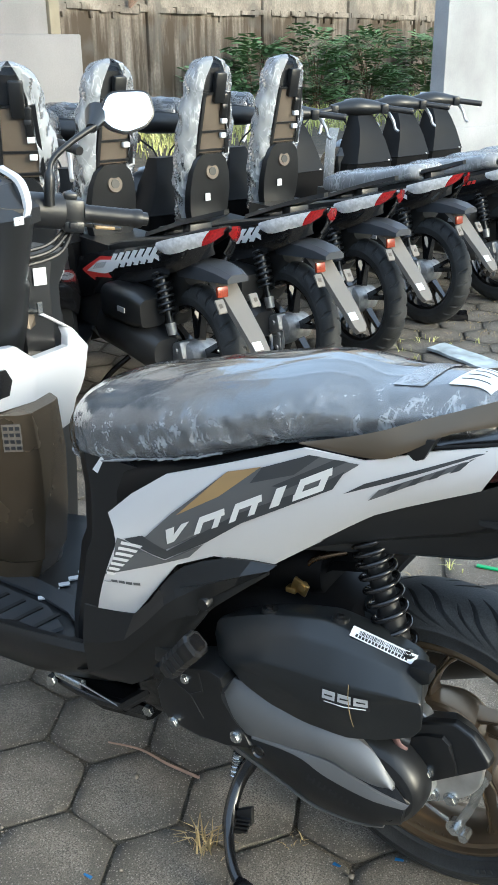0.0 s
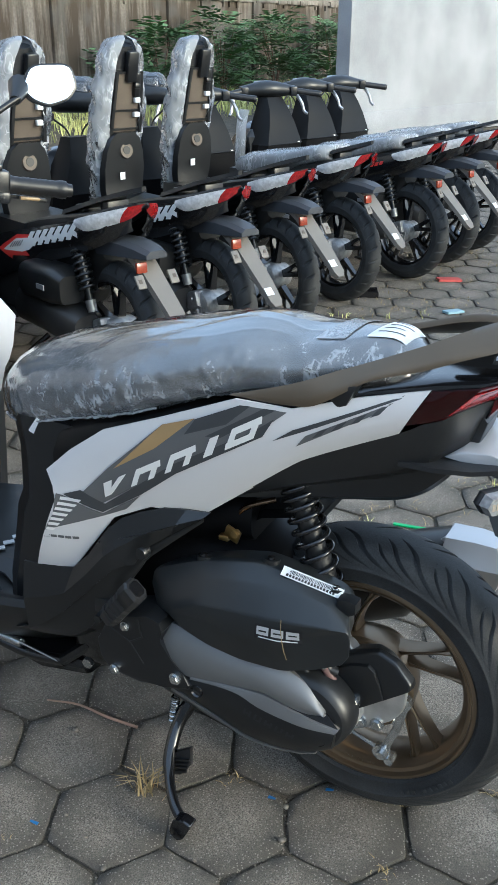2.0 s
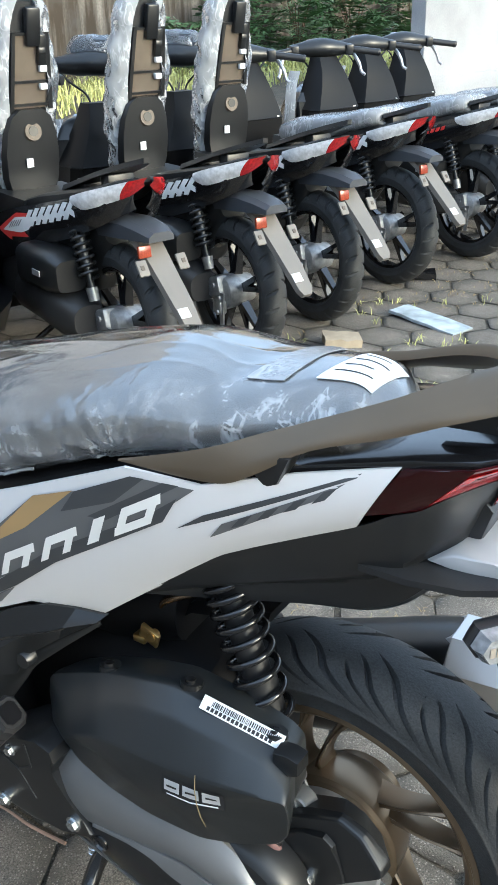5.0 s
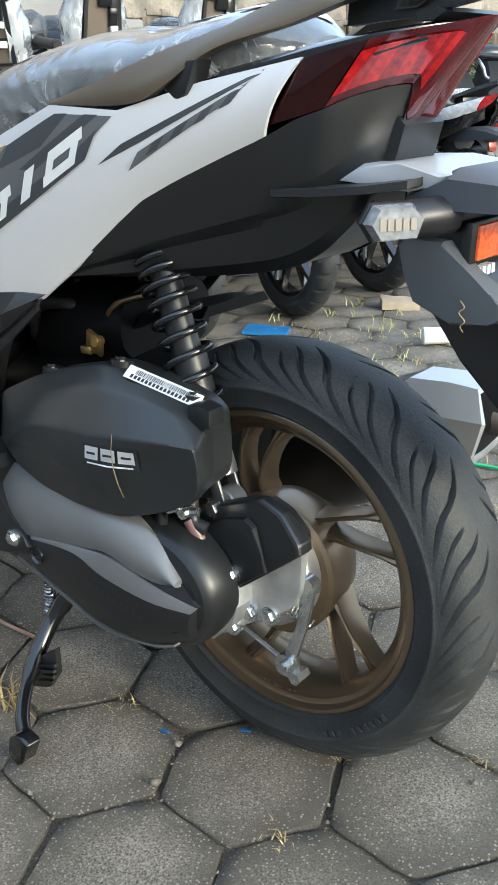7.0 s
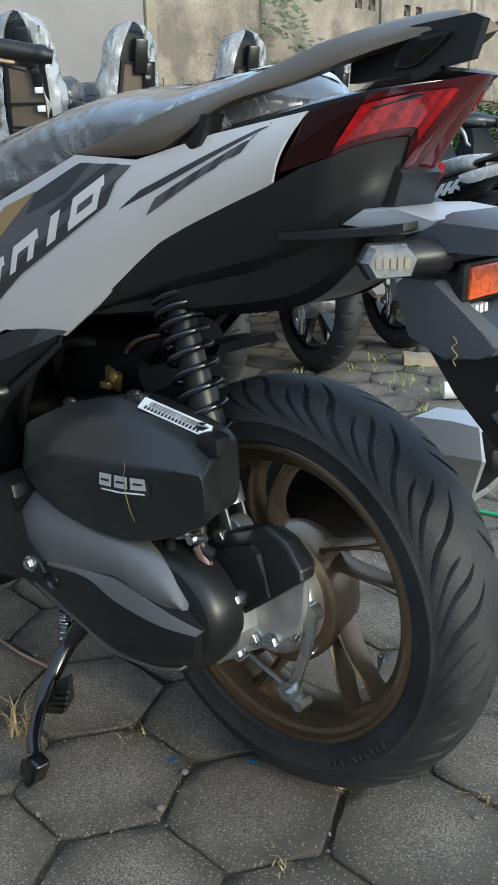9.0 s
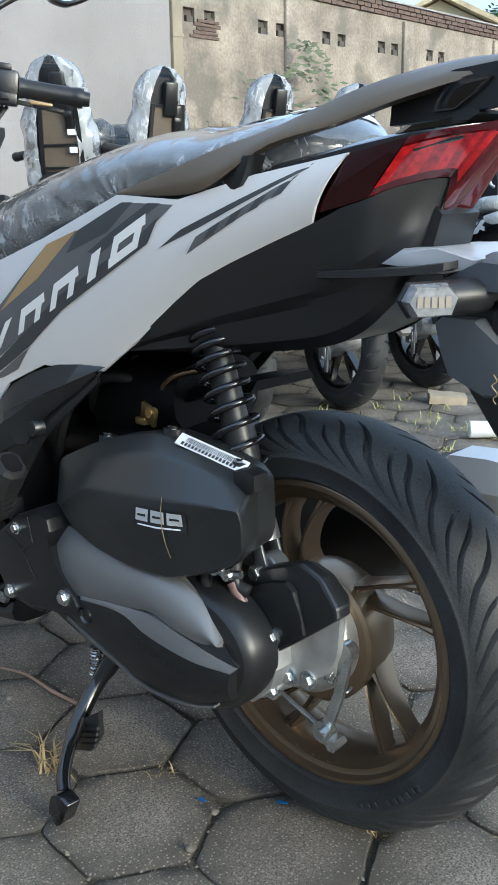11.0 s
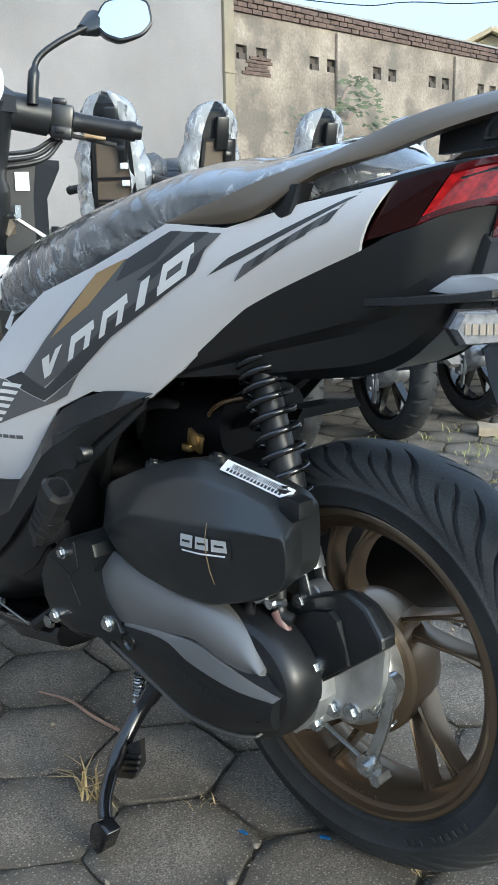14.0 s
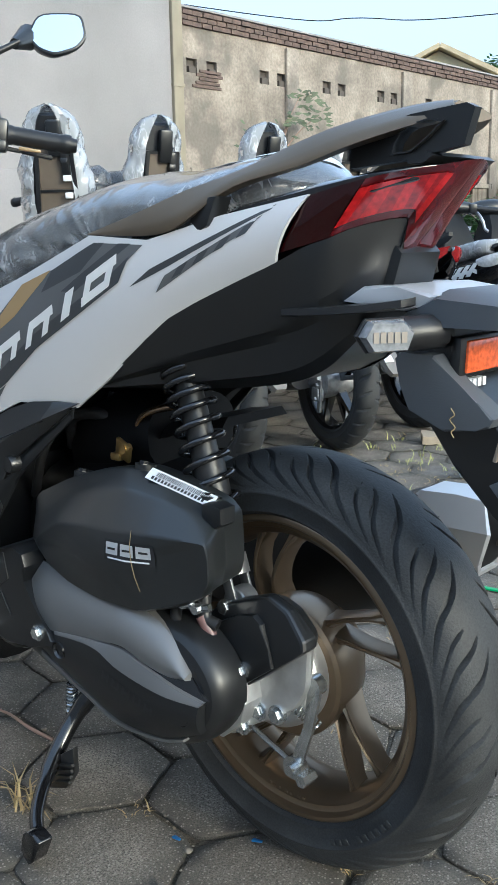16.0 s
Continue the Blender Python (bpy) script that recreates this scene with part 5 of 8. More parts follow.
for xs in (((-0.97, -0.19), (-0.80, -0.205), (-0.70, -0.205), (-0.685, -0.16), (-0.76, -0.125), (-0.97, -0.12)), ((-0.93, -0.105), (-0.80, -0.105), (-0.71, -0.12), (-0.67, -0.14), (-0.655, -0.10), (-0.70, -0.075), (-0.93, -0.06)), ((-0.83, 0.06), (-0.70, 0.05), (-0.69, 0.13), (-0.80, 0.15))):
    bm = bmesh.new()
    lo = [(x, y, 0.301) for x, y in xs]
    hi = [(-0.82 + (x + 0.82) * 0.97, y * 0.99, 0.306) for x, y in xs]
    loft(bm, [lo, hi])
    part("rubber_mat", bm, GREYD, floor_b, "grey textured foot mat")
bm = bmesh.new()
for k in range(6):
    beam(bm, (-0.955 + 0.045 * k, -0.195, 0.3075), (-0.945 + 0.045 * k, -0.135, 0.3075), 0.009, 0.009, 0.003, 0.003, side=(0, 0, 1))
part("mat_rib", bm, DARKG, floor_b)
for k in range(5):
    bm = beam(bmesh.new(), (-0.797, -0.113 + 0.028 * k, 0.3035), (-0.783, -0.096 + 0.028 * k, 0.3035), 0.012, 0.012, 0.003, 0.003, side=(0, 0, 1))
    part("letter_shape", bm, WDEC, floor_b)

# folded pillion peg, side stand, underside
P0, P1 = V((-0.378, -0.240, 0.388)), V((-0.312, -0.250, 0.468))
pa, pb = V((0.723, 0, -0.69)), V((0.1, -0.99, 0.1))


def peg_ring(t, f, hw=0.0185, hd=0.018):
    ring = [(-1, -0.55), (-0.6, -1), (0.6, -1), (1, -0.55), (1, 0.55), (0.6, 1), (-0.6, 1), (-1, 0.55)]
    return [P0.lerp(P1, t) + pa * u * hw * f + pb * v * hd * f for u, v in ring]


bm = soften(loft(bmesh.new(), [peg_ring(t, f) for t, f in ((-0.02, 0.7), (0.06, 0.92), (0.5, 0.97), (0.72, 1.0), (0.74, 1.09), (0.97, 1.10), (1.02, 0.9))]), 25, 0.0015)
peg = part("pillion_peg", bm, PEGR, hero, "folded black rubber pillion peg", 35)
part("peg_end", loft(bmesh.new(), [peg_ring(1.018, 0.72), peg_ring(1.034, 0.68)]), GLOSSB, peg)
for k in range(4):
    t = 0.16 + 0.14 * k
    part("peg_ridge", loft(bmesh.new(), [peg_ring(t, 1.0), peg_ring(t + 0.05, 1.03), peg_ring(t + 0.07, 1.0)]), PEGR, peg)
bm = bolt(bmesh.new(), (-0.405, -0.215, 0.372), 0.008, 0.02)
block(bm, (-0.40, -0.205, 0.385), (0.05, 0.02, 0.03), None, 0.003)
part("peg_bracket", bm, BLACK, peg)
bm = tube(bmesh.new(), smooth_line([(-0.285, -0.095, 0.205), (-0.300, -0.115, 0.160), (-0.312, -0.150, 0.115), (-0.300, -0.195, 0.074), (-0.262, -0.243, 0.050), (-0.225, -0.266, 0.034)], 5), [0.014] * 8 + [0.012] * 8 + [0.0095] * 10, 12)
stand = part("side_stand", bm, GLOSSB, hero, "glossy black side stand")
bm = prism(bmesh.new(), [(-0.300, 0.088), (-0.266, 0.112), (-0.266, 0.074), (-0.288, 0.042), (-0.328, 0.026), (-0.326, 0.050)], -0.178, -0.170, 0.002)
part("stand_plate", bm, PEGR, stand)
for k in range(4):
    part("plate_rib", block(bmesh.new(), (-0.290 + 0.003 * k, -0.180, 0.052 + 0.010 * k), (0.034, 0.005, 0.004), Euler((0, -0.35, 0)).to_matrix()), PEGR, stand)
bm = prism(bmesh.new(), rounded([(-0.250, 0.013), (-0.246, 0.034), (-0.240, 0.050), (-0.224, 0.054), (-0.206, 0.048), (-0.214, 0.032), (-0.223, 0.014), (-0.238, 0.003)], 0.25, 3), -0.278, -0.258, 0.005)
part("stand_foot", bm, GLOSSB, stand, "rounded black stand foot")
bm = tube(bmesh.new(), helix((-0.322, -0.132, 0.172), (-0.333, -0.130, 0.112), 0.0068, 11, 0.002), 0.0022, 7)
part("stand_spring", bm, ZINC, stand, "bright zinc return spring")
bm = bmesh.new()
loft(bm, [oval(-0.86, -0.05, 0.19, 0.05, 0.03, 12), oval(-0.74, -0.08, 0.165, 0.06, 0.030, 12), oval(-0.62, -0.09, 0.155, 0.06, 0.028, 12), oval(-0.52, -0.09, 0.165, 0.05, 0.025, 12)])
tube(bm, smooth_line([(-0.735, -0.15, 0.175), (-0.64, -0.152, 0.168), (-0.555, -0.15, 0.178)], 4), 0.011, 10)
tube(bm, [(-0.56, -0.15, 0.178), (-0.51, -0.13, 0.22)], 0.012, 8)
block(bm, (-0.49, -0.06, 0.225), (0.11, 0.16, 0.09), None, 0.02)
part("centre_stand", bm, GLOSSB, hero, "black centre stand folded under the floor")
bm = tube(bmesh.new(), helix((-0.712, -0.160, 0.196), (-0.650, -0.160, 0.192), 0.0075, 16, 0.002), 0.0022, 7)
tube(bm, [(-0.712, -0.160, 0.196), (-0.650, -0.160, 0.192)], 0.0062, 10)
part("stand_spring", bm, ZINC, hero, "bright zinc stand spring")
part("stand_pin", bolt(bmesh.new(), (-0.722, -0.165, 0.178), 0.012, 0.008), ZINC, hero)
part("stand_pin", bolt(bmesh.new(), (-0.482, -0.170, 0.216), 0.011, 0.008), ZINC, hero)
part("stand_rod", tube(bmesh.new(), [(-0.650, -0.160, 0.192), (-0.560, -0.158, 0.178)], 0.0025, 6), ZINC, hero)

# seat under film
SEAT = [(-0.705, 0.697, 0.660, 0.055), (-0.675, 0.732, 0.645, 0.095), (-0.60, 0.765, 0.648, 0.130), (-0.48, 0.797, 0.672, 0.146), (-0.35, 0.827, 0.715, 0.150), (-0.22, 0.853, 0.762, 0.130), (-0.12, 0.851, 0.782, 0.110), (-0.03, 0.861, 0.794, 0.088), (0.012, 0.862, 0.800, 0.074), (0.034, 0.848, 0.808, 0.054)]


def pleat(v, fine=1.0):
    """Distances to the two nearest folds of a crumpled, upright-pleated film."""
    return noise.voronoi(V((v.x / 0.019 + v.z / 0.046 + 0.9 * noise.noise(v * 24), v.y / 0.06, v.z / 0.044 + 0.7 * noise.noise(v * 17))) * fine)[0]


def crease_glint(v):
    """How far crease whitening and painted glints lighten a point of the film's flank."""
    low = max(0.0, min(1.0, (0.893 + 0.24 * v.x - v.z) / 0.05)) if v.y < 0.02 else 0.0
    patch = max(0.0, min(1.0, 0.62 + 1.6 * noise.noise(V((v.x * 8, v.z * 11, 2.0)))))
    e, f, g = pleat(v), pleat(v + V((0.3, 0, 0)), 1.8), pleat(v + V((0.7, 0, 0.2)), 2.9)
    lines = max(0.0, 1 - (e[1] - e[0]) / 0.09) + 0.8 * max(0.0, 1 - (f[1] - f[0]) / 0.13) + 0.5 * max(0.0, 1 - (g[1] - g[0]) / 0.16)
    broken = max(0.0, min(1.0, 0.55 + 1.7 * noise.noise(v * 48)))
    return (0.18 + 0.82 * low) * min(1.0, lines) * broken * (0.22 + 0.78 * patch) if v.y < 0.03 else 0.0


def seat_rings(grow, n=40, wrinkle=0.0, flare=0.0, fine=5):
    line = smooth_line([(x, zt, zb) for x, zt, zb, _ in SEAT], fine)
    wide = smooth_line([(x, w, 0) for x, _, _, w in SEAT], fine)
    rings = []
    for k, (a, b) in enumerate(zip(line, wide)):
        x, zt, zb = a
        t = k / (len(line) - 1)
        zb -= flare * max(0, 1 - t * 3) * 0.03
        ring = []
        half = [oval(x, -0.005, (zt + zb) / 2, b.y + grow, (zt - zb) / 2 + grow, n, e) for e in (2.0, 3.8)]
        for q in [u if j <= n // 2 else w for j, (u, w) in enumerate(zip(*half))]:
            v = V(q)
            if wrinkle:
                d = V((0, v.y, (v.z - (zt + zb) / 2) * 1.4)).normalized()
                flank = max(0.0, min(1.0, 0.85 - d.z))
                patch = max(0.0, min(1.0, 0.55 + 1.3 * noise.noise(V((v.x * 6, v.z * 7, 2.0)))))
                low = max(0.0, min(1.0, 1.55 - (v.z - zb) / (0.62 * (zt - zb))))
                r1 = 0.55 - pleat(v)[0]
                r2 = 0.55 - noise.voronoi(V((v.x / 0.010 - v.z / 0.030, v.y / 0.03, v.z / 0.022 + 4)))[0][0]
                fx, fz = v.x + 0.215, v.z - 0.772
                ang = math.atan2(fz, fx)
                star = (1 - abs(((ang * 2.9 + 0.7 * noise.noise(v * 9)) % 1.0) * 2 - 1)) * math.exp(-(math.hypot(fx * 0.7, fz) / 0.085) ** 2) * (1 if v.y < 0 else 0)
                v += d * (0.004 * noise.noise(v * 7.0) + flank * (low * (0.0075 * r1 * (0.25 + 0.75 * patch) + 0.0026 * r2 * (0.2 + 0.8 * patch)) + 0.0030 * star * (0.7 + r2)) + (1 - flank) * 0.0012 * max(0.0, 1 - 3 * abs(noise.noise(V((v.x * 9 + v.y * 5, v.y * 22 - v.x * 7, 1.0))))) ** 2)
            ring.append(v)
        rings.append(ring)
    first = [V((-0.712 - grow * 1.5, q.y * 0.5, 0.68 + (q.z - 0.68) * 0.5)) for q in rings[0]]
    return [first] + rings + [[V((0.043 + grow, q.y * 0.55, 0.828 + (q.z - 0.828) * 0.5)) for q in rings[-1]]]


part("seat", loft(bmesh.new(), seat_rings(0.0)), SEATV, hero, "black textured vinyl seat", 60)
FILM_RINGS = seat_rings(0.007, 260, 0.0040, 1.0, 44)
film = solid("seat_film", loft(bmesh.new(), FILM_RINGS), FILM, "crumpled clear plastic film over the scooter seat", "plastic film", sharp=32)
film.matrix_basis = hero.matrix_basis.copy()
film.data.attributes.new("fold", "FLOAT", "POINT").data.foreach_set("value", [crease_glint(v.co) for v in film.data.vertices])
fskin = skin(film)


# hem of gathered film along the lower edge
hem = [r[int(260 * 0.575)] + V((0, -0.002, -0.002)) for r in FILM_RINGS[5:186]]
part("film_hem", tube(bmesh.new(), hem, [0.0022 + 0.0012 * noise.noise(q * 60) for q in hem], 6), CREASE, film, "gathered hem of the film")


def seat_label(name, corners, mat, label, bars):
    """Paper stuck on top of the film; corners in (x, y)."""
    o = thing(name, label, "sticker", hero.matrix_basis.copy())
    n = 8
    c = [V((*q, 0)) for q in corners]

    def at(u, v, lift):
        q = c[0].lerp(c[1], u).lerp(c[3].lerp(c[2], u), v)
        hit = fskin.ray_cast(V((q.x, q.y, 1.2)), V((0, 0, -1)))
        return V((q.x, q.y, (hit[0].z if hit[0] else 0.86) + lift))

    bm = sheet(bmesh.new(), [[at(i / n, j / n, 0.0022) for i in range(n + 1)] for j in range(n + 1)], (0, 0, -0.0006))
    part("paper", bm, mat, o)
    for b in range(bars):
        v = 0.2 + 0.62 * b / max(1, bars - 1)
        bm = sheet(bmesh.new(), [[at(0.14 + 0.72 * i / n * (1 - 0.2 * (b % 2)), v + dv, 0.0030) for i in range(n + 1)] for dv in (0, 0.02)], (0, 0, -0.0004))
        part("print_bar", bm, INK, o)


seat_label("seat_sticker", [(-0.030, -0.052), (0.026, -0.044), (0.032, 0.030), (-0.014, 0.034)], LABEL, "white printed paper sticker on the seat film", 4)
seat_label("seat_tape", [(-0.105, -0.062), (-0.060, -0.062), (-0.045, 0.075), (-0.080, 0.075)], CREASE, "pale blank paper tape on the seat film", 0)

# grab rail, tail
# lower outer edge and upper inner edge of each rail, drawing in towards the tail's point
RAIL_B = [(-0.190, -0.166, 0.7860), (-0.150, -0.162, 0.7845), (-0.106, -0.157, 0.7835), (-0.070, -0.153, 0.787), (-0.040, -0.146, 0.802), (0.008, -0.130, 0.831), (0.073, -0.104, 0.848), (0.115, -0.088, 0.863), (0.151, -0.072, 0.874), (0.186, -0.054, 0.884), (0.207, -0.036, 0.891)]
RAIL_T = [(-0.190, -0.164, 0.7875), (-0.150, -0.157, 0.7985), (-0.106, -0.148, 0.8115), (-0.075, -0.139, 0.8225), (-0.050, -0.126, 0.832), (-0.005, -0.103, 0.847), (0.060, -0.080, 0.873), (0.098, -0.055, 0.888), (0.130, -0.025, 0.899), (0.158, -0.004, 0.905), (0.186, 0.0, 0.905)]
for s in (1, -1):
    rings = []
    for b, t in zip(smooth_line(RAIL_B, 4), smooth_line(RAIL_T, 4)):
        d = (t - b).length
        n = V((0, -0.6, 0.8)) * min(0.006, d * 0.15)
        ring = [b, b.lerp(t, 0.08) + n * 0.7, b.lerp(t, 0.3) + n, b.lerp(t, 0.7) + n, b.lerp(t, 0.94) + n * 0.7, t, t - n * 1.6, b.lerp(t, 0.6) - n * 2.0, b.lerp(t, 0.25) - n * 1.6]
        rings.append([(q.x, q.y * s, q.z) for q in ring])
    rail = part("grab_rail", loft(bmesh.new(), rings), BRONZE, hero, "matte bronze grab rail", 45)
    part("rail_post", prism(bmesh.new(), [(-0.052, 0.808), (-0.020, 0.822), (-0.008, 0.822), (-0.022, 0.792), (-0.040, 0.784)], -0.140 * s, -0.116 * s, 0.003), BLACK, rail)
    outer = [(0.098, 0.846), (0.100, 0.868), (0.125, 0.884), (0.170, 0.892), (0.229, 0.8965), (0.238, 0.892), (0.228, 0.860), (0.165, 0.850)]
    inner = [(0.152, 0.857), (0.1545, 0.866), (0.163, 0.876), (0.177, 0.882), (0.192, 0.8845), (0.206, 0.8815), (0.192, 0.870), (0.173, 0.858)]
    if s < 0:
        continue
    part("rail_bracket", frame_plate(bmesh.new(), outer, inner, -0.052 * s, -0.040 * s), BLACK, rail, "matte black rail bracket")
    part("rail_trim", frame_plate(bmesh.new(), [(0.179 + (x - 0.179) * 1.10, 0.8705 + (z - 0.8705) * 1.12) for x, z in inner], inner, -0.0575 * s, -0.048 * s), DARKG, rail)
part("rail_bridge", loft(bmesh.new(), [[(x0, y, 0.846), (x0, y, 0.853), (x0 + 0.020, y, 0.856), (x0 + 0.027, y, 0.852), (x0 + 0.017, y, 0.846)] for y, x0 in ((-0.060, 0.172), (0.0, 0.176), (0.060, 0.172))]), BLACK, hero)
bm = loft(bmesh.new(), [oval(-0.10, 0, 0.770, 0.140, 0.018, e=5), oval(0.0, 0, 0.795, 0.118, 0.022, e=5), oval(0.09, 0, 0.815, 0.098, 0.020, e=5), oval(0.150, 0, 0.829, 0.090, 0.013, e=5), oval(0.180, 0, 0.837, 0.064, 0.009, e=4), oval(0.210, 0, 0.846, 0.012, 0.003, e=3)])
part("tail_cover", bm, GLOSSB, hero, "gloss black tail cover")
for s in (1, -1):
    lt = [(0.086, -0.102, 0.8195), (0.118, -0.101, 0.8265), (0.150, -0.097, 0.8325)]
    lb = [(0.049, -0.106, 0.764), (0.076, -0.100, 0.771), (0.101, -0.092, 0.778)]
    rt = [(0.150, -0.097, 0.8325), (0.168, -0.084, 0.837), (0.184, -0.067, 0.8405), (0.197, -0.048, 0.8435), (0.207, -0.031, 0.8465), (0.214, -0.015, 0.849), (0.219, 0.0, 0.850)]
    rb = [(0.101, -0.092, 0.778), (0.120, -0.075, 0.788), (0.142, -0.049, 0.7955), (0.1535, -0.032, 0.797), (0.1545, -0.0305, 0.792), (0.149, -0.029, 0.767), (0.142, 0.0, 0.763)]
    g1, g2 = strip(lt, lb, 0.003, 5, 3), strip(rt, rb, 0.0, 7, 4)
    g3 = [[q + V((-0.004, 0.004, 0)) for q in r[2:-3]] for r in g2[1:-2]]
    lenses = []
    for nm, g, mt, lab in (("tail_lens", g1, REDK, "dark smoked red lens"), ("tail_lamp", g2, REDL, "faceted red tail lamp lens")):
        p = part(nm, sheet(bmesh.new(), g if s > 0 else mirrored(g), (-0.002, 0.004 * s, 0)), mt, hero, lab, 30)
        lenses.append(p)
    for k in range(9):
        sub = [[q + V((0.0012, -0.0016, 0)) for q in row[2 * k:2 * k + 3]] for row in g2[1:-1]]
        part("lamp_reflector", sheet(bmesh.new(), sub if s > 0 else mirrored(sub), (-0.001, 0.0012 * s, 0)), REDM if k % 2 else REDB, p, "bright red reflector facets", 10)
    ut = [(-0.182, -0.149, 0.622), (-0.087, -0.138, 0.694), (0.046, -0.111, 0.7535), (0.076, -0.101, 0.769), (0.100, -0.093, 0.777), (0.119, -0.076, 0.787), (0.141, -0.050, 0.7945), (0.1525, -0.033, 0.796), (0.1535, -0.0315, 0.791), (0.148, -0.030, 0.766), (0.141, 0.0, 0.762)]
    ub = [(-0.228, -0.125, 0.600), (-0.12, -0.092, 0.605), (-0.03, -0.066, 0.612), (0.035, -0.060, 0.624), (0.072, -0.056, 0.641), (0.094, -0.052, 0.660), (0.110, -0.046, 0.678), (0.117, -0.036, 0.694), (0.120, -0.028, 0.700), (0.122, -0.018, 0.706), (0.124, 0.0, 0.712)]
    g = strip(ut, ub, 0.0, 21, 3)
    for i, row in enumerate(g):
        t = i / (len(g) - 1)
        for k, q in enumerate(row):
            u = k / (len(row) - 1)
            fc = 0.62 - 0.34 * u
            out = 0.015 * (t / fc) ** 0.8 if t < fc else 0.015 - 0.009 * (t - fc) / 0.08 if t < fc + 0.08 else 0.006 + 0.009 * math.sin(math.pi * (t - fc - 0.08) / (1.84 - 2 * fc)) if t < 0.93 else 0.009 * (1 - t) / 0.07
            q.y -= out * max(0.0, min(1.0, (0.66 - u) / 0.25))
    part("tail_side", sheet(bmesh.new(), g if s > 0 else mirrored(g), (0, 0.004 * s, 0)), BLACK, hero, "matte black tail side cover", 18)
bm = loft(bmesh.new(), [[(x, -w, z), (x, w, z), (x, w, z + 0.012), (x, -w, z + 0.012)] for x, w, z in ((-0.228, 0.123, 0.600), (-0.12, 0.090, 0.606), (-0.03, 0.064, 0.613), (0.035, 0.058, 0.625), (0.072, 0.054, 0.642), (0.100, 0.048, 0.667), (0.116, 0.03, 0.690))])
part("tail_underside", bm, BLACK, hero)
bm = prism(bmesh.new(), [(0.050, 0.672), (0.105, 0.690), (0.141, 0.724), (0.152, 0.762), (0.135, 0.780), (0.080, 0.760)], -0.036, 0.036, 0.006)
part("tail_rear_cover", bm, BLACK, hero, "matte black cover below the tail lamp", 20)
for s in (1, -1):
    bm = loft(bmesh.new(), [[(x, -y0 * s, z), (x, -y1 * s, z + 0.003), (x, -y1 * s, z + 0.010), (x, -y0 * s, z + 0.012)] for x, y0, y1, z in ((0.045, 0.090, 0.100, 0.6965), (0.095, 0.045, 0.104, 0.699), (0.150, 0.03, 0.101, 0.704), (0.186, 0.03, 0.088, 0.709), (0.192, 0.03, 0.076, 0.711))])
    part("tail_fin", bm, DARKG, hero)

# plate carrier and lamps
AMBER = shader("pale_amber", (0.34, 0.3, 0.25), 0.2)
SIGNAL = shader("clear_signal_lens", (0.27, 0.275, 0.285), 0.1, coat=1.0, vary=0.3, scale=120)
bm = prism(bmesh.new(), [(0.102, 0.714), (0.129, 0.730), (0.167, 0.731), (0.219, 0.7235), (0.200, 0.712), (0.177, 0.707)], -0.072, 0.072, 0.004)
part("carrier_cover", bm, shader("pale_silver_paint", (0.56, 0.56, 0.57), 0.3, metal=0.25, vary=0.04), hero, "silver painted carrier cover")
bm = loft(bmesh.new(), [[(x, -w, z0), (x, w, z0), (x, w, z1), (x, w * 0.7, z1 + 0.008), (x, -w * 0.7, z1 + 0.008), (x, -w, z1)] for x, w, z0, z1 in ((0.172, 0.066, 0.697, 0.702), (0.218, 0.077, 0.694, 0.7205), (0.278, 0.078, 0.694, 0.716), (0.315, 0.076, 0.694, 0.710), (0.328, 0.07, 0.697, 0.703))])
carrier = part("plate_carrier", bm, FENDER, hero, "dark grey plate carrier", 25)
for s in (1, -1):
    bm = prism(bmesh.new(), [(0.170, 0.661), (0.178, 0.668), (0.215, 0.667), (0.238, 0.642), (0.262, 0.626), (0.281, 0.612), (0.276, 0.603), (0.262, 0.599), (0.227, 0.594), (0.187, 0.611), (0.177, 0.633)], -0.0745 * s, -0.046 * s, 0.003)
    part("plate_arm", bm, FENDER, carrier, "angular dark grey plate arm", 20)
    bm = prism(bmesh.new(), [(0.276, 0.548), (0.300, 0.560), (0.322, 0.540), (0.334, 0.510), (0.318, 0.500)], -0.072 * s, -0.050 * s, 0.003)
    part("plate_foot", bm, FENDER, carrier, "", 20)
bm = prism(bmesh.new(), [(0.180, 0.695), (0.180, 0.655), (0.187, 0.612), (0.229, 0.556), (0.274, 0.514), (0.330, 0.468), (0.345, 0.480), (0.318, 0.552), (0.270, 0.604), (0.236, 0.630), (0.226, 0.642), (0.226, 0.695)], -0.056, 0.056, 0.004)
part("plate_back", bm, BLACK, carrier, "black plate carrier underside", 20)
pts = [(0.236, 0.618), (0.240, 0.612), (0.235, 0.607), (0.241, 0.600), (0.237, 0.595), (0.240, 0.590)]
bm = tube(bmesh.new(), smooth_line([(x, -0.0752, z) for x, z in pts], 4), 0.0006, 5)
part("chalk_mark", bm, STRAW, carrier, "small yellow chalk squiggle")
TABM = shader("pale_tan_steel", (0.42, 0.36, 0.28), 0.4, metal=0.5)
for s in (1, -1):
    rot = Euler((0, 0.25, 0)).to_matrix()
    part("plate_tab", block(bmesh.new(), (0.288, -0.062 * s, 0.590), (0.004, 0.030, 0.036), rot, 0.001), TABM, carrier, "pale plate fixing tab")
    part("tab_slot", block(bmesh.new(), (0.2905, -0.062 * s, 0.588), (0.003, 0.012, 0.016), rot, 0.002), HOLE, carrier)
bm = block(bmesh.new(), (0.229, -0.008, 0.664), (0.012, 0.102, 0.040), Euler((0, 0.05, 0)).to_matrix(), 0.003)
part("reflector_frame", bm, BLACK, carrier)
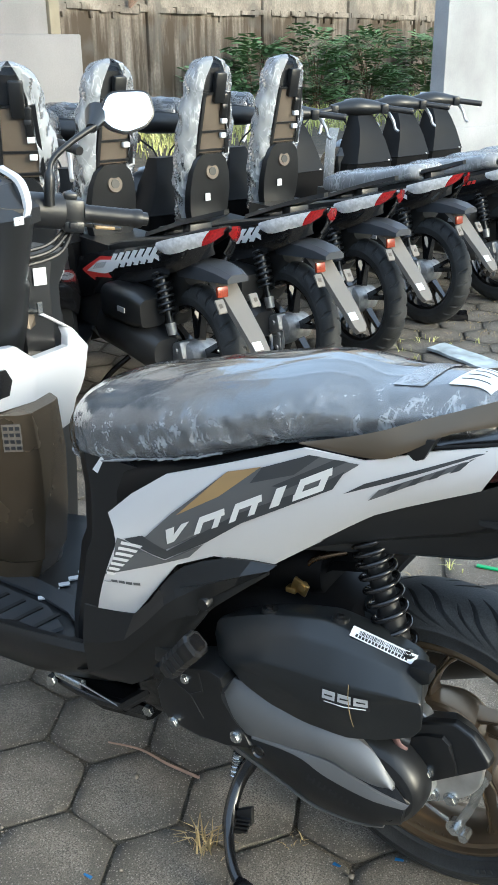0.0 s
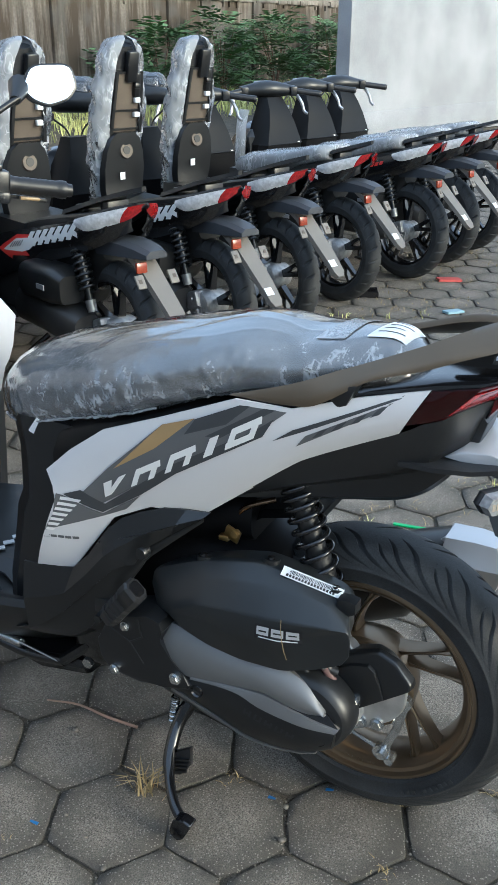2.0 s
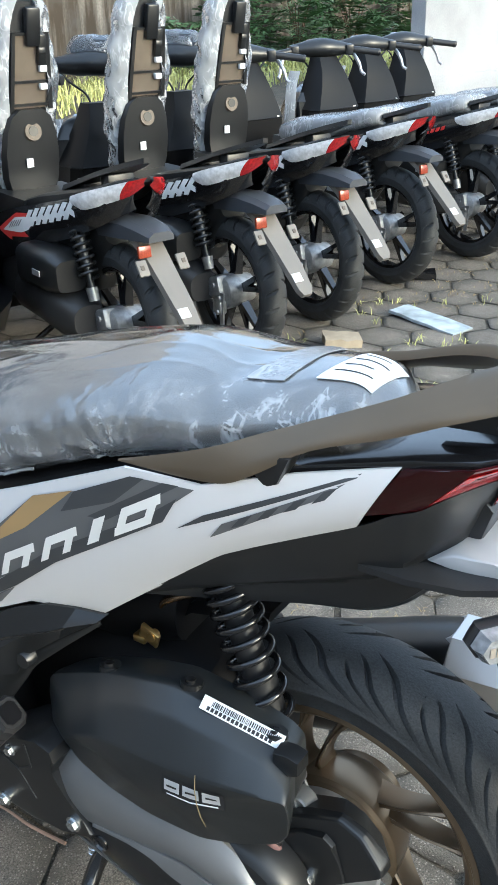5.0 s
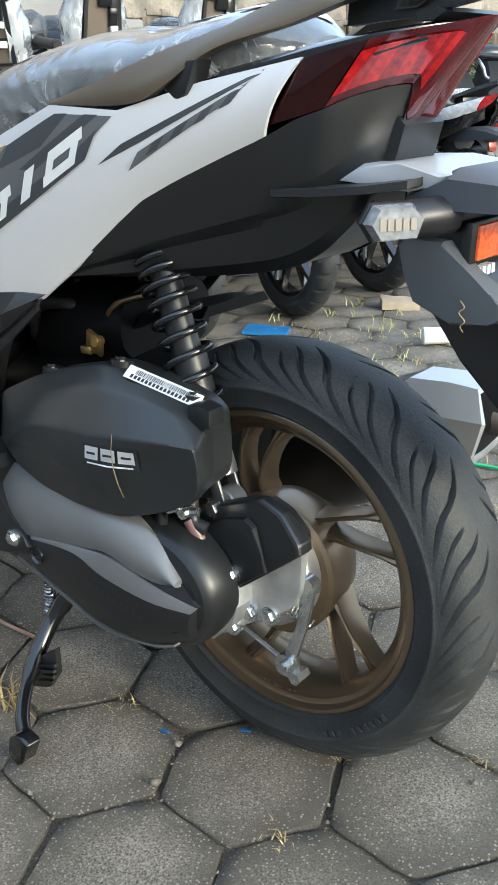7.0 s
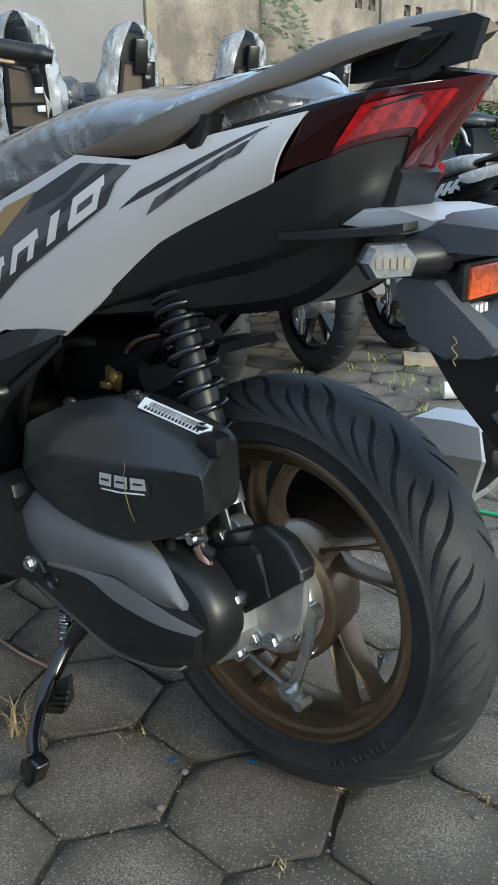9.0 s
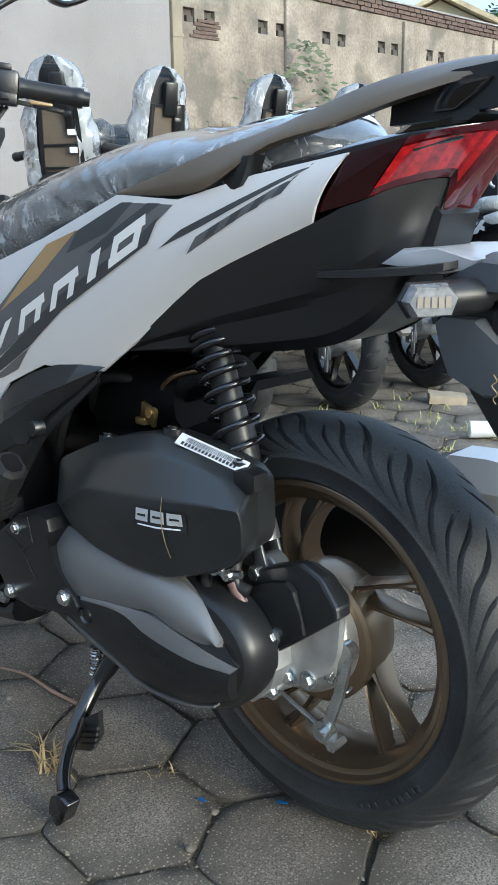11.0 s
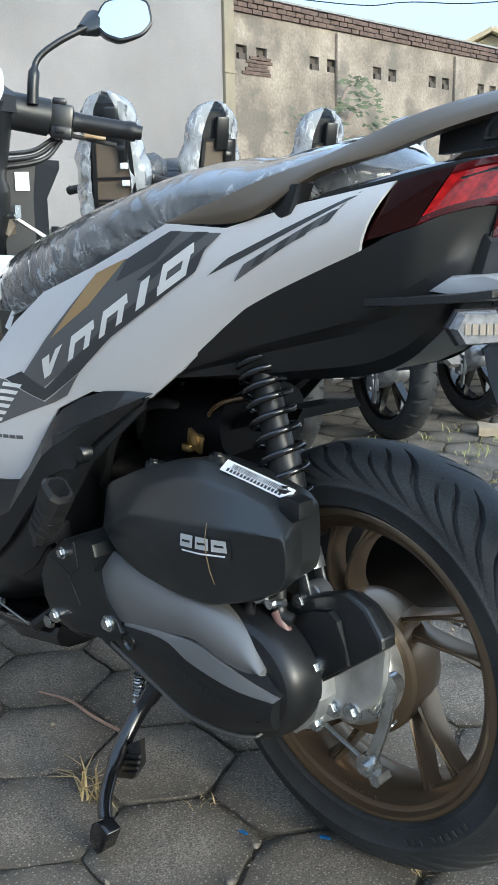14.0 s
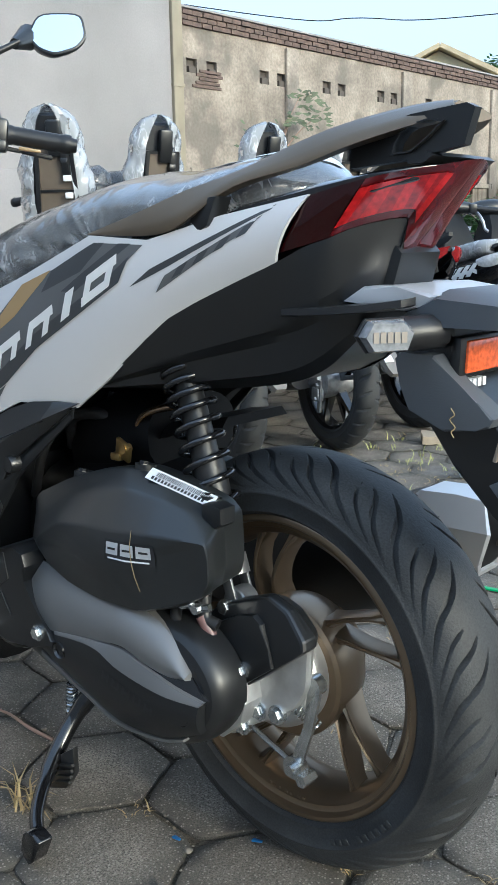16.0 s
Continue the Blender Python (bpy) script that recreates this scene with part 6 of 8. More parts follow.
bm = block(bmesh.new(), (0.233, -0.006, 0.664), (0.010, 0.086, 0.032), Euler((0, 0.05, 0)).to_matrix(), 0.002)
part("reflector", bm, ORANGE, carrier, "orange rear reflector")
for k in range(5):
    part("print_bar", block(bmesh.new(), (0.2285, -0.050 + 0.0095 * k, 0.6370), (0.014, 0.0062, 0.0085)), LABEL, carrier)
for s in (1, -1):
    bm = tube(bmesh.new(), [(0.215, -0.062 * s, 0.690), (0.200, -0.098 * s, 0.689), (0.187, -0.113 * s, 0.6885)], [0.017, 0.017, 0.015], 10)
    lamp = part("turn_signal", bm, PEGR, hero, "clear rear turn signal")
    ring = [(-0.0265, 0), (-0.018, 0.0145), (0.015, 0.0155), (0.0265, 0.004), (0.020, -0.0140), (-0.017, -0.0150)]
    ln = V((0.76, -0.65 * s, 0)).normalized()
    lu = V((0.65 * s, 0.76, 0)).normalized()
    lc = V((0.185, -0.114 * s, 0.6880))

    def ring_out(f, d):
        return [lc + lu * (x * f) + ln * d + V((0, 0, z * f)) for x, z in ring]

    bm = loft(bmesh.new(), [ring_out(f, d) for f, d in ((0.75, -0.004), (1.0, 0.004), (1.0, 0.014), (0.84, 0.023))])
    part("lens", bm, SIGNAL, lamp, "clear faceted lens", 25)
    bm = loft(bmesh.new(), [ring_out(f, d) for f, d in ((0.7, -0.012), (1.08, -0.002), (1.10, 0.006), (1.04, 0.008))])
    part("lens_frame", bm, PEGR, lamp)
    for k in (-2, -1, 0, 1, 2):
        q = [lc + lu * (0.0066 * k + dx) + ln * 0.0235 + V((0, 0, dz)) for dx, dz in ((-0.0026, -0.005), (0.0026, -0.005), (0.0026, 0.005), (-0.0026, 0.005))]
        part("bulb_bar", loft(bmesh.new(), [q, [v + ln * 0.0006 for v in q]]), AMBER, lamp)

# exhaust on the far side, front of the rear guard
bm = loft(bmesh.new(), [oval(-0.62, 0.13, 0.20, 0.045, 0.045), oval(-0.40, 0.17, 0.225, 0.058, 0.06), oval(-0.20, 0.185, 0.275, 0.066, 0.080), oval(-0.09, 0.187, 0.310, 0.066, 0.086), oval(0.0, 0.185, 0.352, 0.064, 0.084), oval(0.06, 0.182, 0.404, 0.056, 0.056)])
muff = part("muffler", bm, BLACK, hero, "black muffler")
sec = [(-0.5, 1.0), (0.5, 1.0), (1.0, 0.35), (1.0, -0.5), (0.45, -1.0), (-0.45, -1.0), (-1.0, -0.5), (-1.0, 0.35)]


def muffler_rings(rows):
    return [[(x - k * abs(z - 0.1), 0.182 + y * hw, zc + z * hh) for y, z in sec] for x, hw, hh, zc, k in rows]


bm = loft(bmesh.new(), muffler_rings(((0.045, 0.050, 0.046, 0.402, 0.0), (0.064, 0.059, 0.053, 0.406, 0.004), (0.130, 0.057, 0.053, 0.409, 0.02), (0.176, 0.051, 0.050, 0.409, 0.030), (0.178, 0.045, 0.044, 0.409, 0.030), (0.172, 0.043, 0.042, 0.409, 0.028))))
soften(bm, 20, 0.0025, 2)
part("muffler_end", bm, SILVER, muff, "faceted silver muffler end", 25)
bm = loft(bmesh.new(), muffler_rings(((0.1725, 0.0425, 0.0415, 0.409, 0.028), (0.174, 0.040, 0.039, 0.409, 0.028))))
part("outlet_liner", bm, DEEP, muff, "black outlet recess", 20)
bm = lathe(bmesh.new(), [(0.008, 0.0), (0.013, 0.001), (0.014, 0.02)], (0, 0, 0), 18)
bmesh.ops.transform(bm, matrix=pose(0.176, 0.182, 0.411, 0, 0, 90), verts=bm.verts)
part("outlet", bm, HOLE, muff)
bm = loft(bmesh.new(), [[(x, -0.06, z), (x, 0.06, z), (x, 0.05, z + 0.012), (x, -0.05, z + 0.012)] for x, z in ((-0.235, 0.50), (-0.19, 0.535), (-0.14, 0.548), (-0.085, 0.556))])
part("inner_guard", bm, DEEP, hero)

# ---- front end ----
rings = []
for z, x0, hw, xb in ((0.275, -0.862, 0.105, -1.03), (0.31, -0.850, 0.092, -1.03), (0.34, -0.842, 0.088, -1.03), (0.345, -0.835, 0.090, -1.03), (0.45, -0.818, 0.092, -1.04), (0.56, -0.812, 0.096, -1.05), (0.66, -0.822, 0.10, -1.06)):
    rings.append([(xb, -hw - 0.03, z), (x0 - 0.05, -hw, z), (x0 - 0.014, -hw * 0.72, z), (x0 - 0.004, -hw * 0.52, z), (x0 - 0.014, 0.016, z), (x0 - 0.022, 0.034, z), (x0 - 0.05, 0.046, z), (xb, 0.05, z)])
LEGB = shader("gloss_bronze_plastic", (0.135, 0.103, 0.066), 0.26, metal=0.6, vary=0.06, bump=0.03, bump_scale=900)
part("leg_shield_centre", loft(bmesh.new(), rings), LEGB, hero, "matte bronze inner leg shield", 30)
bm = sheet(bmesh.new(), [[(-0.985 - 0.35 * abs(y) ** 1.6 + 0.02 * math.sin((z - 0.25) * 5), y, z) for y in [-0.23 + 0.046 * k for k in range(11)]] for z in (0.22, 0.26, 0.32, 0.40, 0.50, 0.60, 0.70, 0.76)], (-0.02, 0, 0))
part("leg_shield", bm, BLACK, hero, "matte black leg shield", 30)
W = [V(q) for q in ((-0.880, -0.17, 0.800), (-0.868, -0.07, 0.780), (-0.868, -0.034, 0.776), (-0.871, 0.013, 0.739), (-0.896, 0.127, 0.730), (-0.899, 0.133, 0.748), (-0.925, 0.150, 0.760), (-0.935, 0.090, 0.799),
                     (-0.945, 0.100, 0.805), (-0.910, 0.158, 0.758), (-0.912, 0.202, 0.709), (-0.904, 0.165, 0.703), (-0.866, 0.009, 0.717), (-0.868, -0.039, 0.763), (-0.868, -0.072, 0.769), (-0.880, -0.17, 0.788),
                     (-0.908, 0.181, 0.650), (-0.903, 0.160, 0.626), (-0.901, 0.143, 0.613), (-0.918, 0.140, 0.557), (-0.910, 0.103, 0.556), (-0.895, 0.061, 0.574), (-0.868, -0.005, 0.632), (-0.866, -0.001, 0.683), (-0.870, -0.026, 0.659), (-0.880, -0.17, 0.665))]
bm = bmesh.new()
vs = [bm.verts.new(q) for q in W]
fs = [bm.faces.new([vs[i] for i in f]) for f in ((0, 1, 14, 15), (1, 2, 13, 14), (2, 3, 12, 13), (3, 4, 11, 12), (4, 5, 9, 10, 11), (5, 6, 9), (6, 7, 8, 9), (12, 11, 17, 23), (11, 10, 16, 17), (23, 17, 18, 21, 22), (18, 19, 20, 21), (15, 14, 13, 12, 23, 24, 25), (23, 22, 24))]
ex = bmesh.ops.extrude_face_region(bm, geom=fs)
bmesh.ops.translate(bm, vec=(-0.02, 0.0, 0.0), verts=[g for g in ex["geom"] if isinstance(g, bmesh.types.BMVert)])
bmesh.ops.bevel(bm, geom=[e for e in bm.edges if e.calc_face_angle(0) > 0.2], offset=0.002, segments=2, affect="EDGES", profile=0.5, clamp_overlap=True)
part("inner_panel", bm, WHITE, hero, "folded white inner cover", 20)
bm = loft(bmesh.new(), [[(x, y, z) for y, z in ((-0.10, 0.744), (-0.066, 0.741), (-0.053, 0.717), (-0.064, 0.690), (-0.10, 0.690))] for x in (-0.90, -0.8655)])
part("hook_recess", bm, GLOSSB, hero, "dark hook recess")
bm = loft(bmesh.new(), [[(-1.05, -0.15, 0.66), (-0.915, -0.15, 0.68), (-0.905, 0.02, 0.68), (-0.925, 0.17, 0.66), (-1.05, 0.2, 0.66)], [(-1.06, -0.15, 0.72), (-0.92, -0.15, 0.735), (-0.91, 0.0, 0.70), (-0.93, 0.17, 0.715), (-1.06, 0.2, 0.715)]])
part("pocket_floor", bm, GLOSSB, hero)
bm = loft(bmesh.new(), [[(xc + hx * math.cos(a) - 0.02, yc + hy * math.sin(a), z) for a in [2 * math.pi * k / 20 for k in range(20)]] for z, xc, yc, hx, hy in ((0.70, -1.03, -0.01, 0.10, 0.13), (0.78, -1.01, -0.01, 0.115, 0.125), (0.86, -0.99, -0.01, 0.12, 0.115), (0.875, -0.985, -0.01, 0.115, 0.105), (0.95, -0.965, 0.0, 0.11, 0.10), (1.0, -0.955, 0.0, 0.115, 0.10), (1.03, -0.965, 0.0, 0.10, 0.09))])
part("upper_cover", bm, BLACK, hero, "black upper inner cover", 40)
kd = V((0.036, 0.030, 0.0))
bm = loft(bmesh.new(), [[q - kd for q in (V((x - 0.022, 0.082, 0.792)), V((x, 0.104, 0.770)), V((x - 0.006, 0.128, 0.776)), V((x - 0.006, 0.128, 0.796)), V((x - 0.010, 0.110, 0.804)))] for x in (-0.925, -0.905)])
part("key_cover", bm, BRONZE, hero, "bronze key switch cover")
bm = tube(bmesh.new(), [V((-0.905, 0.108, 0.806)) - kd, V((-0.885, 0.112, 0.808)) - kd], 0.007, 8)
block(bm, V((-0.882, 0.112, 0.815)) - kd, (0.004, 0.012, 0.022))
part("key", bm, ZINC, hero)
bm = loft(bmesh.new(), [[(-1.04, 0.06, z), (-0.955, 0.075, z), (-0.930, 0.125, z), (-0.945, 0.165, z), (-1.04, 0.17, z)] for z in (0.72, 0.84)] + [[(-1.04, 0.06, z), (-0.95, 0.08, z), (-0.925, 0.13, z), (-0.935, 0.19, z), (-1.04, 0.20, z)] for z in (0.895, 0.91)])
gp = part("meter_side_cover", bm, BLACK, hero, "black inner side cover", 30)
bm = block(bmesh.new(), (-0.9335, 0.1055, 0.870), (0.002, 0.026, 0.034), Euler((0, 0, -0.45)).to_matrix())
part("blank_sticker", bm, LABEL, gp, "small white sticker")
# sticker on the leg shield
nst = V((0.58, -0.81, 0)) * 0.0012
sa, sb = V((-0.8625, -0.0945, 0)), V((-0.8335, -0.0738, 0))


def sticker_quad(u0, u1, z0, z1, lift):
    q = [sa.lerp(sb, u) + V((0.010 * (z - 0.6) * -1, 0, z)) + nst * lift for u, z in ((u0, z0), (u1, z0), (u1, z1), (u0, z1))]
    return loft(bmesh.new(), [q, [v + nst for v in q]])


stk = part("warning_sticker", sticker_quad(0, 1, 0.590, 0.645, 1.5), shader("shiny_sticker_foil", (0.5, 0.44, 0.36), 0.22, metal=0.7, vary=0.2, scale=60), hero, "small printed warning sticker")
for r in range(4):
    for c in range(3):
        part("print_bar", sticker_quad(0.08 + 0.31 * c, 0.30 + 0.31 * c, 0.594 + 0.013 * r, 0.601 + 0.013 * r, 2.2), INK, stk)

# handlebar, turned to the right
bm = tube(bmesh.new(), smooth_line([(-1.02, -0.10, 0.985), (-0.985, 0.02, 1.0), (-0.955, 0.09, 0.998), (-0.925, 0.165, 0.986)], 5), [0.045] * 6 + [0.042] * 5 + [0.034] * 5, 16)
bar = part("handlebar_cover", bm, DARKG, hero, "dark grey handlebar cover")
rot = Euler((0.0, 0.12, 0.94)).to_matrix()
bm = block(bmesh.new(), (-0.917, 0.186, 0.982), (0.052, 0.040, 0.056), rot, 0.008)
block(bm, (-0.912, 0.184, 1.014), (0.026, 0.024, 0.014), rot, 0.004)
block(bm, (-0.906, 0.180, 0.958), (0.040, 0.034, 0.022), rot, 0.004)
sw = part("switch_box", bm, BLACK, bar, "black switch box")
bm = block(bmesh.new(), (-0.893, 0.168, 0.962), (0.016, 0.012, 0.012), rot, 0.002)
part("button", bm, DARKG, sw)
g0, g1 = V((-0.902, 0.206, 0.979)), V((-0.834, 0.300, 0.960))
pts = [g0.lerp(g1, k / 20) for k in range(21)]
bm = tube(bmesh.new(), pts, [0.0185, 0.0185] + [0.0165 + 0.0010 * (k % 2) for k in range(16)] + [0.0185, 0.0185, 0.0175], 18)
tube(bm, [g1, g1 + (g1 - g0).normalized() * 0.012], [0.014, 0.013], 16)
part("grip", bm, PEGR, bar, "ribbed black rubber grip")
bm = bmesh.new()
for a, b, w0, w1 in (((-0.935, 0.185, 0.962), (-0.905, 0.235, 0.950), 0.012, 0.011), ((-0.905, 0.235, 0.950), (-0.872, 0.282, 0.938), 0.011, 0.013)):
    beam(bm, a, b, w0, w1, 0.008, 0.008, side=(0, 0, 1), bev=0.002)
part("brake_lever", bm, DARKG, bar, "brake lever")
bm = beam(bmesh.new(), (-0.882, 0.214, 0.953), (-0.860, 0.248, 0.947), 0.014, 0.012, 0.007, 0.006, side=(0, 0, 1), bev=0.002)
part("lever_tag", bm, GOLDD, bar, "yellowish tag on the lever")
bm = bmesh.new()
for k, pts in enumerate(([(-0.925, 0.175, 0.95), (-0.935, 0.13, 0.925), (-0.96, 0.06, 0.918), (-1.0, 0.0, 0.91)], [(-0.92, 0.18, 0.945), (-0.925, 0.13, 0.915), (-0.955, 0.05, 0.905), (-1.0, -0.02, 0.90)], [(-0.915, 0.185, 0.945), (-0.915, 0.14, 0.908), (-0.95, 0.06, 0.893), (-1.0, 0.0, 0.885)])):
    tube(bm, smooth_line(pts, 5), 0.0042, 8)
part("control_cable", bm, PEGR, bar)
# dash hood with its screen and white trim
bm = loft(bmesh.new(), [[(-1.06, -0.13, 0.99), (-0.90, -0.10, 0.985), (-0.868, 0.02, 0.985), (-0.885, 0.075, 0.985), (-1.0, 0.10, 0.99)], [(-1.08, -0.13, 1.05), (-0.905, -0.10, 1.035), (-0.868, 0.02, 1.015), (-0.88, 0.072, 1.012), (-1.01, 0.10, 1.05)], [(-1.08, -0.12, 1.075), (-0.935, -0.09, 1.062), (-0.905, 0.0, 1.055), (-0.92, 0.05, 1.055), (-1.02, 0.08, 1.072)]])
dash = part("dash", bm, DARKG, hero, "grey dash hood", 25)
bm = loft(bmesh.new(), [[(-1.055, -0.10, 1.077), (-0.945, -0.08, 1.064), (-0.918, 0.0, 1.057), (-0.932, 0.035, 1.057), (-1.01, 0.06, 1.075)], [(-1.055, -0.10, 1.082), (-0.947, -0.08, 1.069), (-0.920, 0.0, 1.062), (-0.934, 0.035, 1.062), (-1.01, 0.06, 1.08)]])
part("dash_screen", bm, SCREEN, dash, "glossy dark dash screen")
trim = smooth_line([(-0.98, 0.085, 1.078), (-0.905, 0.062, 1.060), (-0.872, 0.045, 1.022), (-0.870, 0.030, 0.992)], 5)
bm = sheet(bmesh.new(), [trim, [q + V((0.006, -0.020, 0.0)) for q in trim]], (-0.006, -0.002, -0.004))
part("dash_trim", bm, WHITE, dash, "white trim edge")
bm = block(bmesh.new(), (-0.862, 0.0, 0.998), (0.003, 0.022, 0.014))
part("badge_shape", bm, LABEL, dash)

# mirror
bm = tube(bmesh.new(), smooth_line([(-0.906, 0.122, 1.005), (-0.905, 0.126, 1.045), (-0.906, 0.138, 1.083), (-0.890, 0.172, 1.113), (-0.868, 0.222, 1.142)], 5), [0.0105] * 8 + [0.006] * 13, 12)
arm = part("mirror_stalk", bm, BLACK, hero, "black mirror stalk")
mo = V((-0.851, 0.296, 1.165))
mn = V((0.72, -0.60, 0.26)).normalized()
mu = V((0, 0, 1)).cross(mn).normalized()
mv = mn.cross(mu)
MP = rounded([(-0.058, -0.010), (-0.035, 0.037), (0.047, 0.038), (0.055, -0.008), (0.036, -0.032), (-0.006, -0.045), (-0.036, -0.034)], 0.3, 3)
bm = loft(bmesh.new(), [[mo + mu * (u * f + s) + mv * v * f - mn * d for u, v in MP] for f, d, s in ((0.45, 0.040, -0.02), (0.88, 0.026, -0.006), (1.0, 0.008, 0), (1.0, 0.0, 0), (0.95, -0.001, 0))])
shell = part("mirror_shell", bm, BLACK, hero, "black mirror housing", 40)
bm = loft(bmesh.new(), [[mo + mu * u * 0.92 + mv * v * 0.90 + mn * d for u, v in MP] for d in (0.0002, 0.002)])
part("mirror_glass", bm, MIRROR, shell, "reflective mirror glass", 20)
bm = tube(bmesh.new(), [(-0.872, 0.214, 1.137), mo - mu * 0.055 - mn * 0.02], [0.010, 0.024], 12)
part("mirror_neck", bm, BLACK, shell)

# front wheel and guard
bm = shifted(tyre_mesh(bmesh.new(), 0.255, 0.182, 0.05, False, 120), (0, 0, 0))
turn = pose(-1.30, -0.02, 0.256, 0, 0, -39)
bmesh.ops.transform(bm, matrix=turn, verts=bm.verts)
fw = part("front_wheel", bm, RUBBER, hero, "black front tyre")
bm = lathe(bmesh.new(), [(0.187, -0.04), (0.18, -0.042), (0.165, -0.03), (0.165, 0.03), (0.18, 0.042), (0.187, 0.04)], seg=60)
for k in range(5):
    a = radians(72 * k)
    beam(bm, (0, 0, 0), (0.17 * math.cos(a), 0, 0.17 * math.sin(a)), 0.03, 0.022, 0.03, 0.02)
bmesh.ops.transform(bm, matrix=turn, verts=bm.verts)
part("rim", bm, RIMB, fw)
bm = loft(bmesh.new(), [oval(-1.42, 0, 0.42, 0.05, 0.10), oval(-1.34, 0, 0.55, 0.13, 0.20), oval(-1.22, 0, 0.62, 0.17, 0.26), oval(-1.10, 0, 0.66, 0.19, 0.28)])
part("front_fairing", bm, WHITE, hero, "white front fairing")
bm = tube(bmesh.new(), [turn @ V((0, 0.08, 0)), V((-1.12, 0.06, 0.62))], 0.016, 12)
tube(bm, [turn @ V((0, -0.08, 0)), V((-1.12, -0.06, 0.62))], 0.016, 12)
part("fork", bm, GLOSSB, hero)


# ---- the row of parked scooters ----
SEATB = shader("brown_seat_base", (0.13, 0.105, 0.078), 0.6, vary=0.15, scale=9)
FILMH = film_material("thin_lamp_film", 0.07, 0.35, 26, gloss=0.9, rough=0.2)
ROWA = shader("dull_cast_alloy", (0.34, 0.34, 0.34), 0.42, metal=0.75, vary=0.3, scale=40, bump=0.3, bump_scale=300)
# Lighter, warmer grey than the guard: low sun is put into the colour.
FLAPG = shader("sunlit_grey_flap", (0.17, 0.155, 0.135), 0.5, vary=0.15, scale=5)
ROWG = shader("dark_blue_grey_guard", (0.048, 0.052, 0.061), 0.42, vary=0.15, scale=4)
REFR = shader("dull_orange_reflector", (0.26, 0.045, 0.018), 0.2, coat=0.6, vary=0.25, scale=220)


def row_scooter(name, label, seat_up, red_marks):
    sc = thing(name, label, "scooter", group="row of parked scooters")
    ax0 = V((0, 0, 0.258))
    bm = lathe(bmesh.new(), [(0.187, -0.034), (0.180, -0.036), (0.170, -0.028), (0.165, 0.0), (0.170, 0.028), (0.180, 0.036), (0.187, 0.034), (0.178, 0.02), (0.178, -0.02)], ax0, 56, True)
    wh = part("rear_wheel", bm, GLOSSB, sc, "black cast wheel")
    part("tyre", shifted(tyre_mesh(bmesh.new(), 0.258, 0.183, 0.045, True, 416, ((26, 0.15, 0.9, 0.6, 0.0, 0.12),), 20), ax0), RUBBER, wh, "black rubber tyre", 30)
    for k in range(5):
        a = radians(20 + 72 * k)
        bm = bmesh.new()
        for d in (-0.16, 0.16):
            beam(bm, ax0 + V((0.04 * math.cos(a), 0, 0.04 * math.sin(a))), ax0 + V((0.172 * math.cos(a + d), 0, 0.172 * math.sin(a + d))), 0.022, 0.015, 0.034, 0.02)
        part("spoke", bm, GLOSSB, wh)
    bm = lathe(bmesh.new(), [(0.02, -0.085), (0.05, -0.08), (0.062, -0.07), (0.062, -0.04), (0.05, 0.05), (0.02, 0.055)], ax0, 32)
    block(bm, (-0.03, -0.075, 0.275), (0.12, 0.05, 0.07), Euler((0, -0.3, 0)).to_matrix(), 0.012)
    block(bm, (0.02, -0.09, 0.215), (0.05, 0.03, 0.05), None, 0.008)
    for c in ((0.0, -0.095, 0.29), (0.035, -0.095, 0.25), (-0.04, -0.1, 0.26), (0.03, -0.1, 0.2)):
        bolt(bm, c, 0.009, 0.012)
    beam(bm, (0.045, -0.095, 0.27), (0.04, -0.095, 0.15), 0.02, 0.016, 0.008, 0.008)
    part("gear_case", bm, ROWA, sc, "bare aluminium gear case")
    bm = loft(bmesh.new(), [oval(-0.48, -0.10, 0.30, 0.06, 0.05), oval(-0.40, -0.12, 0.31, 0.085, 0.075), oval(-0.22, -0.13, 0.31, 0.085, 0.075), oval(-0.08, -0.13, 0.29, 0.08, 0.07), oval(-0.03, -0.12, 0.28, 0.055, 0.05)])
    part("belt_case", bm, DARKG, sc, "dark grey belt case")
    bm = loft(bmesh.new(), [oval(-0.36, -0.15, 0.42, 0.05, 0.04, e=4), oval(-0.30, -0.16, 0.43, 0.07, 0.065, e=4), oval(-0.12, -0.155, 0.43, 0.07, 0.065, e=4), oval(-0.07, -0.15, 0.42, 0.05, 0.05, e=4)])
    ab = part("air_box", bm, BLACK, sc, "black air box")
    bm = block(bmesh.new(), (-0.15, -0.231, 0.43), (0.05, 0.004, 0.018))
    part("badge_shape", bm, SILVER, ab)
    bm = loft(bmesh.new(), [oval(-0.55, 0, 0.36, 0.10, 0.09), oval(-0.35, 0, 0.42, 0.11, 0.14), oval(-0.15, 0, 0.46, 0.09, 0.13), oval(0.0, 0, 0.56, 0.06, 0.05)])
    part("engine", bm, BLACK, sc)
    t, b = V((-0.095, -0.105, 0.60)), V((-0.015, -0.105, 0.345))
    bm = tube(bmesh.new(), [t, t.lerp(b, 0.62)], 0.018, 12)
    tube(bm, [t.lerp(b, 0.55), b], 0.012, 10)
    sh = part("shock_absorber", bm, BLACK, sc, "black coil shock absorber")
    part("coil_spring", tube(bmesh.new(), helix(t, t.lerp(b, 0.74), 0.027, 9, 0.005, 12), 0.0055, 6), BLACK, sh)
    part("clevis", tube(bmesh.new(), [t.lerp(b, 0.84), b], [0.02, 0.017], 10), ROWA, sh)
